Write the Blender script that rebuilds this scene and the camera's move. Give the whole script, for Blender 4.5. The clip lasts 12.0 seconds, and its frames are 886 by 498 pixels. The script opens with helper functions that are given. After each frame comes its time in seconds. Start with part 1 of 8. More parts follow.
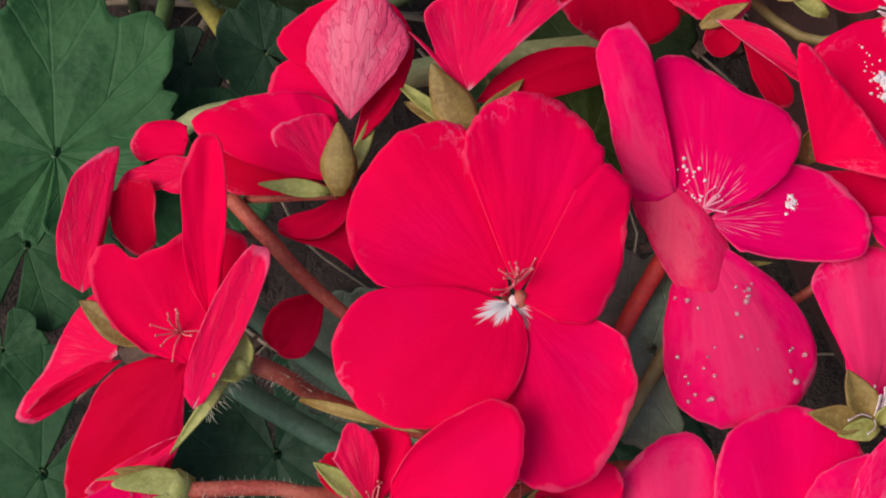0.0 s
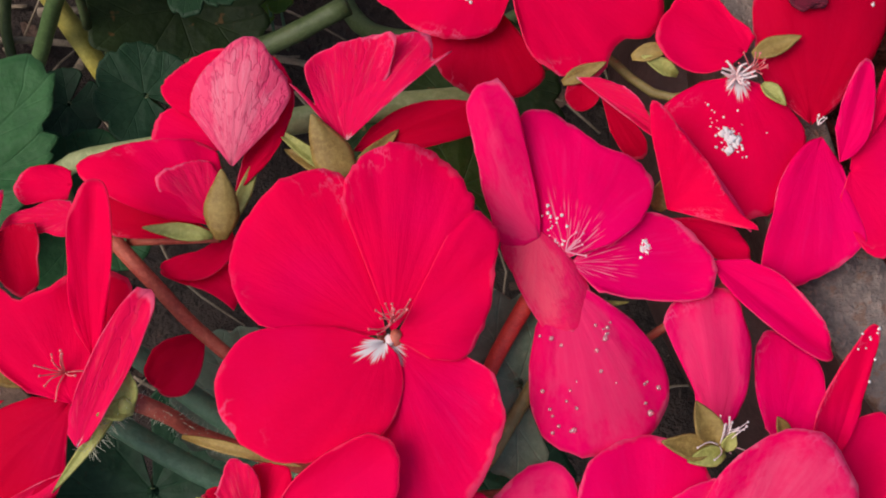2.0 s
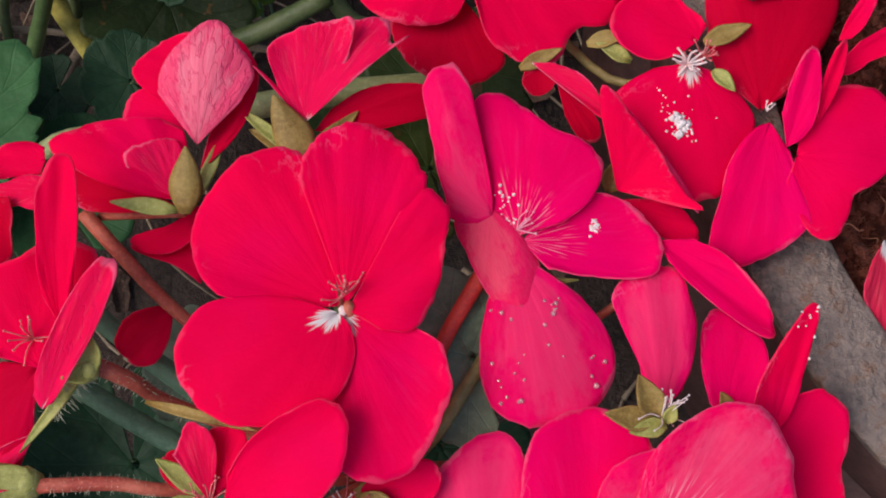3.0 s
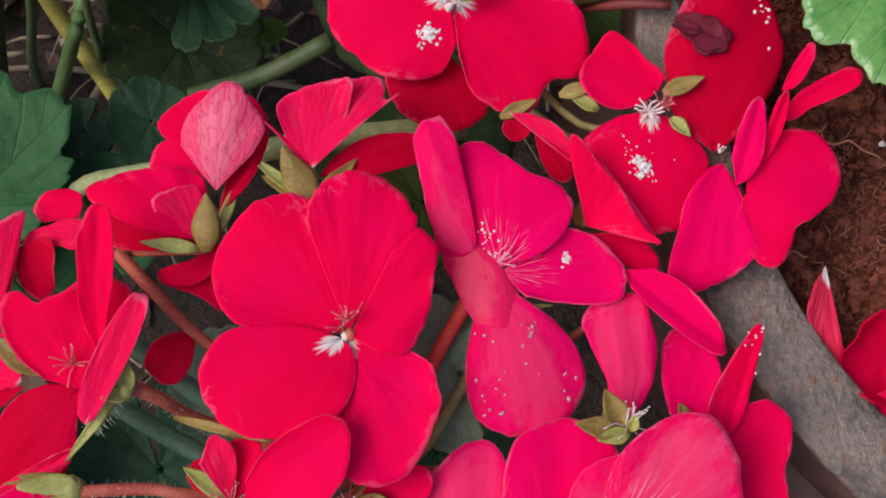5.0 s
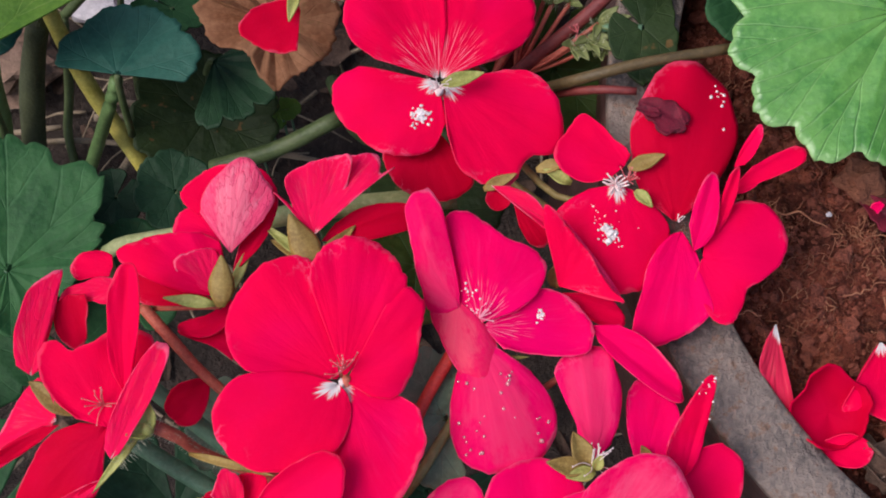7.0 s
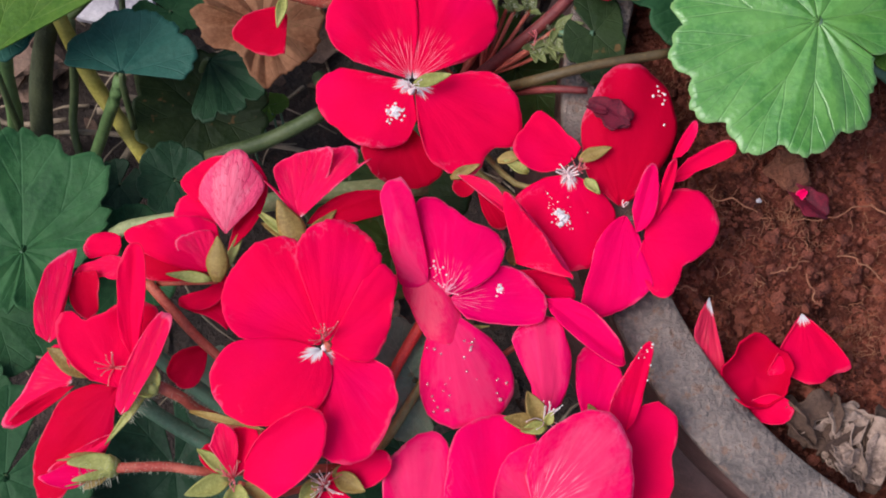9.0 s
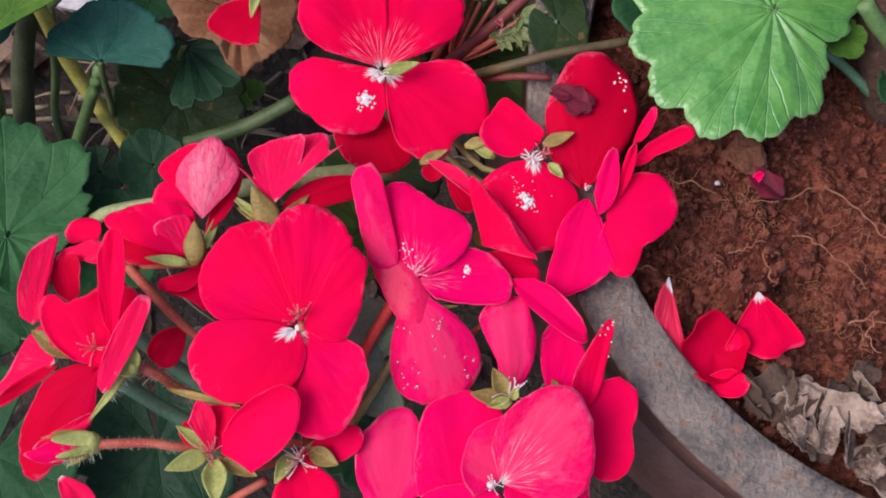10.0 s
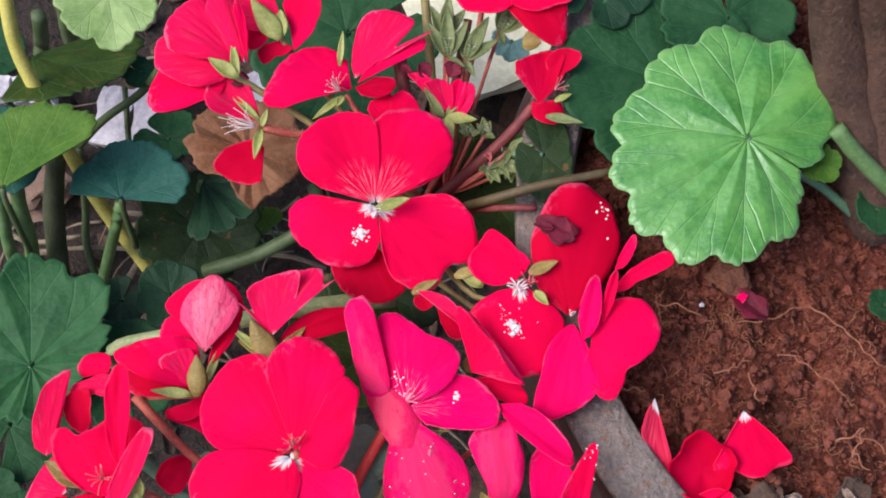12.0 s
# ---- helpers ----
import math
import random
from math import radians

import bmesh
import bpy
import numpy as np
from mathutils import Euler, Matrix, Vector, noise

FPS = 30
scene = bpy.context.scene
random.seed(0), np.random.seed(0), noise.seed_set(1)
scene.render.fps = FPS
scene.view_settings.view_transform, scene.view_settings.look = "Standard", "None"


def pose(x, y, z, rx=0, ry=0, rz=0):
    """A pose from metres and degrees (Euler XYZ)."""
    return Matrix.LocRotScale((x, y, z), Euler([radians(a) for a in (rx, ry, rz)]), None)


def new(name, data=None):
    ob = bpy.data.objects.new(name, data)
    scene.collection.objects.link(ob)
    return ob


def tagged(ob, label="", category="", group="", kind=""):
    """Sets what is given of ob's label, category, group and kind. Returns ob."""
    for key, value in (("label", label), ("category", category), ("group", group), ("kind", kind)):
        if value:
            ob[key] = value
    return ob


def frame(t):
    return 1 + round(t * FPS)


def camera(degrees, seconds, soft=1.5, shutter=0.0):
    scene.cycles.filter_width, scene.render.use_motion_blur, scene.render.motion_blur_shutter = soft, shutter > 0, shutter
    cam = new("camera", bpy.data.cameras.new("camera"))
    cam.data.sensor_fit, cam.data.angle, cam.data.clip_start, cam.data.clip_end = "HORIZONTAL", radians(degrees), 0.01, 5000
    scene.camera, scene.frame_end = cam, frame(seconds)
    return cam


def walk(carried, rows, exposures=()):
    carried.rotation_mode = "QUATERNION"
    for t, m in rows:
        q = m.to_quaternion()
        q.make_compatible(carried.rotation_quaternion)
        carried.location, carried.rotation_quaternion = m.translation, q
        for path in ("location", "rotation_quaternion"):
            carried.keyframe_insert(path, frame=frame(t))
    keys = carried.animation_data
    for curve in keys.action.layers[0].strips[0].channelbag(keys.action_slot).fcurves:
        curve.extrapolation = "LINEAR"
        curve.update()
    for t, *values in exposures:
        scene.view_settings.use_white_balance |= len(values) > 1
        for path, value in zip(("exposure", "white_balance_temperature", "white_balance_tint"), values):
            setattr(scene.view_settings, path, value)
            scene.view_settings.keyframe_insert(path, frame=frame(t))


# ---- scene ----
cam = camera(41.99, 12.0, soft=1.85)

# seconds, eye in metres, turn in degrees
PATH = (
    (0, -0.1511, -0.0734, 0.3334, 8.69, 1.74, 0.84),
    (0.2, -0.1477, -0.0740, 0.3342, 9.42, 1.61, 0.62),
    (0.4, -0.1160, -0.0502, 0.3374, 1.22, 9.08, 0.29),
    (0.5, -0.1179, -0.0475, 0.3382, 1.41, 8.45, 0.37),
    (0.6, -0.1504, -0.0559, 0.3442, 1.71, 1.61, 1.66),
    (0.7, -0.1403, -0.0519, 0.3458, 0.55, 2.77, 1.12),
    (0.8, -0.1395, -0.0538, 0.3450, 1.90, 3.61, -0.03),
    (1, -0.1359, -0.0683, 0.3417, 6.00, 3.35, 0.28),
    (1.2, -0.1376, -0.0704, 0.3447, 7.41, 3.40, 0.06),
    (1.5, -0.1433, -0.0732, 0.3457, 9.89, 0.06, -0.97),
    (2, -0.1520, -0.0736, 0.3438, 10.36, -4.51, -0.19),
    (2.5, -0.1500, -0.0751, 0.3453, 9.83, -5.76, 0.25),
    (3, -0.1405, -0.0795, 0.3515, 10.45, -3.49, 0.64),
    (3.2, -0.1386, -0.0775, 0.3449, 11.31, -3.29, -0.08),
    (4.8, -0.1398, -0.0797, 0.3751, 11.12, -3.22, 0.51),
    (5, -0.1389, -0.0777, 0.3806, 10.29, -3.08, 0.10),
    (5.5, -0.1378, -0.0816, 0.3870, 11.07, -2.53, 0.56),
    (6, -0.1386, -0.0834, 0.3969, 13.14, -2.15, 0.75),
    (6.5, -0.1361, -0.0821, 0.3992, 14.09, -2.78, 0.74),
    (7, -0.1325, -0.0850, 0.4097, 13.54, -2.06, 0.67),
    (7.5, -0.1295, -0.0915, 0.4189, 13.38, -2.07, 0.91),
    (7.7, -0.1247, -0.0892, 0.4201, 12.32, -2.45, 0.76),
    (9.3, -0.1289, -0.0950, 0.4507, 12.98, -2.52, 0.49),
    (9.5, -0.1289, -0.0911, 0.4543, 12.13, -2.35, 0.09),
    (10, -0.1239, -0.0961, 0.4551, 11.91, -3.02, 0.07),
    (10.5, -0.1198, -0.1062, 0.4538, 13.97, -2.35, 0.63),
    (11, -0.1238, -0.1088, 0.4742, 14.98, -2.44, 0.38),
    (11.5, -0.1222, -0.1032, 0.4804, 16.46, -1.91, 0.07),
    (12, -0.1035, -0.0894, 0.4727, 16.43, 0.35, -0.37),
)
# seconds, stops, kelvin, tint: the camera opens up and cools as it draws back
EXPOSURE = ((0, -0.05, 6450, 13), (3, -0.03, 6400, 13), (5.5, 0.0, 6250, 12), (6.0, 0.15, 6220, 12), (6.5, 0.15, 6200, 12), (7.5, 0.19, 6150, 12), (9.5, 0.26, 6000, 12), (10.5, 0.31, 5950, 12), (11.0, 0.36, 5900, 11), (12, 0.50, 5850, 10))
walk(cam, [(t, pose(x, y, z, rx, ry, rz)) for t, x, y, z, rx, ry, rz in PATH], EXPOSURE)

# ---- light: a bright hazy sky, the sun behind thin cloud ----
SUN_HEIGHT, SUN_TURN = radians(52), radians(264)
world = bpy.data.worlds.new("sky")
scene.world = world
world.use_nodes = True
sky = world.node_tree.nodes.new("ShaderNodeTexSky")
sky.sky_type, sky.sun_disc = "NISHITA", False
sky.sun_elevation, sky.sun_rotation = SUN_HEIGHT, SUN_TURN
sky.air_density, sky.dust_density, sky.ozone_density = 1.0, 4.0, 1.0
world.node_tree.links.new(sky.outputs[0], world.node_tree.nodes["Background"].inputs[0])
world.node_tree.nodes["Background"].inputs[1].default_value = 0.135
sun_data = bpy.data.lights.new("sun", "SUN")
sun_data.energy, sun_data.angle, sun_data.color = 1.7, radians(38), (1.0, 0.96, 0.91)
sun = new("sun", sun_data)
sun.rotation_euler = Euler((radians(90) - SUN_HEIGHT, 0, math.pi - SUN_TURN))


# ---- materials ----
def nodes_of(name, rough, spec=0.5):
    m = bpy.data.materials.new(name)
    m.use_nodes = True
    nt = m.node_tree
    b = nt.nodes["Principled BSDF"]
    b.inputs["Roughness"].default_value = rough
    b.inputs["Specular IOR Level"].default_value = spec
    return m, nt, b


def node(nt, kind, **sets):
    n = nt.nodes.new("ShaderNode" + kind)
    for key, value in sets.items():
        if key == "operation":
            n.operation = value
        elif key == "data_type":
            n.data_type = value
        elif key == "blend_type":
            n.blend_type = value
        elif key == "feature":
            n.feature = value
    return n


def link(nt, a, b):
    nt.links.new(a, b)


def math_node(nt, op, a, b=None, clamp=False):
    n = node(nt, "Math", operation=op)
    n.use_clamp = clamp
    for i, v in enumerate((a, b)):
        if v is None:
            continue
        if isinstance(v, (int, float)):
            n.inputs[i].default_value = v
        else:
            link(nt, v, n.inputs[i])
    return n.outputs[0]


def ramp(nt, value, lo, hi):
    """0 at lo, 1 at hi."""
    n = nt.nodes.new("ShaderNodeMapRange")
    n.interpolation_type = "SMOOTHSTEP"
    link(nt, value, n.inputs[0])
    n.inputs[1].default_value, n.inputs[2].default_value = lo, hi
    return n.outputs[0]


def mix(nt, fac, a, b):
    n = node(nt, "Mix", data_type="RGBA")
    if isinstance(fac, (int, float)):
        n.inputs[0].default_value = fac
    else:
        link(nt, fac, n.inputs[0])
    for i, v in ((6, a), (7, b)):
        if isinstance(v, tuple):
            n.inputs[i].default_value = (*v, 1)
        else:
            link(nt, v, n.inputs[i])
    return n.outputs[2]


def noise_tex(nt, scale, detail=4.0, rough=0.55, coord="Object", stretch=None):
    tc = nt.nodes.new("ShaderNodeTexCoord")
    t = nt.nodes.new("ShaderNodeTexNoise")
    t.inputs["Scale"].default_value, t.inputs["Detail"].default_value = scale, detail
    t.inputs["Roughness"].default_value = rough
    src = tc.outputs[coord]
    if stretch:
        mp = nt.nodes.new("ShaderNodeMapping")
        mp.inputs["Scale"].default_value = stretch
        link(nt, src, mp.inputs[0])
        src = mp.outputs[0]
    link(nt, src, t.inputs["Vector"])
    return t.outputs["Fac"]


def bump(nt, b, height, strength, distance):
    n = nt.nodes.new("ShaderNodeBump")
    n.inputs["Strength"].default_value, n.inputs["Distance"].default_value = strength, distance
    link(nt, height, n.inputs["Height"])
    link(nt, n.outputs[0], b.inputs["Normal"])


def thin(m, nt, b, colour, share):
    """Lets some light through a thin leaf or petal."""
    t = nt.nodes.new("ShaderNodeBsdfTranslucent")
    if isinstance(colour, tuple):
        t.inputs[0].default_value = (*colour, 1)
    else:
        link(nt, colour, t.inputs[0])
    s = nt.nodes.new("ShaderNodeMixShader")
    s.inputs[0].default_value = share
    out = nt.nodes["Material Output"]
    link(nt, b.outputs[0], s.inputs[1])
    link(nt, t.outputs[0], s.inputs[2])
    link(nt, s.outputs[0], out.inputs[0])


def petal_material(name, colour, pale, white=0.10, streak=0.0, veins=0.25, flushed=0.6, mottle=0.0, patch=0.0, rim=0.32, wrinkle=0.0):
    """Petal: UV x runs across (0..1), y from claw to tip. White claw with streaks, fine veins that fan out."""
    m, nt, b = nodes_of(name, 0.65, 0.03)
    uv = nt.nodes.new("ShaderNodeUVMap")
    sp = nt.nodes.new("ShaderNodeSeparateXYZ")
    link(nt, uv.outputs[0], sp.inputs[0])
    x, y = sp.outputs[0], sp.outputs[1]
    fan = noise_tex(nt, 1.0, 3, 0.6, "UV", (30.0, 2.2, 1.0))
    blotch = noise_tex(nt, 150, 3, 0.6)
    grain = noise_tex(nt, 900, 3, 0.6)
    vein = ramp(nt, fan, 0.52, 0.72)
    body = mix(nt, math_node(nt, "MULTIPLY", vein, veins), colour, pale)
    body = mix(nt, math_node(nt, "MULTIPLY", ramp(nt, blotch, 0.35, 0.75), 0.3), body, tuple(c * 0.88 for c in colour))
    flush = noise_tex(nt, 38, 2, 0.5)
    body = mix(nt, math_node(nt, "MULTIPLY", ramp(nt, flush, 0.42, 0.68), flushed), body, (min(0.92, colour[0] * 1.06), colour[1], colour[2] * 1.45 + 0.010))
    body = mix(nt, math_node(nt, "MULTIPLY", ramp(nt, noise_tex(nt, 1400, 3, 0.7), 0.50, 0.72), 0.14), body, (min(0.96, colour[0] * 1.04), colour[1] + 0.015, colour[2] + 0.06))
    if mottle:
        cell = noise_tex(nt, 1.0, 4, 0.7, "UV", (20.0, 12.0, 1.0))
        body = mix(nt, math_node(nt, "MULTIPLY", ramp(nt, cell, 0.42, 0.56), mottle), body, pale)
    # ragged pale middle: sheen on the petal mixed in as paler colour
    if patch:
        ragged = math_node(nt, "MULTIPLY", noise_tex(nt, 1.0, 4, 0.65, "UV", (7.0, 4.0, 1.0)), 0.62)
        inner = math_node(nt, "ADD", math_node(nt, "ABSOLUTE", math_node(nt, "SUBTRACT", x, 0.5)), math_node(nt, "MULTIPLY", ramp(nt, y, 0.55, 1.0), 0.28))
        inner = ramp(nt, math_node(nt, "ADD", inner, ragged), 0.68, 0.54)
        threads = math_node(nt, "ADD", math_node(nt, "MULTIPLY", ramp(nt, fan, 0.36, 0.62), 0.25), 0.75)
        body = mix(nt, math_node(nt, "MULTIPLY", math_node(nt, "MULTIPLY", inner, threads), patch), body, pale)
    if streak:
        thread = ramp(nt, noise_tex(nt, 1.0, 2, 0.5, "UV", (40.0, 2.5, 1.0)), 0.53, 0.62)
        wipe = math_node(nt, "MULTIPLY", ramp(nt, y, streak, streak - 0.24), thread)
        body = mix(nt, math_node(nt, "MULTIPLY", wipe, 0.6), body, (0.90, 0.42, 0.5))
    ridge = math_node(nt, "ABSOLUTE", math_node(nt, "SUBTRACT", noise_tex(nt, 1.0, 4, 0.6, "UV", (7.0, 3.0, 1.0)), 0.5))
    near_edge = math_node(nt, "MAXIMUM", ramp(nt, math_node(nt, "ABSOLUTE", math_node(nt, "SUBTRACT", x, 0.5)), 0.30, 0.46), ramp(nt, y, 0.82, 0.97))
    # pale streaks near the margin: scuffs, and petal sheen laid into the colour
    sheen_scuff = math_node(nt, "MULTIPLY", math_node(nt, "MULTIPLY", ramp(nt, ridge, 0.03, 0.0), near_edge), ramp(nt, noise_tex(nt, 60, 2, 0.5), 0.54, 0.66))
    body = mix(nt, math_node(nt, "MULTIPLY", sheen_scuff, 0.32), body, (0.94, 0.22, 0.42))
    fray = math_node(nt, "MULTIPLY", ramp(nt, noise_tex(nt, 130, 3, 0.6), 0.47, 0.68), 0.05)
    far = math_node(nt, "MAXIMUM", math_node(nt, "MULTIPLY", math_node(nt, "ABSOLUTE", math_node(nt, "SUBTRACT", x, 0.5)), 2.0), y)
    margin = ramp(nt, math_node(nt, "ADD", far, fray), 0.980, 1.012)
    body = mix(nt, math_node(nt, "MULTIPLY", margin, rim), body, (0.94, 0.17, 0.30))
    if wrinkle:
        worm = math_node(nt, "ABSOLUTE", math_node(nt, "SUBTRACT", noise_tex(nt, 1.0, 2, 0.5, "UV", (15.0, 5.0, 1.0)), 0.5))
        groove = ramp(nt, worm, 0.05, 0.0)
        body = mix(nt, math_node(nt, "MULTIPLY", groove, wrinkle), body, (0.80, 0.01, 0.14))
    claw = ramp(nt, math_node(nt, "ADD", y, math_node(nt, "MULTIPLY", fan, 0.36)), white + 0.18, white + 0.12)
    body = mix(nt, claw, body, (0.86, 0.80, 0.78))
    link(nt, body, b.inputs["Base Color"])
    crease = noise_tex(nt, 1.0, 4, 0.6, "UV", (9.0, 4.0, 1.0))
    h = math_node(nt, "ADD", math_node(nt, "MULTIPLY", fan, 0.6), math_node(nt, "MULTIPLY", grain, 0.25))
    h = math_node(nt, "ADD", h, math_node(nt, "MULTIPLY", crease, 1.2))
    if wrinkle:
        h = math_node(nt, "ADD", h, math_node(nt, "MULTIPLY", groove, -1.6 * wrinkle))
    bump(nt, b, h, 0.22 + 0.5 * wrinkle, 0.0007)
    thin(m, nt, b, body, 0.28)
    return m


RED = (0.93, 0.0, 0.066)
M_RED = petal_material("red_petal", RED, (0.90, 0.004, 0.075), white=-0.02, rim=0.20)
M_CLAW = petal_material("white_clawed_petal", RED, (0.90, 0.004, 0.075), white=0.17, rim=0.20)
M_CLAW_PINK = petal_material("pink_clawed_petal", (0.95, 0.0, 0.085), (0.97, 0.02, 0.17), white=0.15, veins=0.35, flushed=0.5, rim=0.3)
M_DEEP = petal_material("deep_red_petal", (0.66, 0.0, 0.032), (0.72, 0.003, 0.045), white=-0.02)
M_PINK = petal_material("pink_red_petal", (0.96, 0.0, 0.12), (0.97, 0.012, 0.18), white=-0.02, veins=0.35, flushed=0.35, rim=0.45)
M_PINK_STREAK = petal_material("pink_petal_with_pale_throat", (0.96, 0.0, 0.125), (0.97, 0.02, 0.19), white=0.02, streak=0.5, veins=0.35, flushed=0.35, rim=0.45)
M_CORAL = petal_material("coral_petal_back", (0.95, 0.006, 0.085), (0.96, 0.13, 0.18), white=0.06, veins=0.45, flushed=0.3, rim=0.7, wrinkle=0.2)
M_FALLEN = petal_material("fallen_coral_petal", (0.84, 0.03, 0.09), (0.90, 0.18, 0.19), white=0.24, veins=0.6, flushed=0.2)
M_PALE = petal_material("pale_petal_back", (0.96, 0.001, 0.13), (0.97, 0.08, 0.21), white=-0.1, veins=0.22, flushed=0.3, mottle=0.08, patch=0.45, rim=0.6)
M_VEINED = petal_material("veined_petal_back", (0.97, 0.10, 0.22), (0.97, 0.40, 0.48), white=0.0, veins=0.5, flushed=0.1, patch=0.4, rim=0.6, wrinkle=0.42)
M_THROAT = petal_material("pale_throated_petal", (0.95, 0.001, 0.12), (0.96, 0.12, 0.25), white=0.10, streak=0.6, veins=0.4, flushed=0.2, mottle=0.1, patch=0.42, rim=0.7, wrinkle=0.08)
M_LONG = petal_material("pale_coral_petal_back", (0.96, 0.012, 0.12), (0.97, 0.14, 0.21), white=-0.1, veins=0.3, flushed=0.2, mottle=0.1, patch=0.55, rim=0.5, wrinkle=0.12)
M_STREAK = petal_material("white_streaked_petal", RED, (0.86, 0.01, 0.08), white=0.08, streak=0.52)


def leaf_material(name, dark, light, vein_colour, rough=0.5, spots=0.0, edge=0.25, spec=0.2, groove=0.2):
    """Leaf: UV x counts the lobes, y runs from the stalk to the edge."""
    m, nt, b = nodes_of(name, rough, spec)
    uv = nt.nodes.new("ShaderNodeUVMap")
    sp = nt.nodes.new("ShaderNodeSeparateXYZ")
    link(nt, uv.outputs[0], sp.inputs[0])
    wob = math_node(nt, "MULTIPLY", math_node(nt, "SUBTRACT", noise_tex(nt, 120, 2, 0.5), 0.5), 0.09)
    x, y = math_node(nt, "ADD", sp.outputs[0], wob), sp.outputs[1]
    off = math_node(nt, "ABSOLUTE", math_node(nt, "SUBTRACT", math_node(nt, "FRACT", x), 0.5))
    across = math_node(nt, "MULTIPLY", off, y)
    main = ramp(nt, across, 0.018, 0.003)
    fork = math_node(nt, "ABSOLUTE", math_node(nt, "SUBTRACT", across, math_node(nt, "MULTIPLY", math_node(nt, "SUBTRACT", y, 0.45), 0.72)))
    fork = math_node(nt, "MULTIPLY", ramp(nt, fork, 0.018, 0.003), ramp(nt, y, 0.45, 0.5))
    fork2 = math_node(nt, "ABSOLUTE", math_node(nt, "SUBTRACT", across, math_node(nt, "MULTIPLY", math_node(nt, "SUBTRACT", y, 0.70), 0.75)))
    fork2 = math_node(nt, "MULTIPLY", math_node(nt, "MULTIPLY", ramp(nt, fork2, 0.014, 0.002), ramp(nt, y, 0.72, 0.76)), 0.7)
    vein = math_node(nt, "MAXIMUM", main, math_node(nt, "MAXIMUM", fork, fork2))
    blotch = noise_tex(nt, 70, 4, 0.6)
    fine = noise_tex(nt, 600, 4, 0.65)
    body = mix(nt, ramp(nt, blotch, 0.3, 0.7), dark, light)
    body = mix(nt, math_node(nt, "MULTIPLY", ramp(nt, fine, 0.4, 0.7), 0.35), body, tuple(c * 1.35 for c in light))
    rim = math_node(nt, "MULTIPLY", ramp(nt, y, 0.955, 0.995), edge)
    body = mix(nt, rim, body, vein_colour)
    body = mix(nt, math_node(nt, "MULTIPLY", vein, 0.38), body, vein_colour)
    if spots:
        spot = ramp(nt, noise_tex(nt, 230, 2, 0.5), 0.66, 0.72)
        body = mix(nt, math_node(nt, "MULTIPLY", spot, spots), body, (0.16, 0.09, 0.03))
    link(nt, body, b.inputs["Base Color"])
    h = math_node(nt, "ADD", math_node(nt, "MULTIPLY", vein, -groove), math_node(nt, "MULTIPLY", fine, 0.35))
    h = math_node(nt, "ADD", h, math_node(nt, "MULTIPLY", noise_tex(nt, 210, 2, 0.5), 1.0))
    bump(nt, b, h, 0.6, 0.0010)
    thin(m, nt, b, body, 0.2)
    return m


M_LEAF = leaf_material("bright_leaf", (0.055, 0.23, 0.030), (0.17, 0.40, 0.080), (0.27, 0.49, 0.16), 0.36, edge=0.8, spec=1.0, groove=0.35)
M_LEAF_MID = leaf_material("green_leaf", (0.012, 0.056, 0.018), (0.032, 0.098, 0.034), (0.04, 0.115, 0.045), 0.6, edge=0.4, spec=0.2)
M_LEAF_FRESH = leaf_material("fresh_leaf", (0.016, 0.074, 0.022), (0.042, 0.132, 0.041), (0.068, 0.17, 0.066), 0.55, edge=0.6)
# leaf green darkened throughout: the shade under other leaves is in the colour
M_LEAF_SHADED = leaf_material("shaded_leaf", (0.009, 0.033, 0.014), (0.019, 0.056, 0.024), (0.024, 0.066, 0.030))
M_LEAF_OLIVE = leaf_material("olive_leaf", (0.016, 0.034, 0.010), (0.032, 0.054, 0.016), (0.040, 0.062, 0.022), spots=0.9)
M_LEAF_TEAL = leaf_material("teal_leaf", (0.017, 0.080, 0.058), (0.034, 0.12, 0.086), (0.052, 0.15, 0.11), edge=0.1)
# brighter copy of the olive leaf; the light on it is put into the green
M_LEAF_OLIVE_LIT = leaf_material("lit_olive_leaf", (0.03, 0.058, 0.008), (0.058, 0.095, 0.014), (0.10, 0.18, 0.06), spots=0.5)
M_LEAF_LIME = leaf_material("lime_leaf", (0.055, 0.135, 0.012), (0.105, 0.195, 0.024), (0.18, 0.27, 0.06))
M_LEAF_PALE = leaf_material("pale_lime_leaf", (0.24, 0.36, 0.10), (0.36, 0.47, 0.18), (0.40, 0.50, 0.22), 0.5, edge=0.1)
M_LEAF_GREY = leaf_material("grey_green_leaf", (0.15, 0.21, 0.14), (0.24, 0.31, 0.21), (0.28, 0.35, 0.25), 0.6, spots=0.3)
M_LEAF_MIST = leaf_material("misty_leaf", (0.11, 0.22, 0.20), (0.20, 0.33, 0.30), (0.25, 0.38, 0.34), 0.5)
M_LEAF_DRY = leaf_material("dry_leaf", (0.15, 0.052, 0.020), (0.30, 0.145, 0.075), (0.24, 0.11, 0.055), 0.7, spots=0.5)


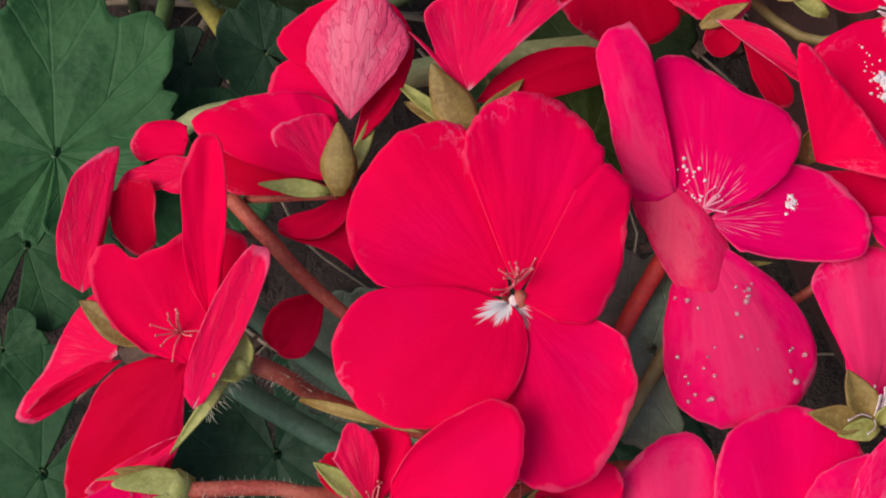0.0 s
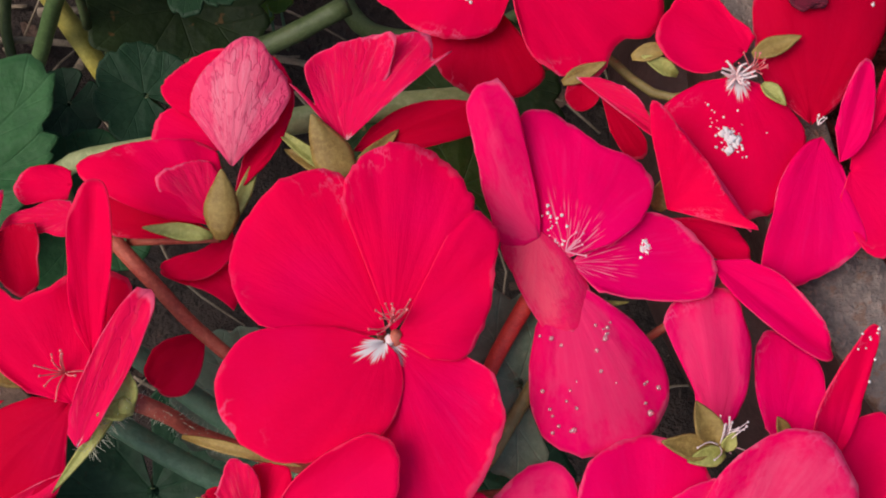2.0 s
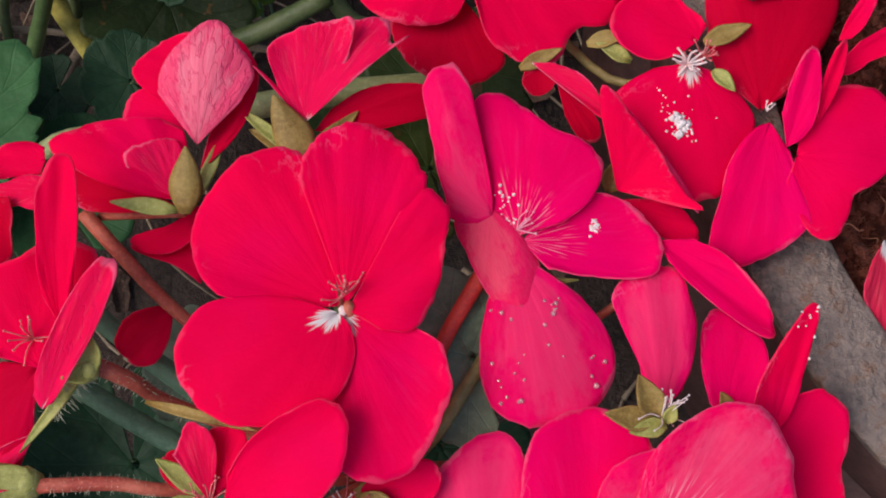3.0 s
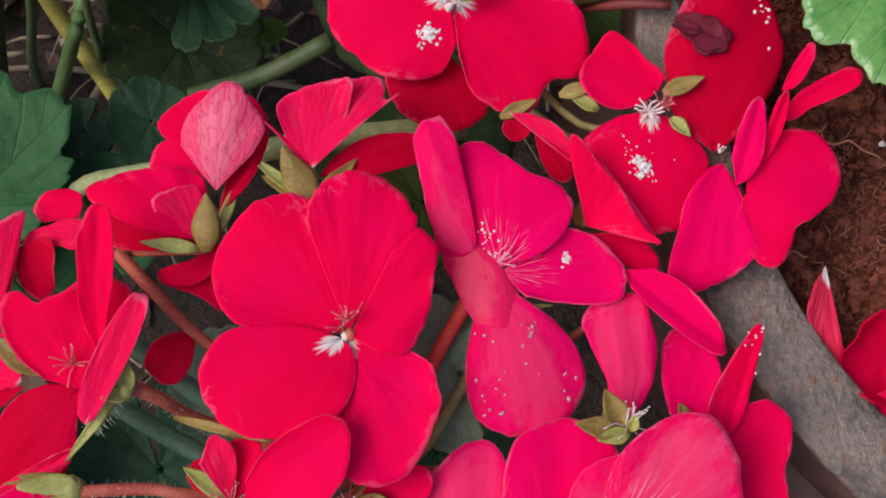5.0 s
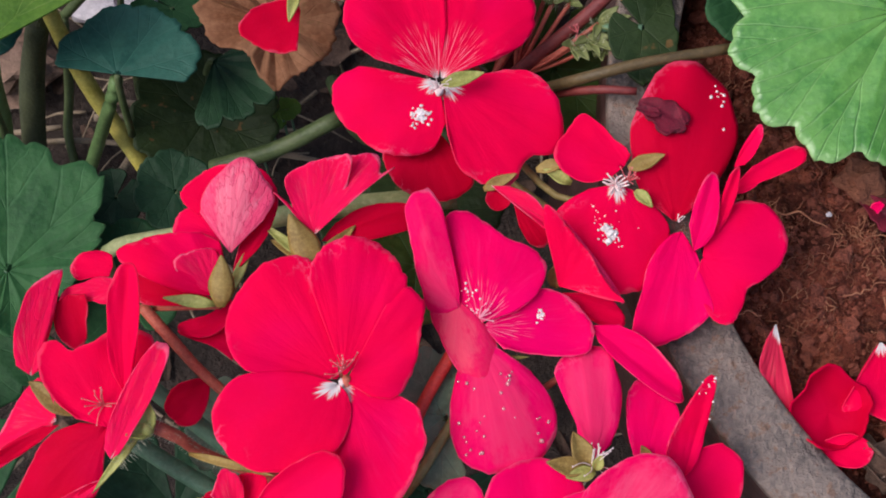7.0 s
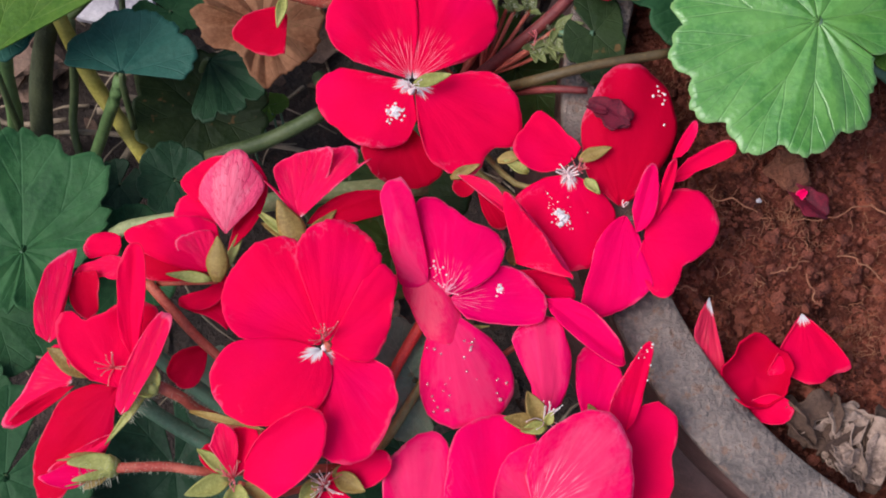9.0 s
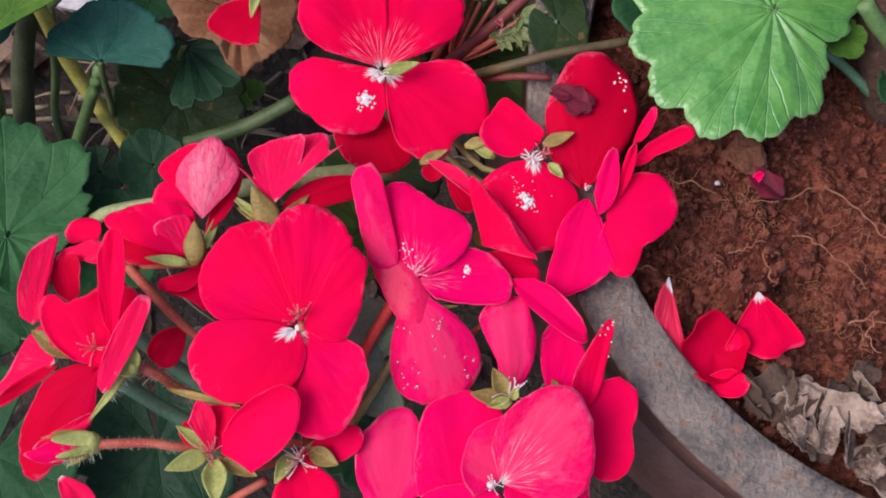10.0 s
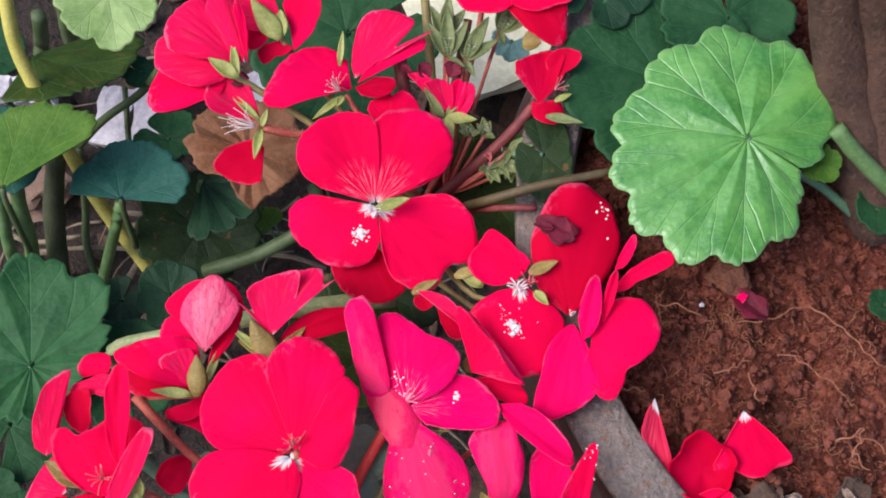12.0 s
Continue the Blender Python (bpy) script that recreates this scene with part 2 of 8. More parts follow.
def plain_material(name, dark, light, scale, rough=0.6, relief=0.3, distance=0.001, fleck=None, fleck_at=0.62, translucent=0.0, coord="Object", stretch=None):
    m, nt, b = nodes_of(name, rough, 0.4)
    big = noise_tex(nt, scale, 5, 0.6, coord, stretch)
    fine = noise_tex(nt, scale * 9, 5, 0.65, coord, stretch)
    body = mix(nt, ramp(nt, big, 0.3, 0.7), dark, light)
    body = mix(nt, math_node(nt, "MULTIPLY", ramp(nt, fine, 0.4, 0.75), 0.45), body, tuple(min(1, c * 1.5) for c in light))
    if fleck:
        body = mix(nt, ramp(nt, noise_tex(nt, scale * 4, 5, 0.7, coord), fleck_at, fleck_at + 0.06), body, fleck)
    link(nt, body, b.inputs["Base Color"])
    bump(nt, b, math_node(nt, "ADD", math_node(nt, "MULTIPLY", big, 0.5), fine), relief, distance)
    if translucent:
        thin(m, nt, b, body, translucent)
    return m


M_STEM = plain_material("green_stem", (0.07, 0.15, 0.08), (0.13, 0.22, 0.13), 90, 0.5)
M_STEM_PALE = plain_material("pale_green_stem", (0.19, 0.22, 0.08), (0.30, 0.31, 0.15), 90, 0.5)
# darker copy of the stem green, with the lower plant's shade in its colour
M_STEM_SHADED = plain_material("shaded_green_stem", (0.05, 0.078, 0.024), (0.095, 0.125, 0.05), 90, 0.5)
M_STEM_GREEN = plain_material("fresh_green_stem", (0.09, 0.16, 0.05), (0.15, 0.24, 0.085), 90, 0.5)
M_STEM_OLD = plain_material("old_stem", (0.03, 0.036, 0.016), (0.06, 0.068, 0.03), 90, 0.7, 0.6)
M_STEM_YELLOW = plain_material("yellow_stem", (0.42, 0.34, 0.045), (0.58, 0.50, 0.12), 80, 0.5)
M_STEM_BROWN = plain_material("brown_green_stem", (0.20, 0.15, 0.05), (0.28, 0.22, 0.08), 80, 0.5)
M_STEM_RED = plain_material("red_flower_stalk", (0.36, 0.05, 0.035), (0.50, 0.13, 0.08), 150, 0.5)
M_STEM_UMBER = plain_material("umber_stalk", (0.065, 0.043, 0.016), (0.12, 0.078, 0.03), 80, 0.5)
M_STEM_SCARLET = plain_material("scarlet_flower_stalk", (0.50, 0.018, 0.018), (0.62, 0.05, 0.035), 150, 0.5)
M_STEM_WINE = plain_material("dark_red_stalk", (0.13, 0.018, 0.02), (0.21, 0.042, 0.036), 150, 0.5)
M_SEPAL = plain_material("sepal", (0.25, 0.26, 0.05), (0.44, 0.43, 0.13), 160, 0.5, translucent=0.15)
M_SEPAL_GREEN = plain_material("green_sepal", (0.10, 0.125, 0.032), (0.23, 0.25, 0.09), 160, 0.5, translucent=0.15)
M_SEPAL_TAN = plain_material("tan_sepal", (0.22, 0.13, 0.03), (0.36, 0.25, 0.07), 160, 0.5, translucent=0.15)
M_HAIR = plain_material("stalk_hair", (0.45, 0.45, 0.30), (0.6, 0.6, 0.45), 200, 0.5)
M_STAMEN = plain_material("stamen", (0.62, 0.06, 0.08), (0.78, 0.25, 0.25), 300, 0.5)
M_STAMEN_PALE = plain_material("pale_stamen", (0.75, 0.5, 0.48), (0.85, 0.72, 0.7), 300, 0.5)
M_STAMEN_PINK = plain_material("pink_stamen", (0.80, 0.16, 0.30), (0.88, 0.40, 0.50), 300, 0.5)
M_POLLEN = plain_material("pollen", (0.75, 0.6, 0.6), (0.9, 0.82, 0.8), 500, 0.8)
M_WILT = plain_material("wilted_petal", (0.06, 0.001, 0.010), (0.19, 0.002, 0.02), 200, 0.7)
M_TRUNK = plain_material("woody_stem", (0.045, 0.022, 0.015), (0.11, 0.055, 0.036), 70, 0.8, 0.8, 0.002, (0.14, 0.09, 0.065))
M_TWIG = plain_material("dry_twig", (0.18, 0.13, 0.08), (0.34, 0.26, 0.18), 150, 0.8, 0.6)
M_ROOT = plain_material("root_fibre", (0.23, 0.075, 0.04), (0.38, 0.16, 0.085), 300, 0.8)
M_POT = plain_material("weathered_pot", (0.030, 0.028, 0.031), (0.31, 0.24, 0.20), 50, 0.40, 1.0, 0.0022, (0.25, 0.155, 0.11), 0.55)
M_POT_WALL = plain_material("pot_wall", (0.060, 0.026, 0.022), (0.105, 0.050, 0.042), 60, 0.55, 0.5, 0.001)
def soil_material():
    m, nt, b = nodes_of("red_soil", 0.95, 0.2)
    damp = ramp(nt, noise_tex(nt, 48, 5, 0.6), 0.50, 0.62)
    clod = ramp(nt, noise_tex(nt, 130, 5, 0.65), 0.45, 0.62)
    grit = noise_tex(nt, 620, 5, 0.7)
    body = mix(nt, clod, (0.20, 0.050, 0.030), (0.46, 0.130, 0.074))
    body = mix(nt, math_node(nt, "MULTIPLY", damp, 0.55), body, (0.022, 0.008, 0.006))
    body = mix(nt, math_node(nt, "MULTIPLY", ramp(nt, grit, 0.52, 0.66), 0.6), body, (0.36, 0.12, 0.065))
    body = mix(nt, math_node(nt, "MULTIPLY", ramp(nt, grit, 0.44, 0.34), 0.7), body, (0.016, 0.006, 0.005))
    link(nt, body, b.inputs["Base Color"])
    bump(nt, b, math_node(nt, "ADD", clod, grit), 1.0, 0.004)
    return m


M_SOIL = soil_material()
M_CLOD = plain_material("soil_clod", (0.10, 0.026, 0.017), (0.40, 0.115, 0.068), 160, 0.95, 1.0, 0.002)
M_GROUND = plain_material("dark_earth", (0.028, 0.019, 0.016), (0.085, 0.058, 0.045), 45, 0.95, 1.0, 0.006, (0.10, 0.07, 0.05), 0.63)
M_LITTER = plain_material("grey_dead_leaf", (0.085, 0.048, 0.034), (0.44, 0.31, 0.24), 90, 0.8, 0.7, 0.0015)
M_LITTER_BROWN = plain_material("brown_dead_leaf", (0.04, 0.02, 0.014), (0.13, 0.075, 0.05), 90, 0.8, 0.7, 0.0015)
M_STONE = plain_material("pale_stone", (0.42, 0.37, 0.40), (0.58, 0.53, 0.54), 50, 0.8, 0.5, 0.001)
M_CREAM = plain_material("cream_stone", (0.62, 0.55, 0.36), (0.80, 0.74, 0.52), 50, 0.8, 0.5, 0.001)
M_ROCK = plain_material("red_brown_rock", (0.15, 0.05, 0.026), (0.27, 0.105, 0.056), 120, 0.85, 0.7, 0.0015)
M_BROWN_STONE = plain_material("brown_stone", (0.16, 0.10, 0.07), (0.28, 0.17, 0.12), 90, 0.8, 0.6, 0.001)
m_drop, nt_drop, b_drop = nodes_of("water_drop", 0.02)
b_drop.inputs["Base Color"].default_value = (0.95, 0.95, 0.95, 1)
b_drop.inputs["Transmission Weight"].default_value = 0.8
M_DROP = m_drop

MM = 0.001


# ---- building blocks; lengths in millimetres ----
def mesh_of(name, bm, material, smooth=True):
    me = bpy.data.meshes.new(name)
    bm.to_mesh(me)
    bm.free()
    me.materials.append(material)
    if smooth:
        me.polygons.foreach_set("use_smooth", [True] * len(me.polygons))
    return me


def part(name, bm, material, parent, label="", smooth=True):
    ob = new(name, mesh_of(name, bm, material, smooth))
    if parent is not None:
        ob.parent = parent
        ob.matrix_parent_inverse = parent.matrix_world.inverted() if parent.parent is None else Matrix()
    if label:
        tagged(ob, label)
    return ob


def thing(name, at, label, category, group="", kind=""):
    ob = new(name)
    ob.empty_display_size = 0.01
    ob.location = Vector(at) * MM
    ob.matrix_world = Matrix.Translation(ob.location)
    return tagged(ob, label, category, group, kind)


def sheet(rows, thick):
    """A closed thin body from a grid of points with (place, normal, uv)."""
    bm = bmesh.new()
    uvl = bm.loops.layers.uv.new("UVMap")
    top = [[bm.verts.new((p + n * thick * 0.5) * MM) for p, n, _ in r] for r in rows]
    low = [[bm.verts.new((p - n * thick * 0.5) * MM) for p, n, _ in r] for r in rows]
    uvs = {}
    for a, b, r in zip(top, low, rows):
        for v, w, (_, _, uv) in zip(a, b, r):
            uvs[v], uvs[w] = uv, uv
    ni, nj = len(rows), len(rows[0])
    quads = []
    for i in range(ni - 1):
        for j in range(nj - 1):
            quads.append((top[i][j], top[i][j + 1], top[i + 1][j + 1], top[i + 1][j]))
            quads.append((low[i][j], low[i + 1][j], low[i + 1][j + 1], low[i][j + 1]))
    edge = [(0, j) for j in range(nj)] + [(i, nj - 1) for i in range(1, ni)] + [(ni - 1, j) for j in range(nj - 2, -1, -1)] + [(i, 0) for i in range(ni - 2, 0, -1)]
    for (a, b), (c, d) in zip(edge, edge[1:] + edge[:1]):
        quads.append((top[a][b], low[a][b], low[c][d], top[c][d]))
    for q in quads:
        f = bm.faces.new(q)
        for lp in f.loops:
            lp[uvl].uv = uvs[lp.vert]
    bmesh.ops.recalc_face_normals(bm, faces=bm.faces)
    return bm


def with_normals(grid):
    """Adds normals to a grid of [place, uv]."""
    ni, nj = len(grid), len(grid[0])
    rows = []
    for i in range(ni):
        row = []
        for j in range(nj):
            du = grid[min(i + 1, ni - 1)][j][0] - grid[max(i - 1, 0)][j][0]
            dv = grid[i][min(j + 1, nj - 1)][0] - grid[i][max(j - 1, 0)][0]
            n = dv.cross(du)
            row.append((grid[i][j][0], n.normalized() if n.length > 1e-9 else Vector((0, 0, 1)), grid[i][j][1]))
        rows.append(row)
    return rows


def petal_grid(base, tip, width, roll=0.0, cup=0.12, bend=0.0, curl=0.0, notch=0.0, wide=0.62, claw=0.16, wave=0.03, side=0.0, blunt=2.15, lop=0.0, jag=0.0, fold=0.0, droop=0.25, neck=0.9, crumple=1.0, seed=0, nu=22, nv=17):
    """A petal from its claw to its tip. cup lifts the edges, bend arches the middle, curl lifts the tip, side bows it sideways, lop widens one half, fold closes it like a book."""
    base, tip = Vector(base), Vector(tip)
    axis = tip - base
    length = axis.length
    axis.normalize()
    n = Vector((0, 0, 1)) - axis * axis.z
    if n.length < 0.15:
        n = Vector((0, -1, 0)) + axis * axis.y
    n.normalize()
    n = Matrix.Rotation(radians(roll), 3, axis) @ n
    s = axis.cross(n)
    rnd = random.Random(seed * 7 + 3)
    ph = [rnd.uniform(0, 6.28) for _ in range(6)]
    grid = []
    for i in range(nu):
        k = i / (nu - 1)
        u = math.sin(k * math.pi / 2) ** 0.9 if k < 1 else 1.0
        if u > wide:
            f = max(0.02, 1 - ((u - wide) / (1 - wide)) ** blunt) ** (1 / blunt)
        else:
            f = claw + (1 - claw) * math.sin(math.pi / 2 * (u / wide)) ** neck
        calm = min(1.0, f * 1.5)
        row = []
        for j in range(nv):
            v = 2 * j / (nv - 1) - 1
            half = width / 2 * f * (1 + lop * v)
            flank = 1.0 if v > 0 else -1.0
            edge = 1 + u * (0.13 * noise.noise(Vector((u * 2.6 + ph[0], flank * 3, ph[1]))) + 0.085 * noise.noise(Vector((u * 8 + ph[2], flank * 3, ph[3]))))
            if jag:
                edge += jag * noise.noise(Vector((u * 5 + ph[0], v * 2, ph[1])))
            up = cup * half * v * v + fold * half * abs(v) + bend * length * 4 * u * (1 - u) + curl * length * u ** 3
            up += calm * wave * width * u * (math.sin(3.1 * v + ph[2] + 2 * u) * abs(v) + 0.5 * math.sin(7 * v + ph[3]) * u * abs(v) + 0.35 * math.sin(5 * u + ph[4]))
            up += calm * 0.03 * width * u * abs(v) * noise.noise(Vector((v * 3 + ph[3], u * 4 + ph[5], 4.0)))
            up += calm * 0.006 * width * u * math.sin(17 * v * (1 - 0.35 * u) + ph[5]) + calm * crumple * 0.04 * width * noise.noise(Vector((v * 1.6 + ph[0], u * 2.4 + ph[1], ph[2]))) + calm * crumple * 0.014 * width * noise.noise(Vector((v * 6 + ph[0], u * 7 + ph[1], ph[2]))) * u
            up -= droop * half * max(0.0, abs(v) - 0.55) * 1.2 * u * (0.5 + noise.noise(Vector((u * 4 + ph[4], flank, ph[5]))))
            along = u * length * (1 + calm * 0.06 * noise.noise(Vector((v * 1.7 + ph[4], 1.0, ph[5]))) * u + calm * jag * 0.6 * noise.noise(Vector((v * 3 + ph[2], u * 2, ph[3]))) * u) - notch * length * (1 - abs(v)) ** 1.5 * u ** 6
            place = base + axis * along + s * (v * half * edge * math.sqrt(max(0.05, 1 - min(0.95, abs(fold)) ** 2)) + side * length * 4 * u * (1 - u)) + n * up
            row.append((place, (j / (nv - 1), u)))
        grid.append(row)
    return grid


petal_count = [0]


def petal(flower, base, tip, width, material=None, label="", thick=0.35, name="petal", **shape):
    petal_count[0] += 1
    shape.setdefault("seed", petal_count[0])
    bm = sheet(with_normals(petal_grid(base, tip, width, **shape)), thick)
    return part(name, bm, material or M_RED, flower, label)


def reach_curve(reach, a):
    """The petal's length in the direction a, gliding between the given (degrees, length) pairs."""
    k = 0
    while k < len(reach) - 2 and a > reach[k + 1][0]:
        k += 1
    (a0, r0), (a1, r1) = reach[k], reach[k + 1]
    slope = [0.0, 0.0]
    for i, j in ((0, k), (1, k + 1)):
        lo, hi = reach[max(j - 1, 0)], reach[min(j + 1, len(reach) - 1)]
        slope[i] = (hi[1] - lo[1]) / (hi[0] - lo[0])
        limit = 1.6 * min(abs(reach[j][1] - q[1]) / max(0.5, abs(reach[j][0] - q[0])) for q in (lo, hi) if q is not reach[j])
        slope[i] = max(-limit, min(limit, slope[i])) if 0 < j < len(reach) - 1 else 0.0
    w = a1 - a0
    t = (a - a0) / w
    return (2 * t ** 3 - 3 * t * t + 1) * r0 + (t ** 3 - 2 * t * t + t) * w * slope[0] + (3 * t * t - 2 * t ** 3) * r1 + (t ** 3 - t * t) * w * slope[1]


def fan_grid(base, tip, reach, cup=0.1, fold=0.0, bend=0.0, lip=-0.04, crumple=1.0, wave=0.05, seed=0, nr=17, na=45):
    """A petal whose veins fan out from its claw. reach: how far it grows in each direction off its axis, (degrees, length).
    cup lifts the sides, fold closes it like a book, bend arches it, lip rolls its margin up or down."""
    base, tip = Vector(base), Vector(tip)
    axis = (tip - base).normalized()
    n = (Vector((0, 0, 1)) - axis * axis.z).normalized()
    s = axis.cross(n)
    rnd = random.Random(seed * 7 + 3)
    ph = [rnd.uniform(0, 6.28) for _ in range(6)]
    first, last = reach[0][0], reach[-1][0]
    fine = [first + (last - first) * j / 240 for j in range(241)]
    shape = [(radians(a), max(0.4, reach_curve(reach, a))) for a in fine]
    walked = [0.0]
    for (a0, r0), (a1, r1) in zip(shape, shape[1:]):
        walked.append(walked[-1] + math.hypot(r1 * math.sin(a1) - r0 * math.sin(a0), r1 * math.cos(a1) - r0 * math.cos(a0)) + 0.002 * r0)
    rays, at = [], 0
    for j in range(na):
        goal = walked[-1] * j / (na - 1)
        while at < 239 and walked[at + 1] < goal:
            at += 1
        f = (goal - walked[at]) / max(1e-6, walked[at + 1] - walked[at])
        a, r = (p + (q - p) * min(1.0, f) for p, q in zip(shape[at], shape[at + 1]))
        r *= 1 + 0.018 * noise.noise(Vector((j * 0.45 + ph[0], ph[1], 0))) + 0.014 * noise.noise(Vector((j * 1.1 + ph[2], ph[3], 0)))
        rays.append((a, r))
    half = max(abs(r * math.sin(a)) for a, r in rays)
    length = max(r * math.cos(a) for a, r in rays)
    span = (half + length) / 2
    grid = []
    for i in range(nr):
        q = max(0.015, (i / (nr - 1)) ** 0.8)
        row = []
        for j, (a, r) in enumerate(rays):
            x, y = q * r * math.sin(a), q * r * math.cos(a)
            v, u = x / half, max(0.0, y / length)
            up = cup * half * v * v + fold * half * abs(v) + bend * length * 4 * u * (1 - u)
            k = (math.degrees(a) - first) / (last - first)
            rim = max(0.0, (q - 0.62) / 0.38)
            up += lip * span * rim * rim * (0.6 + 1.2 * noise.noise(Vector((k * 3 + ph[4], ph[5], 1.0))))
            up += wave * span * q * q * (noise.noise(Vector((k * 3.2 + ph[0], ph[1], 2.0))) + 0.5 * noise.noise(Vector((k * 7 + ph[2], q * 2, 3.0))))
            up += crumple * span * 0.05 * q * noise.noise(Vector((v * 1.5 + ph[3], u * 2.0 + ph[0], 4.0)))
            up += crumple * span * 0.012 * q * noise.noise(Vector((k * 14 + ph[1], q * 2.2 + ph[2], 5.0)))
            row.append((base + axis * y + s * x + n * up, (k, q)))
        grid.append(row)
    return grid


def fan_petal(flower, base, tip, reach, material=None, label="", thick=0.24, name="petal", **shape):
    petal_count[0] += 1
    shape.setdefault("seed", petal_count[0])
    bm = sheet(with_normals(fan_grid(base, tip, reach, **shape)), thick)
    return part(name, bm, material or M_RED, flower, label)


def sepal(flower, base, tip, width, material=None, **shape):
    args = dict(cup=0.5, wide=0.42, claw=0.3, wave=0.03, blunt=1.25, nu=11, nv=9)
    args.update(shape)
    return petal(flower, base, tip, width, material or M_SEPAL, thick=0.3, name="sepal", **args)


def smooth_line(points, steps):
    """A line that glides through the points."""
    pts = [Vector(p) for p in points]
    if len(pts) == 2:
        return [pts[0].lerp(pts[1], i / steps) for i in range(steps + 1)]
    ext = [2 * pts[0] - pts[1], *pts, 2 * pts[-1] - pts[-2]]
    out = []
    for a, b, c, d in zip(ext, ext[1:], ext[2:], ext[3:]):
        for i in range(steps):
            t = i / steps
            out.append(0.5 * (2 * b + (c - a) * t + (2 * a - 5 * b + 4 * c - d) * t * t + (3 * b - a - 3 * c + d) * t ** 3))
    return out + [pts[-1]]


def add_tube(bm, points, r0, r1, sides=8, steps=5, lump=0.0, seed=0):
    line = smooth_line(points, steps)
    rnd = random.Random(seed)
    rings = []
    ref = Vector((0.3, 0.2, 1)).normalized()
    for i, p in enumerate(line):
        d = (line[min(i + 1, len(line) - 1)] - line[max(i - 1, 0)]).normalized()
        x = d.cross(ref)
        if x.length < 0.1:
            x = d.cross(Vector((1, 0, 0)))
        x.normalize()
        y = d.cross(x)
        r = r0 + (r1 - r0) * i / (len(line) - 1)
        r *= 1 + lump * rnd.uniform(-1, 1)
        rings.append([bm.verts.new((p + (x * math.cos(a) + y * math.sin(a)) * r) * MM) for a in (2 * math.pi * k / sides for k in range(sides))])
    for a, b in zip(rings, rings[1:]):
        for k in range(sides):
            bm.faces.new((a[k], a[(k + 1) % sides], b[(k + 1) % sides], b[k]))
    bm.faces.new(rings[0][::-1])
    bm.faces.new(rings[-1])


def tube(points, r0, r1, **kw):
    bm = bmesh.new()
    add_tube(bm, points, r0, r1, **kw)
    return bm


def bowl(centre, size, seed):
    """A petal curled into a shallow uneven cup."""
    profile = ((0.08, 0.05), (0.5, 0.08), (0.82, 0.28), (0.98, 0.62), (1.02, 0.80), (0.97, 0.80), (0.92, 0.62), (0.76, 0.33), (0.46, 0.15), (0.08, 0.12))
    bm = bmesh.new()
    rings = []
    for r, z in profile:
        ring = []
        for k in range(40):
            a = 2 * math.pi * k / 40
            d = 1 + 0.28 * noise.noise(Vector((math.cos(a) * 1.3, math.sin(a) * 1.3, seed))) + 0.08 * noise.noise(Vector((math.cos(a) * 4, math.sin(a) * 4, seed)))
            up = z * (0.75 + 0.6 * noise.noise(Vector((math.cos(a), math.sin(a), seed + 4.0))) + 0.3 * math.sin(a))
            ring.append(bm.verts.new((Vector(centre) + Vector((r * d * math.cos(a), r * d * math.sin(a), up)) * size) * MM))
        rings.append(ring)
    for q, w in zip(rings, rings[1:]):
        for k in range(40):
            bm.faces.new((q[k], q[(k + 1) % 40], w[(k + 1) % 40], w[k]))
    bm.faces.new(rings[0][::-1])
    bm.faces.new(rings[-1])
    bmesh.ops.recalc_face_normals(bm, faces=bm.faces)
    uvl = bm.loops.layers.uv.new("UVMap")
    for f in bm.faces:
        for lp in f.loops:
            lp[uvl].uv = (0.5, 0.55)
    return bm


def hairs(points, radius, count, length, seed, spread=1.0):
    """Fine hairs that stand off a stalk."""
    bm = bmesh.new()
    rnd = random.Random(seed)
    line = smooth_line(points, 6)
    for _ in range(count):
        k = rnd.uniform(0, len(line) - 1.01)
        p = line[int(k)].lerp(line[int(k) + 1], k % 1)
        d = Vector((rnd.gauss(0, 1), rnd.gauss(0, 1), rnd.gauss(0, 1)))
        t = (line[int(k) + 1] - line[int(k)]).normalized()
        d = (d - t * d.dot(t) * 0.8).normalized()
        q = p + d * (radius + length * rnd.uniform(0.5, 1) * spread)
        add_tube(bm, [p + d * radius * 0.6, q], 0.05, 0.025, sides=3, steps=1)
    return bm


def blob(centre, size, seed, rough=0.25, sub=2, squash=1.0):
    """An uneven lump."""
    bm = bmesh.new()
    add_blob(bm, centre, size, seed, rough, sub, squash)
    return bm


ICO = {}
for sub_level in (1, 2, 3):
    ball = bmesh.new()
    bmesh.ops.create_icosphere(ball, subdivisions=sub_level, radius=1)
    ball.verts.index_update()
    ICO[sub_level] = ([v.co.copy() for v in ball.verts], [[v.index for v in fc.verts] for fc in ball.faces])
    ball.free()


def add_blob(bm, centre, size, seed, rough=0.25, sub=1, squash=1.0):
    c = Vector(centre)
    shift = Vector((seed * 3.7, seed * 1.3, seed * 2.1))
    points, faces = ICO[sub]
    made = []
    for q in points:
        k = 1 + rough * 2 * noise.noise(q * 1.6 + shift)
        made.append(bm.verts.new((c + Vector((q.x * size, q.y * size, q.z * size * squash)) * k) * MM))
    for fc in faces:
        bm.faces.new([made[i] for i in fc])


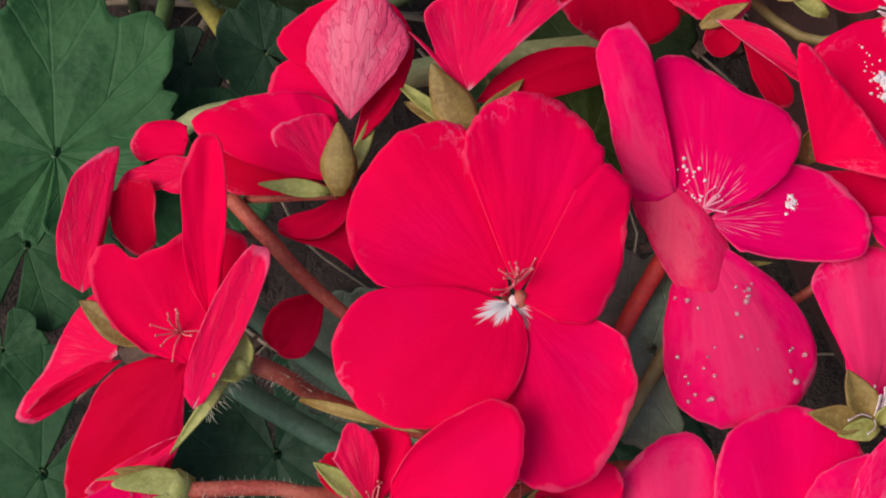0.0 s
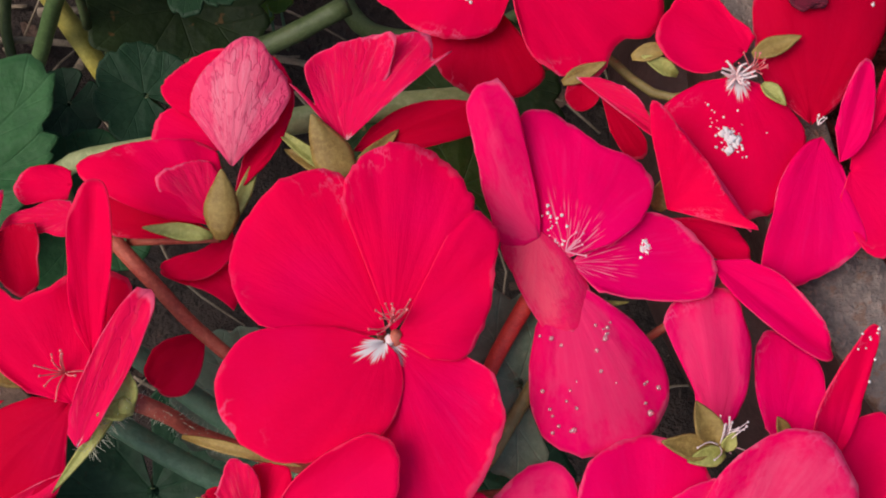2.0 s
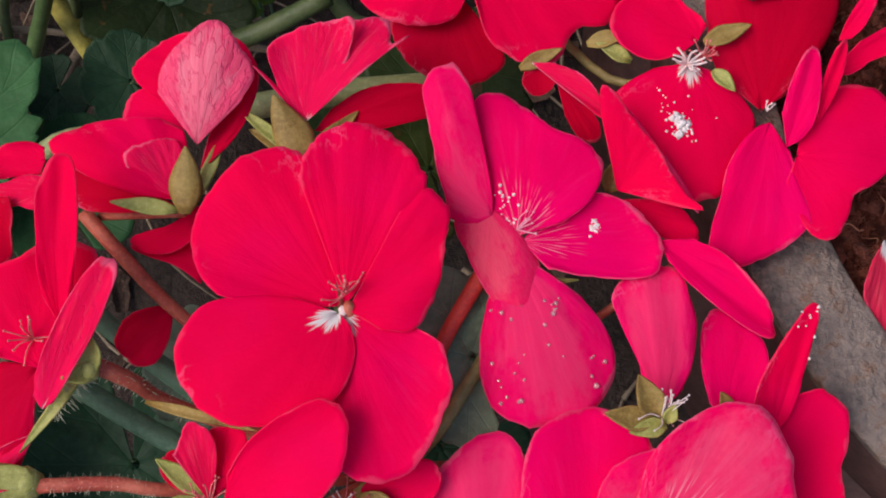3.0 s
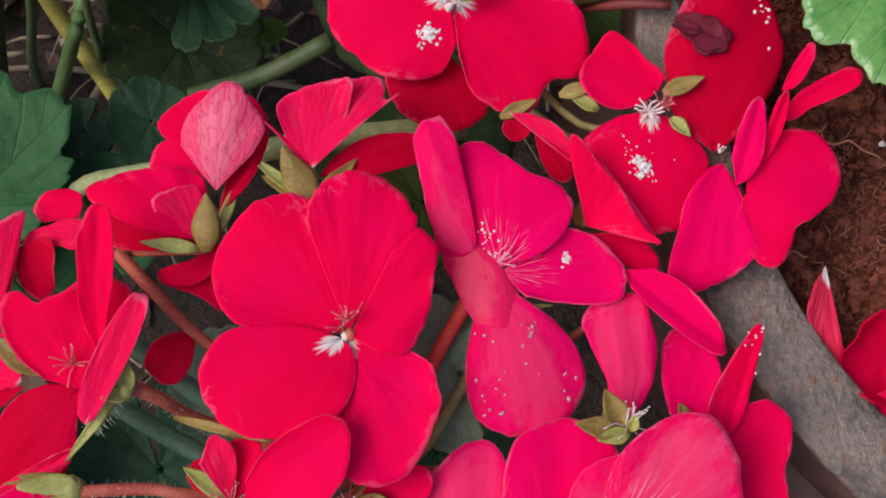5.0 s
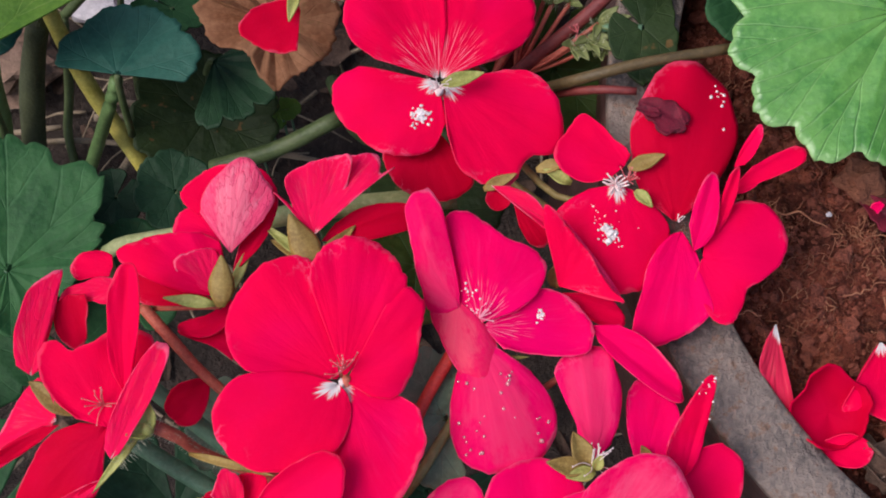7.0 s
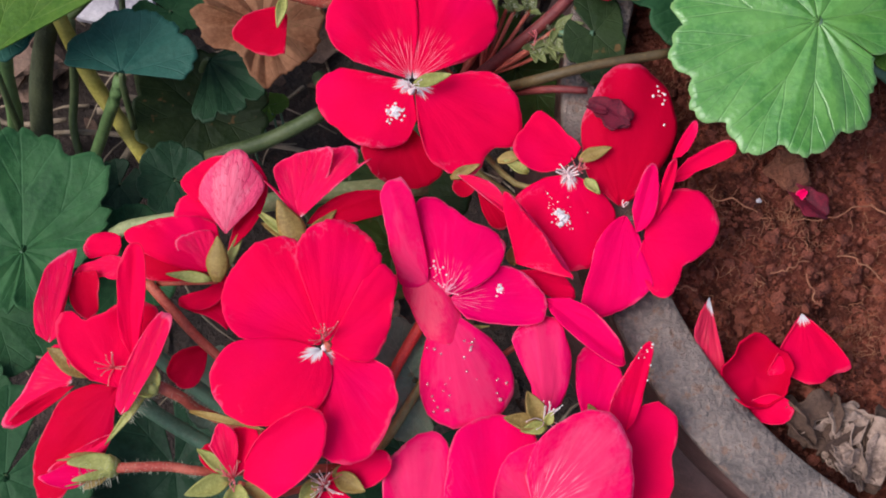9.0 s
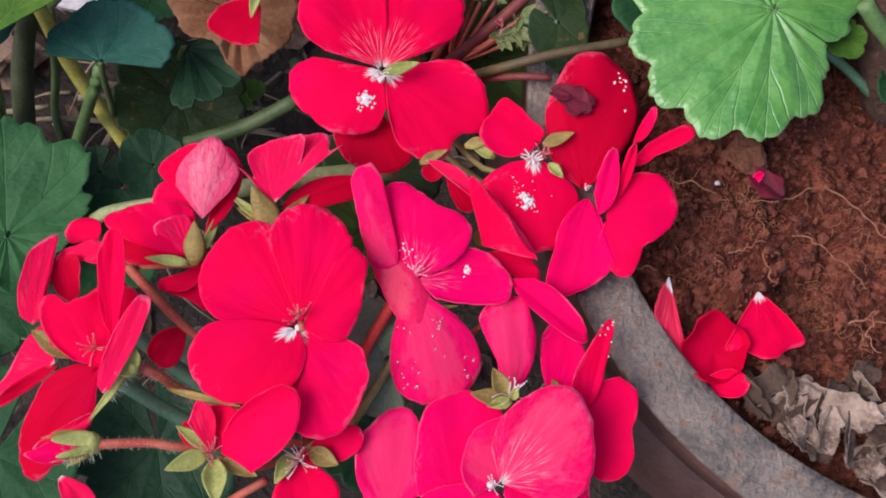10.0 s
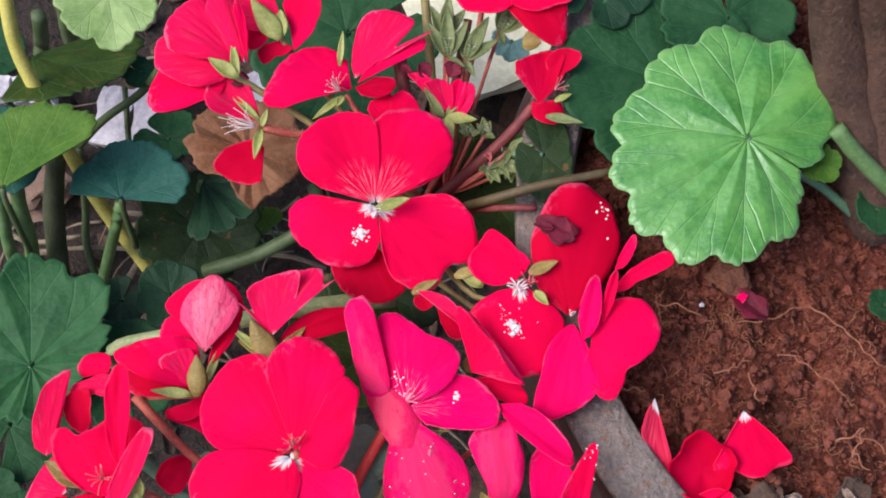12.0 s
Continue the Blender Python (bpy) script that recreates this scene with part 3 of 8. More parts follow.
def stamen_tuft(flower, centre, toward, count, length, seed, material=None, spread=0.5, thick=0.15):
    """A tuft of thin threads with thickened ends."""
    rnd = random.Random(seed)
    c, d = Vector(centre), Vector(toward).normalized()
    bm = bmesh.new()
    for _ in range(count):
        w = (d + Vector((rnd.gauss(0, spread), rnd.gauss(0, spread), rnd.gauss(0, spread)))).normalized()
        mid = c + w * length * 0.55
        end = c + w * length * rnd.uniform(0.8, 1.1) + Vector((rnd.gauss(0, 0.12), rnd.gauss(0, 0.12), rnd.gauss(0, 0.12))) * length
        add_tube(bm, [c, mid, end], thick, thick * 0.6, sides=5, steps=3)
        add_blob(bm, end, 0.24, rnd.random() * 9, 0.3, 1)
    return part("stamen_tuft", bm, material or M_STAMEN, flower)


def leaf(name, centre, radius, facing, turn, material, label, lobes=7, seed=1, cut=0.5, dish=0.12, ripple=0.05, fold=0.0, stalk=None, stalk_r=1.2, stalk_mat=None, scallop=0.035, lobe=0.06, gap=0.10, stretch=1.0, ecc=0.0, fan=0.05, rag=0.035, tips=None, dent=0.09):
    """A round lobed leaf. facing: its normal; turn: degrees to which the cleft at the stalk points, from +x.
    tips: where its lobes end, (degrees, length) in turning order; dent: how deep it is cut between them."""
    th = thing(name, centre, label, "leaf", "geranium leaves")
    c, n = Vector(centre), Vector(facing).normalized()
    x = Vector((1, 0, 0)) - n * n.x
    x.normalize()
    y = n.cross(x)
    rnd = random.Random(seed)
    ph = [rnd.uniform(0, 6.28) for _ in range(8)]
    nr, na = 15, 133 if not tips else 221
    grid = []
    for i in range(nr):
        q = (i / (nr - 1)) ** 0.85
        row = []
        for j in range(na):
            k = j / (na - 1)
            a = radians(turn) + math.pi * gap + k * (2 * math.pi - 2 * math.pi * gap)
            fr = (k * lobes) % 1.0
            edge = 1 - lobe * abs(2 * fr - 1) ** 3 * 2 + scallop * abs(math.sin(math.pi * k * lobes * 3)) ** 0.7 - scallop
            edge += 0.03 * math.sin(2 * a + ph[0]) + 0.02 * math.sin(3 * a + ph[1])
            edge *= 1 - 0.10 * (abs(2 * k - 1) ** 8)
            edge += rag * 2 * noise.noise(Vector((k * 9 + ph[4], ph[5], 0))) + rag * noise.noise(Vector((k * 40 + ph[6], ph[5], 2)))
            edge *= 1 - ecc * math.cos(a)
            r = radius * q * (1 + (edge - 1) * q ** 2)
            lobe_at = k * lobes
            if tips:
                a = radians(tips[0][0] - 12 + (tips[-1][0] - tips[0][0] + 24) * k)
                i_tip = max(m for m in range(len(tips) - 1) if m == 0 or radians(tips[m][0]) <= a)
                (a0, r0), (a1, r1) = tips[i_tip], tips[i_tip + 1]
                f = max(-0.4, min(1.4, (math.degrees(a) - a0) / (a1 - a0)))
                g = max(0.0, min(1.0, f))
                out = (r0 + (r1 - r0) * g) * (1 - dent * (1 - abs(2 * g - 1)) ** 2.2)
                out *= 1 - scallop * (1 - abs(math.sin(math.pi * 2.5 * f)) ** 0.8) * 0.7 - (0.5 * max(0.0, -f, f - 1))
                out *= 1 + rag * 0.8 * noise.noise(Vector((a * 3 + ph[4], ph[5], 0))) + rag * 0.5 * noise.noise(Vector((a * 14 + ph[6], ph[5], 2)))
                r = q * out * (0.94 + 0.06 * q) if q < 1 else out
                lobe_at = i_tip + 0.5 + f
                fr = lobe_at % 1.0
            ridge = -abs(2 * fr - 1) * fan + fan / 2
            up = dish * radius * q * q + ripple * radius * q ** 2 * (math.sin(lobes * a * 0.5 + ph[2]) * 0.6 + math.sin(5 * a + ph[3]) * 0.4)
            up -= ridge * radius * q * (1.3 - q)
            px, py = r * math.cos(a), r * math.sin(a) * stretch
            up += fold * abs(px * math.sin(radians(turn)) - py * math.cos(radians(turn)))
            row.append((c + x * px + y * py + n * up, (lobe_at, q)))
        grid.append(row)
    part("blade", sheet(with_normals(grid), 0.5), material, th)
    if not stalk:
        a = radians(turn)
        low = max(1.0, c.z - radius * 1.2)
        stalk = [c + Vector((math.cos(a) * radius * 0.12, math.sin(a) * radius * 0.12, -radius * 0.25)), Vector((c.x + math.cos(a) * radius * 0.4, c.y + math.sin(a) * radius * 0.4, low))]
        if low < c.z - radius * 0.3:
            part("stalk", tube([c - n * 0.2, *stalk], stalk_r * 0.8, stalk_r, lump=0.02, seed=seed), stalk_mat or M_STEM_SHADED, th)
    else:
        part("stalk", tube([c - n * 0.2, *stalk], stalk_r * 0.8, stalk_r, lump=0.02, seed=seed), stalk_mat or M_STEM, th)
    return th


# ---- ground, pot and soil ----
def height(x, y, seed, amp, size):
    return amp * noise.fractal(Vector((x / size, y / size, seed)), 1.0, 2.0, 5)


def ground():
    bm = bmesh.new()
    xs = [-8000, -2500, -900, -500] + [-400 + 8 * i for i in range(76)] + [320, 700, 2500, 8000]
    ys = [-8000, -2500, -900, -400] + [-250 + 8 * i for i in range(76)] + [460, 900, 2500, 8000]
    grid = [[bm.verts.new((x * MM, y * MM, height(x, y, 3, 7 if abs(x) < 600 and abs(y) < 600 else 0, 60) * MM)) for x in xs] for y in ys]
    for a, b in zip(grid, grid[1:]):
        for j in range(len(xs) - 1):
            bm.faces.new((a[j], a[j + 1], b[j + 1], b[j]))
    return tagged(part("ground", bm, M_GROUND, None), "dark damp earth under the plants", "ground", kind="structure")


ground()
POT = (59.0, 17.0)


def lathe(profile, cx, cy, sides=128, lump=0.25):
    bm = bmesh.new()
    rings = []
    for r, z in profile:
        ring = []
        for k in range(sides):
            a = 2 * math.pi * k / sides
            d = 1 + 0.004 * lump * math.sin(5 * a + z) + 0.003 * lump * math.sin(11 * a + 2 * z)
            ring.append(bm.verts.new(((cx + r * d * math.cos(a)) * MM, (cy + r * d * math.sin(a)) * MM, (z + 0.5 * lump * math.sin(3 * a)) * MM)))
        rings.append(ring)
    for a, b in zip(rings, rings[1:]):
        for k in range(sides):
            bm.faces.new((a[k], a[(k + 1) % sides], b[(k + 1) % sides], b[k]))
    bm.faces.new(rings[0][::-1])
    bm.faces.new(rings[-1])
    bmesh.ops.recalc_face_normals(bm, faces=bm.faces)
    return bm


pot = thing("flower_pot", (*POT, 0), "round weathered dark brown clay flower pot", "flower pot")
part("pot_body", lathe([(112, 0), (116, 1), (128, 16), (142, 45), (148.5, 75), (148, 96), (142, 109), (127, 116), (122, 116), (122, 100), (124, 60), (108, 12)], *POT), M_POT_WALL, pot, "dark brown pot wall")
part("collar", lathe([(124.2, 110), (138.5, 110.5), (140.4, 112.5), (140.8, 116), (140.9, 136.6), (130, 136.6), (124.6, 130), (124.2, 112)], *POT, sides=220), M_POT_WALL, pot, "dark brown collar under the rim")
part("rim", lathe([(123.9, 114), (130, 136.2), (141.2, 136.2), (141.6, 136.5), (141.8, 137.2), (141.8, 138.9), (141.5, 139.6), (140.9, 139.9), (139.0, 140.1), (133, 140.3), (127.0, 140.0), (125.6, 139.8), (125.1, 139.5), (124.8, 138.6), (124.4, 134), (123.8, 122), (123.7, 114)], *POT, sides=220), M_POT, pot, "worn grey-brown rim with scuffs")


def soil_top(x, y):
    dx, dy = x - POT[0], y - POT[1]
    lumps = height(dx, dy, 8, 7.5, 24) + height(dx, dy, 2, 2.6, 8)
    ridge = -3.6
    for size, high in ((17.0, 5.0), (8.0, 3.4), (3.4, 1.7)):
        gap = noise.voronoi(Vector((dx / size + 0.3 * noise.noise(Vector((dx / 5, dy / 5, 1))), dy / size, 3.0 / size)))[0][0]
        ridge += high * max(0.0, 0.75 - gap)
    ridge += 0.7 * noise.noise(Vector((dx / 1.5, dy / 1.5, 9)))
    return min(127.5 + 4.5 * (1 - (math.hypot(dx, dy) / 124) ** 2) + lumps + ridge, 137.5)


def soil():
    bm = bmesh.new()
    cx, cy = POT
    step = 0.75
    n = int(124.5 / step)
    grid = {}
    for i in range(-n, n + 1):
        for j in range(-n, n + 1):
            x, y = i * step, j * step
            r = math.hypot(x, y)
            if r > 124.5:
                continue
            z = soil_top(cx + x, cy + y)
            grid[i, j] = bm.verts.new(((cx + x) * MM, (cy + y) * MM, z * MM))
    for i, j in grid:
        q = [grid.get(k) for k in ((i, j), (i + 1, j), (i + 1, j + 1), (i, j + 1))]
        if all(q):
            bm.faces.new(q)
    return tagged(part("soil", bm, M_SOIL, None), "crumbly red soil filling the flower pot", "soil", kind="stuff")


soil()


def slab(centre, wx, wy, thick, turn):
    """A flat stone slab with worn edges."""
    bm = bmesh.new()
    bmesh.ops.create_cube(bm, size=1)
    bmesh.ops.subdivide_edges(bm, edges=bm.edges, cuts=5, use_grid_fill=True)
    c, a = Vector(centre), radians(turn)
    for v in bm.verts:
        q = Vector((v.co.x * wx, v.co.y * wy, v.co.z * thick))
        q += Vector((noise.noise(q * 0.2), noise.noise(q * 0.2 + c), 0)) * 2.0 + Vector((0, 0, noise.noise(q * 0.3) * 0.6))
        v.co = (c + Matrix.Rotation(a, 3, "Z") @ q) * MM
    return bm


def crumbs():
    bm = bmesh.new()
    rnd = random.Random(5)
    for i in range(5600):
        a, r = rnd.uniform(1.6, 5.2), 121 * math.sqrt(rnd.random())
        x, y = POT[0] + r * math.cos(a), POT[1] + r * math.sin(a)
        s = rnd.uniform(0.3, 0.9) if rnd.random() < 0.85 else rnd.uniform(0.9, 2.2)
        add_blob(bm, (x, y, soil_top(x, y) + s * 0.3), s, i * 0.37, 0.35, 1, 0.8)
    tagged(part("soil_crumbs", bm, M_CLOD, None, smooth=False), "loose clods and crumbs of red soil", "soil", kind="stuff")
    bm = bmesh.new()
    knots = [(rnd.uniform(-112, -19), rnd.uniform(-90, 27)) for _ in range(20)]
    for i in range(1150):
        if i % 3:
            kx, ky = knots[i % 20]
            x, y = POT[0] + kx + rnd.gauss(0, 5), POT[1] + ky + rnd.gauss(0, 5)
        else:
            a, r = rnd.uniform(1.6, 5.2), 118 * math.sqrt(rnd.random())
            x, y = POT[0] + r * math.cos(a), POT[1] + r * math.sin(a)
        if math.hypot(x - POT[0], y - POT[1]) > 118:
            continue
        d = rnd.uniform(0, 6.28)
        ln = rnd.uniform(1.5, 6)
        pts = []
        for k in range(5):
            pts.append((x, y, soil_top(x, y) + rnd.uniform(0.0, 1.5)))
            d += rnd.gauss(0, 0.8)
            x, y = x + ln / 4 * math.cos(d), y + ln / 4 * math.sin(d)
        w = rnd.uniform(0.06, 0.2)
        add_tube(bm, pts, w, w * 0.6, sides=4, steps=3, seed=i)
    tagged(part("root_fibres", bm, M_ROOT, None), "fine dry tan root fibres over the soil", "roots", kind="stuff")


crumbs()


def specks(flower, petal_ob, u, v, count, spread, size, seed, kind):
    """Pollen grains or water drops on a petal's face, at u along and v across it."""
    me = petal_ob.data
    side = petal_ob.matrix_parent_inverse
    rnd = random.Random(seed)
    uv = me.uv_layers[0].data
    top = [(p.loop_indices, p.normal) for p in me.polygons if p.normal.z > 0.05]
    spots = [(sum((Vector(uv[i].uv) for i in loops), Vector((0, 0))) / len(loops), sum((me.vertices[me.loops[i].vertex_index].co for i in loops), Vector()) / len(loops), nrm) for loops, nrm in top]
    bm = bmesh.new()
    for i in range(count):
        if kind == "drop":
            bm = bmesh.new()
        a, b = rnd.gauss(v, spread), rnd.gauss(u, spread * 0.8)
        near = min(spots, key=lambda s: (s[0].x - a) ** 2 + (s[0].y - b) ** 2)
        jig = Vector((rnd.gauss(0, 0.8), rnd.gauss(0, 0.8), 0))
        jig -= near[2] * jig.dot(near[2])
        place = near[1] / MM + jig + near[2] * size * (0.25 if kind == "drop" else 0.1)
        add_blob(bm, place, size * rnd.uniform(0.5, 1.3), seed + i, 0.1 if kind == "drop" else 0.5, 2 if kind == "drop" else 1, 0.8)
        if kind == "drop":
            part("water_drop", bm, M_DROP, petal_ob)
    if kind == "smear":
        for i in range(count // 4):
            a, b = rnd.gauss(v, spread * 0.45), rnd.gauss(u, spread * 0.5)
            near = min(spots, key=lambda s: (s[0].x - a) ** 2 + (s[0].y - b) ** 2)
            add_blob(bm, near[1] / MM + near[2] * 0.1 + Vector((rnd.gauss(0, 0.4), rnd.gauss(0, 0.6), 0)), rnd.uniform(0.4, 0.8), seed + i * 3, 0.7, 2, 0.35)
    if kind != "drop":
        part("pollen", bm, M_POLLEN, petal_ob, "pale pollen grains")


plant = thing("geranium_plant", (-140, 30, 0), "geranium plant with green, red and yellow stems in the earth", "plant")


# ---- flowers ----

fl = thing("geranium_flower", (-145.3, -53.7, 160.0), "fully open scarlet five-petalled geranium flower facing up", "flower", "flowers of the geranium")
fan_petal(fl, (-146.5, -53.6, 156.4), (-169.8, -39.2, 156.2), ((-35, 7.7), (-28, 20.3), (-18, 24.9), (-8, 28.0), (4, 29.7), (17, 30.8), (27, 30.7), (38, 29.2), (45, 26.1), (49, 19.6)), cup=0.05, bend=0.02)
fan_petal(fl, (-145.5, -53.4, 157.0), (-143.7, -21.7, 158.0), ((-25, 23.4), (-19, 27.4), (-10, 30.5), (-1, 31.6), (8, 31.2), (17, 29.3), (26, 26.4), (32, 23.5), (37, 15.2)), cup=0.06, bend=0.03)
fan_petal(fl, (-145.0, -54.3, 157.4), (-129.5, -46.6, 159.0), ((-37, 20.7), (-31, 25.0), (-21, 24.6), (-10, 20.4), (5, 16.8), (22, 14.0), (44, 11.2), (57, 6.4)), cup=0.08, lip=-0.06)
fan_petal(fl, (-146.1, -54.4, 156.2), (-133.0, -77.8, 156.8), ((-60, 5.0), (-50, 11.9), (-43, 18.2), (-33, 20.5), (-28, 22.4), (-16, 24.4), (-5, 27.3), (5, 29.2), (14, 29.4), (24, 27.8), (35, 22.2), (45, 16.3), (58, 9.5)), material=M_CLAW_PINK, cup=0.05, lip=0.07, bend=-0.01, crumple=1.3)
fan_petal(fl, (-146.6, -54.8, 157.2), (-169.3, -67.7, 157.6), ((-105, 3.0), (-80, 8.6), (-57, 15.4), (-36, 20.0), (-25, 23.8), (-12, 27.0), (-1, 28.6), (12, 28.3), (24, 25.6), (33, 21.5), (39, 15.1), (47, 8.0)), material=M_CLAW, cup=0.05, bend=0.03)
stamen_tuft(fl, (-145.4, -51.8, 158.6), (0.1, 0.4, 1), 18, 4.5, 7, M_STAMEN, 0.50)
part("stalk", tube([(-144.9, -53.5, 158.0), (-144.3, -64.7, 140.0), (-140.7, -79.2, 128.0)], 0.90, 1.00), M_STEM_RED, fl)
part("throat", blob((-145.8, -54.5, 156.9), 0.9, 6, 0.4, 2, 0.35), M_STAMEN_PALE, fl, "white throat of the flower")

fl = thing("geranium_flower", (-166.1, -86.7, 152.0), "scarlet geranium flower opening beside the large bloom", "flower", "flowers of the geranium")
fan_petal(fl, (-164.7, -86.3, 154.0), (-146.4, -76.2, 160.5), ((-49, 4.8), (-34, 12.1), (-23, 19.8), (-16, 24.9), (-8, 26.0), (1, 24.2), (12, 21.7), (23, 17.9), (35, 14.1), (55, 10.7)), cup=0.18, bend=0.05, lip=0.06, crumple=1.2)
fan_petal(fl, (-167.5, -86.4, 151.0), (-169.8, -75.4, 156.0), ((-23, 10.5), (-11, 12.6), (-3, 14.5), (9, 13.4), (17, 10.6), (25, 4.7)), material=M_CORAL, cup=0.25, crumple=1.8)
fan_petal(fl, (-167.1, -85.9, 150.0), (-164.0, -74.4, 154.0), ((-31, 5.7), (-21, 11.4), (-9, 12.8), (9, 13.0), (21, 9.7), (32, 3.8)), cup=0.25, crumple=1.6)
petal(fl, (-167.5, -86.1, 149.0), (-175.4, -78.8, 150.0), 5.9, M_DEEP, cup=0.2, wide=0.7, crumple=1.4)
sepal(fl, (-167.5, -85.2, 151.0), (-176.5, -79.4, 153.0), 3.8)
sepal(fl, (-168.3, -86.5, 151.0), (-178.7, -90.6, 154.0), 5.2)
sepal(fl, (-166.5, -87.9, 151.0), (-165.6, -99.1, 154.0), 6.6)
sepal(fl, (-164.6, -87.8, 150.0), (-155.7, -92.0, 150.0), 4.4, M_SEPAL_TAN)
sepal(fl, (-179.8, -69.7, 147.0), (-159.7, -74.6, 156.0), 2.0, M_SEPAL_TAN)
stamen_tuft(fl, (-167.2, -86.4, 153.0), (-0.2, 0.3, 1), 16, 5.0, 21, M_STAMEN, 0.80)
part("stalk", tube([(-166.1, -87.6, 150.0), (-155.8, -89.7, 140.0), (-139.6, -82.5, 128.0)], 0.80, 0.90), M_STEM_RED, fl)

fl = thing("geranium_flower", (-145.3, -88.0, 150.0), "scarlet geranium flower with pale stamens seen partly open", "flower", "flowers of the geranium")
petal(fl, (-144.6, -89.2, 149.0), (-141.9, -106.3, 146.0), 18.2, cup=0.1, wide=0.5, claw=0.35)
petal(fl, (-144.7, -87.8, 148.0), (-128.7, -81.1, 150.0), 8.8, M_RED, cup=0.2)
sepal(fl, (-147.3, -86.1, 150.0), (-151.0, -94.0, 151.0), 4.3)
sepal(fl, (-142.5, -85.5, 150.0), (-134.9, -89.1, 151.0), 5.2, M_SEPAL_TAN)
sepal(fl, (-143.3, -85.0, 149.0), (-136.1, -83.9, 147.0), 4.4, M_SEPAL_TAN)
stamen_tuft(fl, (-145.1, -88.0, 151.0), (0, -0.2, 1), 18, 5.5, 30, M_STAMEN_PALE, 0.80)
stamen_tuft(fl, (-145.1, -87.6, 151.0), (0, 0.2, 1), 10, 5.0, 31, M_STAMEN, 0.80)
part("stalk", tube([(-144.7, -87.4, 149.0), (-141.2, -84.8, 138.0), (-139.7, -80.2, 128.0)], 0.80, 0.90), M_STEM_RED, fl)
part("stalk", tube([(-154.2, -92.9, 140.0), (-161.9, -97.0, 136.0), (-168.6, -100.7, 130.0)], 1.2, 1.2), M_STEM_RED, fl)

fl = thing("geranium_flower", (-94.8, -94.1, 154.0), "large pinkish red geranium flower with a white throat", "flower", "flowers of the geranium")
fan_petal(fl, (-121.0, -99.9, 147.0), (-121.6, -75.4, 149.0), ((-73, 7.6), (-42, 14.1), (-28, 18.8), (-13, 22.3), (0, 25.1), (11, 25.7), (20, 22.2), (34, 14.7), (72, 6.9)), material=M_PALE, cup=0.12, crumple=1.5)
fan_petal(fl, (-102.8, -99.0, 149.0), (-103.6, -70.3, 150.0), ((-79, 11.9), (-39, 18.7), (-23, 25.2), (-11, 28.2), (1, 29.2), (11, 28.9), (27, 25.7), (40, 18.6), (71, 8.6)), material=M_PINK, cup=0.08, bend=0.03)
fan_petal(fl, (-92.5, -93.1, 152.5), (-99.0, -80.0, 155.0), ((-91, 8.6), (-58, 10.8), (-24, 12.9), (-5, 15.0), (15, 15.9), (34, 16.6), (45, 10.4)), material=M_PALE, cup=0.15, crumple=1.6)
fan_petal(fl, (-93.2, -93.7, 153.5), (-75.0, -71.1, 157.0), ((-54, 9.1), (-39, 16.0), (-22, 23.4), (-11, 28.2), (-1, 30.8), (11, 29.7), (28, 26.3), (44, 23.7), (57, 21.1), (74, 15.0)), material=M_THROAT, cup=0.06, bend=0.05, crumple=1.4)
fan_petal(fl, (-70.9, -82.8, 146.0), (-57.0, -75.7, 147.0), ((-58, 7.8), (-48, 13.3), (-41, 17.3), (-29, 20.2), (-17, 20.4), (-2, 17.6), (16, 13.9), (40, 14.3), (62, 14.4), (81, 12.9), (95, 10.4), (105, 6.5)), cup=0.08, lip=0.05)
petal(fl, (-92.0, -94.8, 152.0), (-69.9, -99.6, 150.0), 21.9, M_PINK, cup=0.1, wide=0.6, crumple=1.4)
petal(fl, (-94.9, -95.4, 152.0), (-106.2, -111.4, 148.0), 27.5, M_PINK, cup=0.1, wide=0.6, crumple=1.4)
part("throat", blob((-95.5, -94.1, 154.6), 1.1, 5, 0.4, 2, 0.35), M_STAMEN_PALE, fl, "white throat of the flower")
stamen_tuft(fl, (-95.2, -94.1, 155.0), (0, -0.3, 1), 12, 2.6, 44, M_STAMEN_PALE, 0.80)
part("stalk", tube([(-94.6, -94.0, 152.0), (-110.7, -87.3, 138.0), (-135.7, -80.9, 128.0)], 0.90, 1.00), M_STEM_RED, fl)

fl = thing("spent_flower", (-90.1, -70.5, 147.0), "spent geranium flower, only calyx and threads remaining", "flower", "flowers of the geranium")
sepal(fl, (-92.4, -72.3, 153.0), (-100.8, -70.8, 154.0), 4.4, M_SEPAL_TAN)
sepal(fl, (-91.4, -71.7, 153.0), (-95.0, -64.2, 155.0), 5.0, M_SEPAL_TAN)
sepal(fl, (-89.9, -72.7, 153.0), (-96.6, -74.0, 154.0), 3.5, M_SEPAL)
sepal(fl, (-89.9, -72.3, 153.0), (-88.6, -69.2, 155.0), 2.6, M_SEPAL)
stamen_tuft(fl, (-90.7, -71.4, 153.0), (0.3, 0.7, 0.6), 16, 5.0, 52, M_STAMEN_PALE, 0.60)
part("stalk", tube([(-90.5, -71.4, 151.0), (-107.6, -77.9, 135.0), (-135.8, -80.7, 126.0)], 0.80, 0.90), M_STEM_RED, fl)

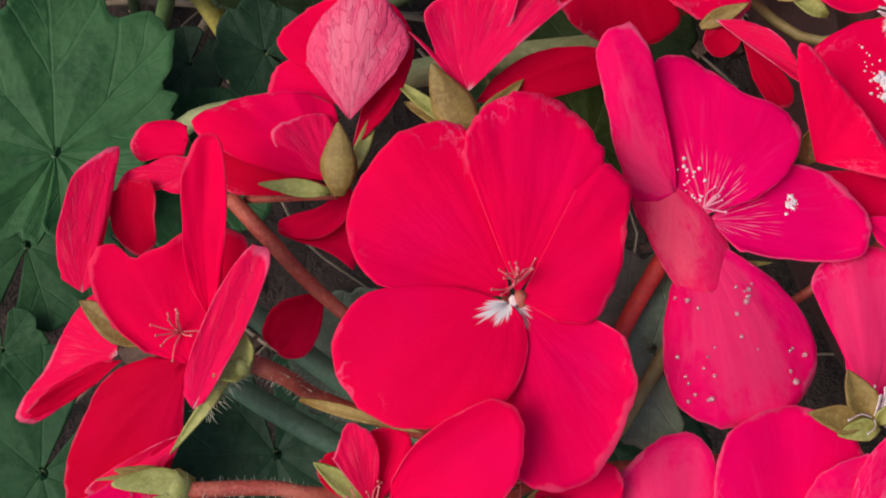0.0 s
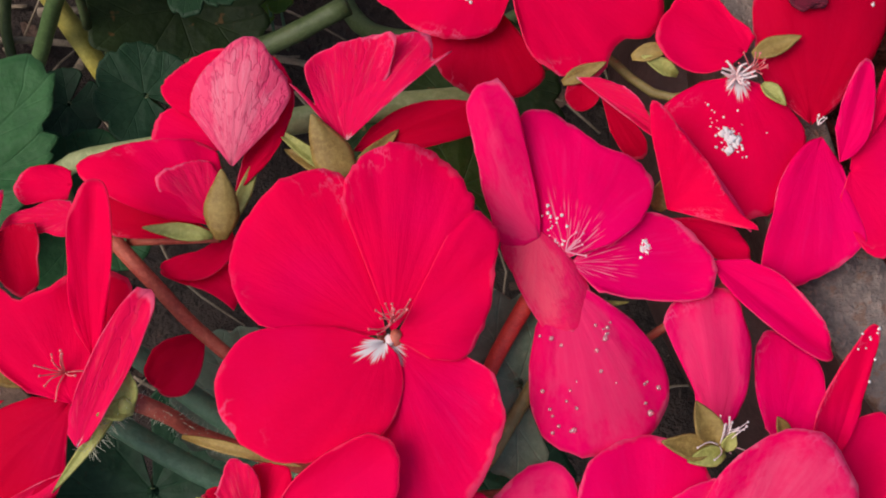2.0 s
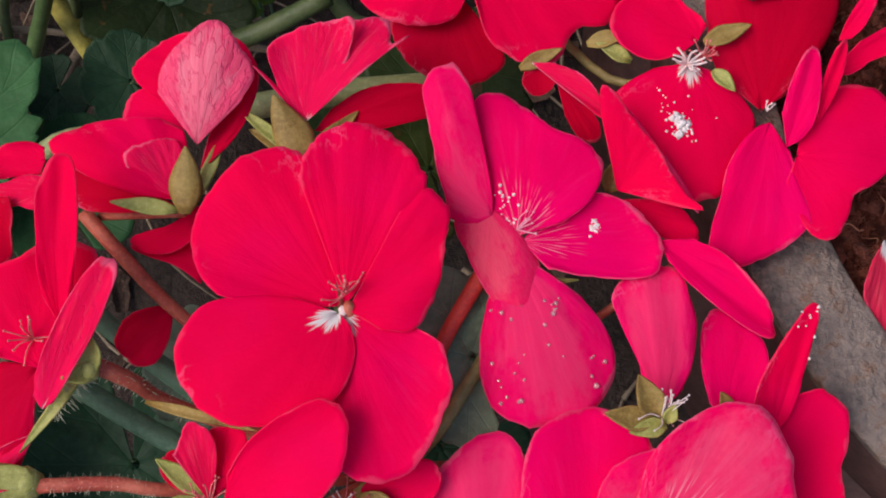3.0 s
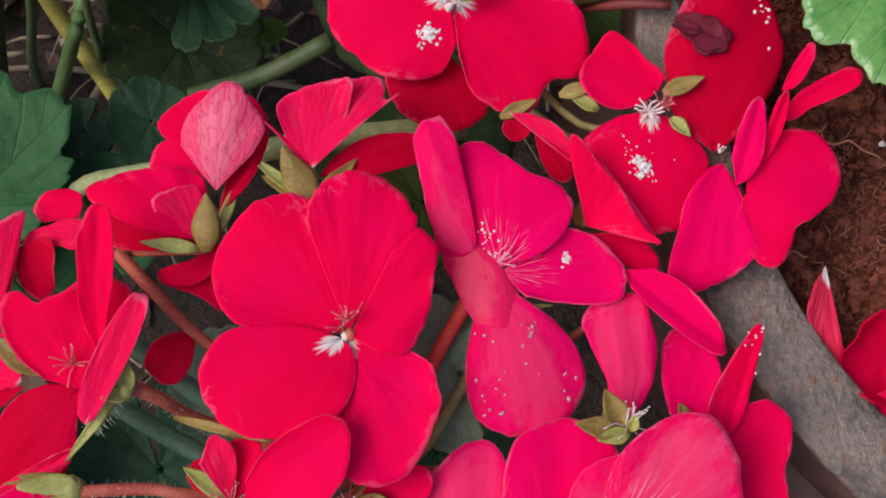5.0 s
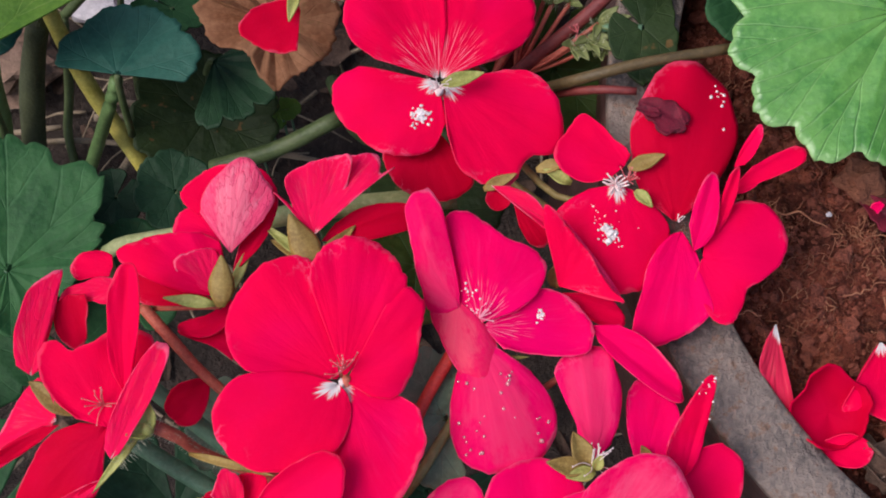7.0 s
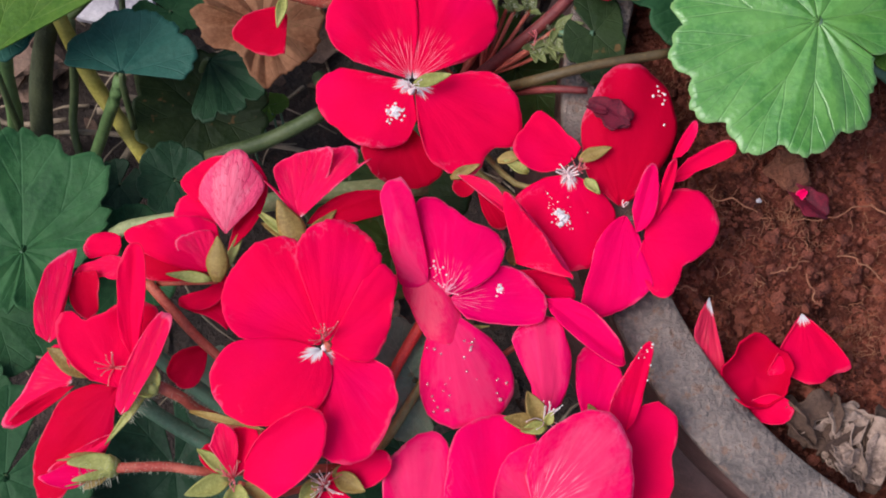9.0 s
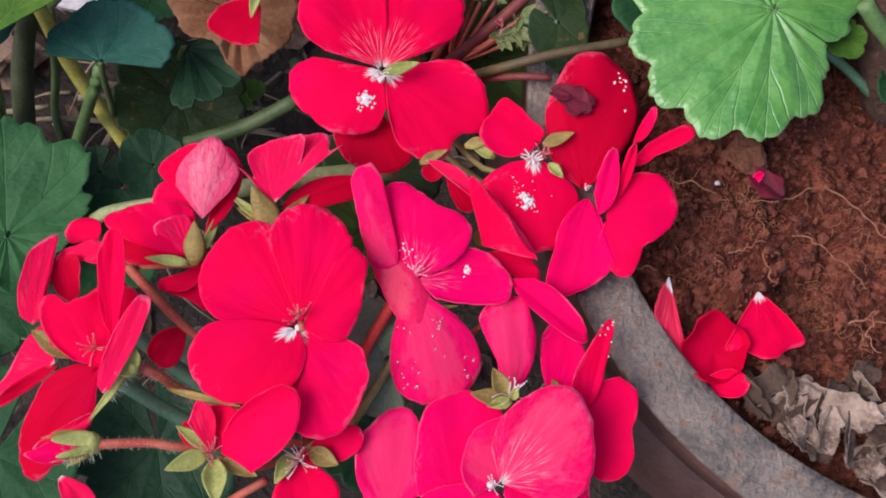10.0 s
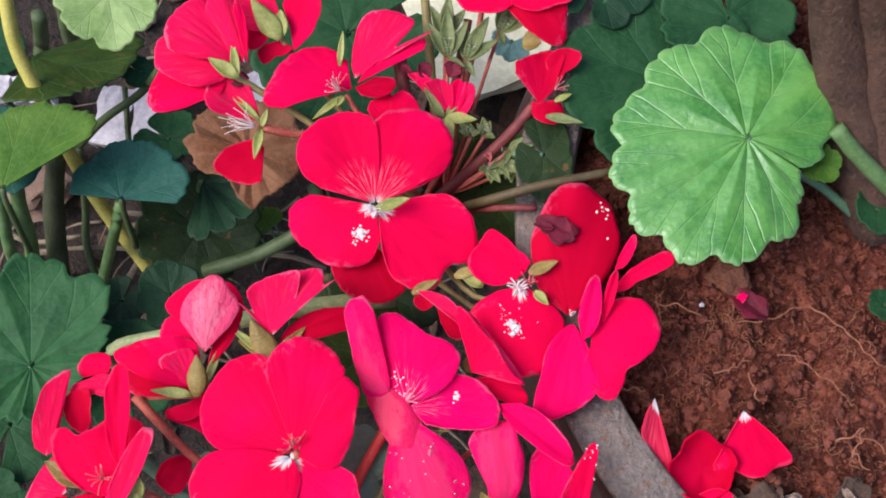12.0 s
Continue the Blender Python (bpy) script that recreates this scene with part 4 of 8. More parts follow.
fl = thing("geranium_flower", (-117.2, -36.6, 148.0), "pinkish red geranium flower with reflexed pale petals and drops", "flower", "flowers of the geranium")
p = fan_petal(fl, (-115.1, -39.5, 150.5), (-105.9, -22.2, 152.5), ((-85, 7.0), (-59, 13.8), (-50, 22.8), (-45, 26.7), (-36, 26.3), (-25, 23.1), (-12, 20.1), (3, 20.7), (18, 20.6), (27, 17.7), (35, 14.2), (45, 8.2)), material=M_PINK_STREAK, cup=0.06, bend=0.03, crumple=1.2)
q = fan_petal(fl, (-114.5, -40.3, 150.0), (-91.0, -41.0, 149.0), ((-50, 7.5), (-37, 15.5), (-25, 20.0), (-12, 23.1), (-1, 25.3), (10, 25.0), (17, 20.7), (26, 13.5), (47, 7.0)), material=M_PINK_STREAK, cup=0.12, lip=0.08, crumple=1.3)
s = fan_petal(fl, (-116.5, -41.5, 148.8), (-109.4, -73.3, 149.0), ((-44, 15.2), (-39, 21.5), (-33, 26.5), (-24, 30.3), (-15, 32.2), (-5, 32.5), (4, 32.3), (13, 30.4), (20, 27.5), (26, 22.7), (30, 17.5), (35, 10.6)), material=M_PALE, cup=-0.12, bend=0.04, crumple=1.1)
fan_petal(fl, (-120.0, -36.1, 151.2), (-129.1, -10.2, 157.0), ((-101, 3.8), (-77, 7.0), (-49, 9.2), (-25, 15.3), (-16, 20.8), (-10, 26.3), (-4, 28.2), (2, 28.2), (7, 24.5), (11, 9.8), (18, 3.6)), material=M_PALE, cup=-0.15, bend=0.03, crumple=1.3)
fan_petal(fl, (-120.7, -34.5, 151.0), (-114.2, -52.7, 149.9), ((-38, 2.2), (-29, 10.4), (-21, 15.5), (-14, 17.7), (-4, 19.0), (5, 19.1), (16, 16.8), (26, 13.0), (49, 8.3), (88, 6.4), (104, 4.9)), material=M_LONG, cup=-0.12, bend=0.02, lip=-0.06, crumple=1.2)
stamen_tuft(fl, (-115.5, -38.5, 151.0), (0.5, 0.3, 0.6), 9, 4.0, 60, M_STAMEN_PINK, 0.80)
sepal(fl, (-116.4, -47.7, 145.0), (-103.6, -46.5, 146.0), 1.8, M_SEPAL)
part("stalk", tube([(-121.0, -45.5, 147.4), (-125.2, -52.7, 146.0), (-128.2, -58.5, 145.5), (-131.5, -67.0, 143.5), (-137.5, -79.3, 127.0)], 1.60, 1.30), M_STEM_SCARLET, fl, "bright red flower stalk")
part("stalk", tube([(-117.0, -55.0, 146.0), (-120.4, -60.5, 145.4), (-125.1, -68.2, 145.2), (-129.4, -75.0, 143.5), (-136.0, -82.4, 128.0)], 1.3, 1.2), M_STEM_BROWN, fl)
part("receptacle", blob((-120.2, -44.6, 147.2), 2.4, 4, 0.25), M_STEM_BROWN, fl)
specks(fl, p, 0.33, 0.21, 26, 0.1, 0.26, 62, "pollen")
specks(fl, q, 0.6, 0.38, 24, 0.03, 0.26, 63, "smear")
specks(fl, s, 0.67, 0.64, 8, 0.2, 0.42, 64, "drop")
specks(fl, s, 0.83, 0.25, 5, 0.06, 0.5, 65, "drop")
specks(fl, s, 0.88, 0.7, 8, 0.05, 0.4, 66, "drop")
specks(fl, s, 0.4, 0.25, 8, 0.06, 0.42, 67, "drop")

fl = thing("geranium_flower", (-83.1, -6.7, 148.0), "scarlet geranium flower with a dusting of white pollen", "flower", "flowers of the geranium")
p = fan_petal(fl, (-82.4, -5.0, 147.5), (-82.9, -31.1, 146.0), ((-70, 5.4), (-60, 10.8), (-53, 15.4), (-40, 19.1), (-24, 23.6), (-12, 25.8), (-1, 26.5), (11, 24.9), (26, 21.6), (42, 18.9), (62, 16.8), (69, 13.1), (79, 6.9)), material=M_CLAW, cup=-0.14, bend=0.05, lip=-0.05)
fan_petal(fl, (-97.0, -30.4, 149.0), (-90.6, -24.3, 153.0), ((-57, 14.7), (-54, 19.0), (-49, 18.4), (-35, 13.8), (-10, 11.0), (23, 10.3), (47, 12.5), (56, 15.8), (58, 11.9)), cup=0.1, fold=0.12)
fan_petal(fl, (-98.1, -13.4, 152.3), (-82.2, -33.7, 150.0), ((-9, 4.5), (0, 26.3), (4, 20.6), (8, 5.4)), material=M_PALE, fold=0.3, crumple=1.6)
fan_petal(fl, (-95.9, -31.5, 146.5), (-82.1, -36.5, 145.0), ((-24, 5.2), (-17, 10.8), (-6, 14.5), (7, 16.6), (16, 13.3), (23, 9.3)), cup=0.1, crumple=1.3)
fan_petal(fl, (-112.6, -6.5, 149.0), (-98.7, -16.8, 149.5), ((-33, 4.4), (-21, 9.4), (-7, 15.1), (2, 18.3), (4, 15.6)), material=M_CORAL, fold=0.35, crumple=1.8)
fan_petal(fl, (-107.3, -8.4, 145.0), (-99.5, -18.8, 144.0), ((-33, 2.6), (-15, 7.8), (-7, 12.6), (3, 13.9), (16, 11.5), (23, 7.0)), material=M_DEEP, cup=0.2, crumple=1.3)
fan_petal(fl, (-110.7, -5.9, 144.0), (-111.1, -10.6, 143.0), ((-96, 2.7), (-67, 4.0), (-6, 5.1), (39, 4.1), (74, 2.6)), material=M_DEEP, cup=0.2)
fan_petal(fl, (-80.8, -0.7, 147.8), (-94.8, 4.0, 148.0), ((-59, 4.8), (-46, 9.5), (-31, 13.5), (-18, 16.4), (-6, 17.3), (14, 16.0), (32, 16.3), (42, 12.1), (53, 6.6), (102, 3.2)), cup=0.08, lip=0.06, crumple=1.2)
q = fan_petal(fl, (-68.7, -13.5, 146.0), (-65.2, 25.0, 150.0), ((-58, 9.8), (-39, 17.9), (-29, 25.1), (-20, 30.6), (-14, 34.5), (-8, 38.1), (-1, 39.5), (7, 38.8), (15, 36.4), (22, 32.6), (31, 27.2), (35, 23.0), (52, 6.1)), material=M_DEEP, cup=-0.1, bend=0.03, lip=-0.05, crumple=1.3)
petal(fl, (-77.5, 14.5, 151.6), (-66.5, 8.5, 151.4), 8.5, M_WILT, cup=0.1, fold=0.12, jag=0.4, crumple=2.0)
petal(fl, (-78.5, 12.5, 152.4), (-73.0, 11.0, 152.4), 2.4, M_WILT, fold=0.4, jag=0.5, crumple=2.4)
sepal(fl, (-80.0, -1.6, 149.0), (-71.5, 1.6, 151.0), 3.8, M_SEPAL_TAN)
sepal(fl, (-93.2, -4.6, 146.0), (-100.0, -1.4, 147.0), 3.2, M_SEPAL)
sepal(fl, (-78.5, -6.9, 149.0), (-74.7, -11.2, 150.0), 3.1, M_SEPAL)
sepal(fl, (-97.7, -29.8, 145.0), (-96.0, -23.9, 147.0), 4.7, M_SEPAL_TAN)
stamen_tuft(fl, (-83.2, -5.7, 149.0), (0.1, -0.5, 0.6), 18, 3.3, 89, M_STAMEN_PALE, 0.90, 0.32)
stamen_tuft(fl, (-80.5, -4.4, 149.0), (0.2, 0.5, 1), 14, 3.5, 90, M_STAMEN, 0.90)
part("stalk", tube([(-81.2, -4.3, 146.0), (-95.8, -5.4, 138.0), (-114.7, 21.6, 125.0)], 0.90, 0.90), M_STEM_BROWN, fl)
specks(fl, p, 0.51, 0.54, 50, 0.03, 0.26, 86, "smear")
specks(fl, p, 0.44, 0.6, 22, 0.12, 0.2, 87, "pollen")
specks(fl, q, 0.9, 0.66, 10, 0.03, 0.4, 88, "pollen")

fl = thing("geranium_flower", (-64.9, -19.0, 147.0), "pinkish red geranium flower hanging over the pot rim", "flower", "flowers of the geranium")
fan_petal(fl, (-62.9, -22.7, 148.0), (-44.1, -18.5, 150.0), ((-67, 8.2), (-53, 13.5), (-36, 18.4), (-20, 20.7), (-1, 20.6), (14, 18.7), (33, 15.0), (49, 12.6), (69, 14.9), (84, 17.0), (95, 15.4), (106, 10.1), (125, 5.2)), cup=0.05, bend=0.03)
fan_petal(fl, (-67.4, -16.2, 147.5), (-76.1, -42.2, 146.5), ((-51, 6.3), (-41, 13.4), (-37, 20.4), (-24, 23.5), (-11, 26.8), (0, 29.6), (7, 28.5), (11, 23.7), (16, 16.9), (54, 2.3)), material=M_PINK, cup=0.1, fold=0.08)
fan_petal(fl, (-65.3, -21.5, 149.5), (-61.2, -4.7, 155.0), ((-25, 6.3), (-12, 12.7), (-5, 17.8), (1, 18.9), (8, 15.4), (20, 9.8), (33, 6.0), (49, 2.8)), material=M_PINK, cup=0.15, fold=0.2)
fan_petal(fl, (-59.2, -16.9, 149.5), (-55.5, -2.9, 155.0), ((-18, 4.5), (-8, 11.6), (-4, 14.9), (1, 16.2), (6, 12.4), (14, 5.2)), fold=0.25)
fan_petal(fl, (-55.5, -1.5, 152.0), (-49.8, 7.4, 156.0), ((-13, 3.6), (-7, 8.1), (-3, 11.6), (7, 10.5), (20, 6.6), (47, 2.5)), fold=0.25)
fan_petal(fl, (-56.0, -6.5, 149.0), (-38.6, 1.9, 152.0), ((-21, 7.9), (-12, 14.8), (-8, 18.9), (-2, 20.4), (5, 18.8), (12, 7.1), (59, 1.8)), cup=0.15, fold=0.15)
stamen_tuft(fl, (-68.1, -14.2, 148.0), (0.2, 0.2, 1), 4, 2.0, 101, M_STAMEN_PALE, 0.70)
part("stalk", tube([(-66.1, -16.9, 145.0), (-81.2, -18.6, 138.0), (-108.5, 3.4, 126.0)], 0.80, 0.90), M_STEM_BROWN, fl)

fl = thing("geranium_flower", (-84.6, -43.3, 146.0), "pinkish red geranium flower with narrow folded petals", "flower", "flowers of the geranium")
fan_petal(fl, (-89.9, -39.6, 150.0), (-69.6, -55.6, 150.0), ((-39, 6.4), (-23, 13.0), (-12, 19.8), (-4, 24.9), (3, 26.7), (6, 24.7), (10, 18.5), (17, 10.3), (27, 4.4)), material=M_PINK, fold=0.3, crumple=1.3)
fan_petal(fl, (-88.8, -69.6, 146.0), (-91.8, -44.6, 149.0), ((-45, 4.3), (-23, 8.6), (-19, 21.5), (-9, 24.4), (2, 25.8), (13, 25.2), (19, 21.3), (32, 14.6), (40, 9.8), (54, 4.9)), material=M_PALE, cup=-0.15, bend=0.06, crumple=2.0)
fan_petal(fl, (-77.1, -72.4, 145.0), (-76.6, -51.2, 144.0), ((-36, 4.9), (-19, 13.2), (-11, 19.1), (-2, 21.5), (9, 19.2), (26, 16.8), (42, 12.1), (70, 7.0)), material=M_PINK, cup=0.15, crumple=1.3)
p = fan_petal(fl, (-69.0, -73.3, 147.0), (-63.8, -52.0, 156.0), ((-67, 5.7), (-33, 10.7), (-16, 15.5), (-7, 20.6), (-1, 24.3), (3, 22.9), (5, 17.6), (10, 10.3), (34, 2.6)), fold=0.3, cup=0.1)
sepal(fl, (-76.2, -70.0, 145.0), (-78.3, -66.5, 147.0), 2.7, M_SEPAL_TAN)
part("stalk", tube([(-85.1, -42.9, 144.0), (-101.7, -54.5, 136.0), (-137.4, -80.0, 126.0)], 0.80, 0.90), M_STEM_RED, fl)
specks(fl, p, 0.89, 0.67, 10, 0.03, 0.3, 110, "pollen")

fl = thing("geranium_flower", (-196.6, -63.2, 150.0), "scarlet geranium flower seen from the side, petals spread", "flower", "flowers of the geranium")
fan_petal(fl, (-196.6, -64.7, 152.0), (-207.9, -49.1, 153.0), ((-39, 7.6), (-28, 14.2), (-18, 20.1), (-10, 23.3), (-3, 24.0), (2, 23.0), (6, 19.3), (19, 19.1), (34, 21.4), (47, 22.4), (59, 21.5), (68, 14.6), (85, 6.9)), cup=0.12, bend=-0.05, lip=0.05)
fan_petal(fl, (-193.8, -57.1, 153.0), (-193.2, -29.6, 163.0), ((-28, 5.8), (-13, 15.1), (-9, 22.4), (-4, 27.4), (0, 29.4), (5, 28.0), (9, 22.6), (18, 8.0), (32, 2.7)), cup=0.2, fold=0.22, bend=0.03)
fan_petal(fl, (-194.8, -71.6, 156.0), (-183.1, -47.8, 163.0), ((-62, 2.8), (-32, 6.6), (-18, 12.5), (-12, 18.8), (-8, 24.0), (-4, 27.3), (0, 27.8), (3, 25.8), (6, 19.9), (13, 7.7), (30, 2.1)), material=M_CORAL, cup=0.1, fold=0.2)
fan_petal(fl, (-216.6, -52.7, 146.0), (-210.8, -29.3, 151.0), ((-69, 4.1), (-41, 7.7), (-23, 13.9), (-15, 19.3), (-7, 22.8), (1, 24.9), (3, 19.8), (11, 7.7), (44, 2.3)), material=M_CORAL, cup=0.2, fold=0.15, bend=0.05)
fan_petal(fl, (-209.8, -62.7, 147.0), (-225.3, -70.9, 141.0), ((-15, 5.6), (-7, 21.2), (-1, 22.6), (16, 16.4), (43, 12.5), (82, 11.5), (100, 9.0)), material=M_CORAL, fold=-0.3, crumple=1.8)
fan_petal(fl, (-208.8, -63.8, 148.0), (-223.6, -73.3, 141.0), ((-6, 6.4), (4, 23.0), (9, 17.7), (16, 10.6), (28, 4.1)), material=M_DEEP, fold=0.2, crumple=1.4)
fan_petal(fl, (-197.7, -63.7, 149.0), (-215.5, -89.9, 139.0), ((-30, 12.2), (-21, 19.5), (-9, 25.6), (-7, 32.5), (-4, 35.5), (3, 36.1), (10, 33.2), (19, 27.0), (30, 20.1), (46, 13.2), (59, 6.7)), material=M_DEEP, cup=-0.1, bend=0.05, crumple=1.3)
fan_petal(fl, (-198.1, -75.3, 147.0), (-214.1, -85.8, 144.0), ((-32, 3.9), (-18, 8.4), (-10, 14.3), (-6, 18.2), (3, 19.5), (13, 3.5)), material=M_CORAL, fold=0.25, crumple=1.8)
fan_petal(fl, (-209.1, -34.5, 149.0), (-208.2, -45.6, 143.0), ((-93, 4.1), (-34, 6.9), (-10, 12.2), (2, 13.1), (15, 10.5), (34, 6.4), (61, 3.8)), material=M_DEEP, cup=0.25, bend=0.06)
sepal(fl, (-205.1, -60.9, 146.0), (-217.0, -54.1, 146.0), 6.0, M_SEPAL_TAN)
sepal(fl, (-189.6, -64.8, 152.0), (-189.6, -57.2, 152.0), 4.1, M_SEPAL)
stamen_tuft(fl, (-198.2, -59.5, 152.0), (-0.4, 0.2, 1), 12, 4.5, 130, M_STAMEN, 0.60)
stamen_tuft(fl, (-193.8, -64.5, 151.0), (0.2, 0.4, 1), 6, 4.0, 131, M_STAMEN_PALE, 0.40)
sk = part("stalk", tube([(-188.0, -63.7, 153.0), (-182.0, -66.3, 148.0), (-174.5, -70.5, 138.0), (-140.7, -80.7, 127.0)], 1.60, 1.30), M_STEM_RED, fl)
part("hairs", hairs([(-188.0, -63.7, 153.0), (-182.0, -66.3, 148.0), (-174.5, -70.5, 138.0), (-140.7, -80.7, 127.0)], 1.45, 220, 1.1, 133), M_HAIR, sk)
part("receptacle", blob((-188.3, -64.3, 154.0), 2.3, 9, 0.2), M_SEPAL, fl)
sepal(fl, (-187.2, -65.0, 155.0), (-188.6, -58.3, 159.0), 4.2, M_SEPAL)
sepal(fl, (-187.6, -65.4, 154.5), (-191.6, -66.6, 158.0), 3.4, M_SEPAL)
sepal(fl, (-189.1, -64.7, 153.0), (-199.7, -78.6, 150.0), 2.2, M_SEPAL)
part("hairs", hairs([(-187.9, -63.2, 155.0), (-189.8, -67.2, 154.0), (-194.5, -72.4, 152.0)], 1.2, 110, 2.0, 3), M_HAIR, fl)

fl = thing("geranium_flower", (-174.3, -33.7, 150.0), "coral red geranium flower seen from behind, petals crumpled", "flower", "flowers of the geranium")
fan_petal(fl, (-172.6, -24.5, 151.0), (-169.5, -3.4, 157.0), ((-47, 11.8), (-37, 14.4), (-16, 18.6), (0, 22.3), (14, 19.0), (30, 15.9), (36, 11.1)), material=M_VEINED, cup=-0.2, bend=0.05, crumple=1.8)
fan_petal(fl, (-172.6, -12.9, 146.0), (-185.2, -9.1, 146.0), ((-39, 6.9), (-8, 13.0), (0, 13.9), (19, 12.8), (49, 11.6), (79, 10.3)), cup=0.15)
fan_petal(fl, (-172.4, -19.5, 145.0), (-187.1, -15.1, 144.0), ((-25, 6.6), (-12, 15.2), (2, 15.6), (18, 13.5), (43, 9.5)), cup=0.15)
fan_petal(fl, (-172.3, -28.0, 148.0), (-162.8, -11.5, 150.0), ((-16, 5.6), (-8, 20.4), (-3, 20.9), (4, 17.9), (9, 13.7), (32, 2.0)), material=M_DEEP, fold=0.3, crumple=1.4)
fan_petal(fl, (-166.9, -11.5, 147.0), (-164.3, -6.3, 149.0), ((-47, 5.8), (-39, 8.6), (6, 5.9), (36, 4.7), (70, 2.7)), cup=0.1)
fan_petal(fl, (-175.7, -34.3, 149.0), (-197.1, -24.3, 151.0), ((-20, 7.5), (-12, 15.5), (-8, 21.5), (-2, 25.2), (8, 22.7), (23, 19.1), (40, 16.3), (65, 13.2), (73, 9.2)), cup=-0.15, bend=0.06, crumple=1.5)
fan_petal(fl, (-175.4, -34.3, 149.8), (-184.8, -26.8, 151.5), ((-15, 6.0), (-8, 10.9), (1, 12.7), (21, 11.7), (44, 11.1), (57, 8.6)), material=M_CORAL, cup=-0.1, crumple=1.6)
fan_petal(fl, (-176.3, -34.8, 147.0), (-193.8, -33.5, 146.0), ((-17, 5.9), (-11, 12.7), (-7, 16.9), (6, 21.1), (17, 21.0), (25, 5.1)), material=M_DEEP, cup=0.15, fold=0.15, crumple=1.5)
fan_petal(fl, (-199.7, -27.3, 148.0), (-208.8, -27.2, 147.0), ((-74, 2.6), (-28, 6.1), (-20, 9.3), (0, 10.1), (16, 9.1), (39, 6.1), (78, 2.6)), cup=-0.3, crumple=1.5)
fan_petal(fl, (-198.4, -32.9, 149.0), (-210.5, -34.8, 147.0), ((-80, 3.4), (-18, 6.0), (-10, 10.7), (-6, 13.7), (7, 12.4), (20, 7.9), (75, 2.8)), material=M_CORAL, fold=0.25, cup=-0.2, crumple=1.6)
sepal(fl, (-174.0, -37.3, 152.0), (-173.8, -26.2, 156.0), 6.0, M_SEPAL_TAN, cup=-0.35)
sepal(fl, (-175.4, -36.5, 151.0), (-187.0, -35.4, 152.0), 3.0, M_SEPAL)
sepal(fl, (-172.2, -33.4, 149.0), (-168.1, -20.6, 148.0), 2.5, M_SEPAL)
part("stalk", tube([(-174.7, -36.3, 148.0), (-191.4, -35.6, 140.0)], 0.80, 0.80), M_STEM_RED, fl)

fl = thing("geranium_flower", (-153.6, -23.7, 150.0), "coral red geranium flower seen from behind its tan calyx", "flower", "flowers of the geranium")
fan_petal(fl, (-153.8, -20.4, 152.0), (-152.0, -4.2, 158.0), ((-48, 13.7), (-43, 8.1), (-32, 14.9), (-10, 16.8), (9, 18.9), (19, 20.5), (27, 14.5)), material=M_CORAL, cup=0.2, bend=-0.05, crumple=1.6)
fan_petal(fl, (-153.3, -20.1, 152.5), (-136.9, -4.3, 156.0), ((-64, 5.7), (-50, 11.7), (-40, 17.6), (-21, 20.5), (-9, 23.4), (1, 20.5), (3, 24.0)), material=M_CORAL, cup=0.15, fold=-0.15, bend=0.05, crumple=1.6)
fan_petal(fl, (-152.1, -20.8, 149.0), (-130.0, -13.5, 147.0), ((-36, 5.0), (-23, 11.9), (-10, 20.6), (-4, 25.6), (6, 23.2), (14, 14.1), (23, 6.2)), material=M_DEEP, cup=0.2, bend=0.06, crumple=1.3)
sepal(fl, (-152.7, -28.0, 153.0), (-159.2, -16.1, 155.0), 7.0, M_SEPAL_TAN, cup=-0.35)
sepal(fl, (-152.9, -27.1, 152.0), (-144.3, -17.1, 150.0), 3.4, M_SEPAL_TAN)
sepal(fl, (-154.2, -26.1, 150.0), (-167.1, -16.0, 149.0), 2.5, M_SEPAL)
sepal(fl, (-153.6, -25.8, 149.0), (-164.1, -20.2, 147.0), 3.4, M_SEPAL_TAN)
part("receptacle", blob((-153.4, -25.2, 151.0), 2.4, 4, 0.1), M_SEPAL_TAN, fl)
part("stalk", tube([(-153.5, -26.6, 149.0), (-151.2, -31.8, 138.0), (-142.7, -66.6, 126.0)], 1.00, 1.00), M_STEM_RED, fl)

fl = thing("curled_flower", (-177.9, -38.8, 136.0), "curled scarlet geranium petals under the open blooms", "flower", "flowers of the geranium")
petal(fl, (-173.1, -34.4, 138.0), (-186.1, -39.9, 137.0), 5.3, M_RED, cup=0.2, wide=0.5, claw=0.7, bend=0.05, side=-0.16)
petal(fl, (-172.2, -45.1, 136.0), (-186.2, -39.7, 136.0), 6.6, M_RED, cup=0.2, wide=0.5, claw=0.7, side=0.16)
petal(fl, (-179.5, -52.0, 133.0), (-187.5, -60.5, 129.0), 10.0, M_DEEP, cup=0.15, wide=0.6, claw=0.3, blunt=2.6, crumple=1.6)
part("stalk", tube([(-194.0, -35.3, 142.0), (-186.3, -43.5, 140.0), (-175.7, -53.7, 136.0), (-144.7, -77.7, 127.0)], 1.50, 1.20), M_STEM_RED, fl)

fl = thing("geranium_bud", (-202.6, -86.0, 150.0), "closed red geranium bud in a hairy green calyx", "flower", "buds of the geranium")
fan_petal(fl, (-200.0, -85.0, 151.2), (-214.6, -86.5, 152.0), ((-36, 3.6), (-26, 8.0), (-15, 11.0), (-6, 13.7), (0, 14.9), (2, 13.0), (11, 10.0), (29, 7.1), (43, 3.7)), material=M_PINK, cup=-0.6, lip=-0.1)
fan_petal(fl, (-196.3, -83.6, 151.8), (-207.2, -83.4, 154.0), ((-45, 1.6), (-19, 3.7), (-7, 7.3), (0, 11.3), (13, 8.5), (32, 5.4), (60, 2.9)), material=M_SEPAL, name="sepal", cup=-0.3)
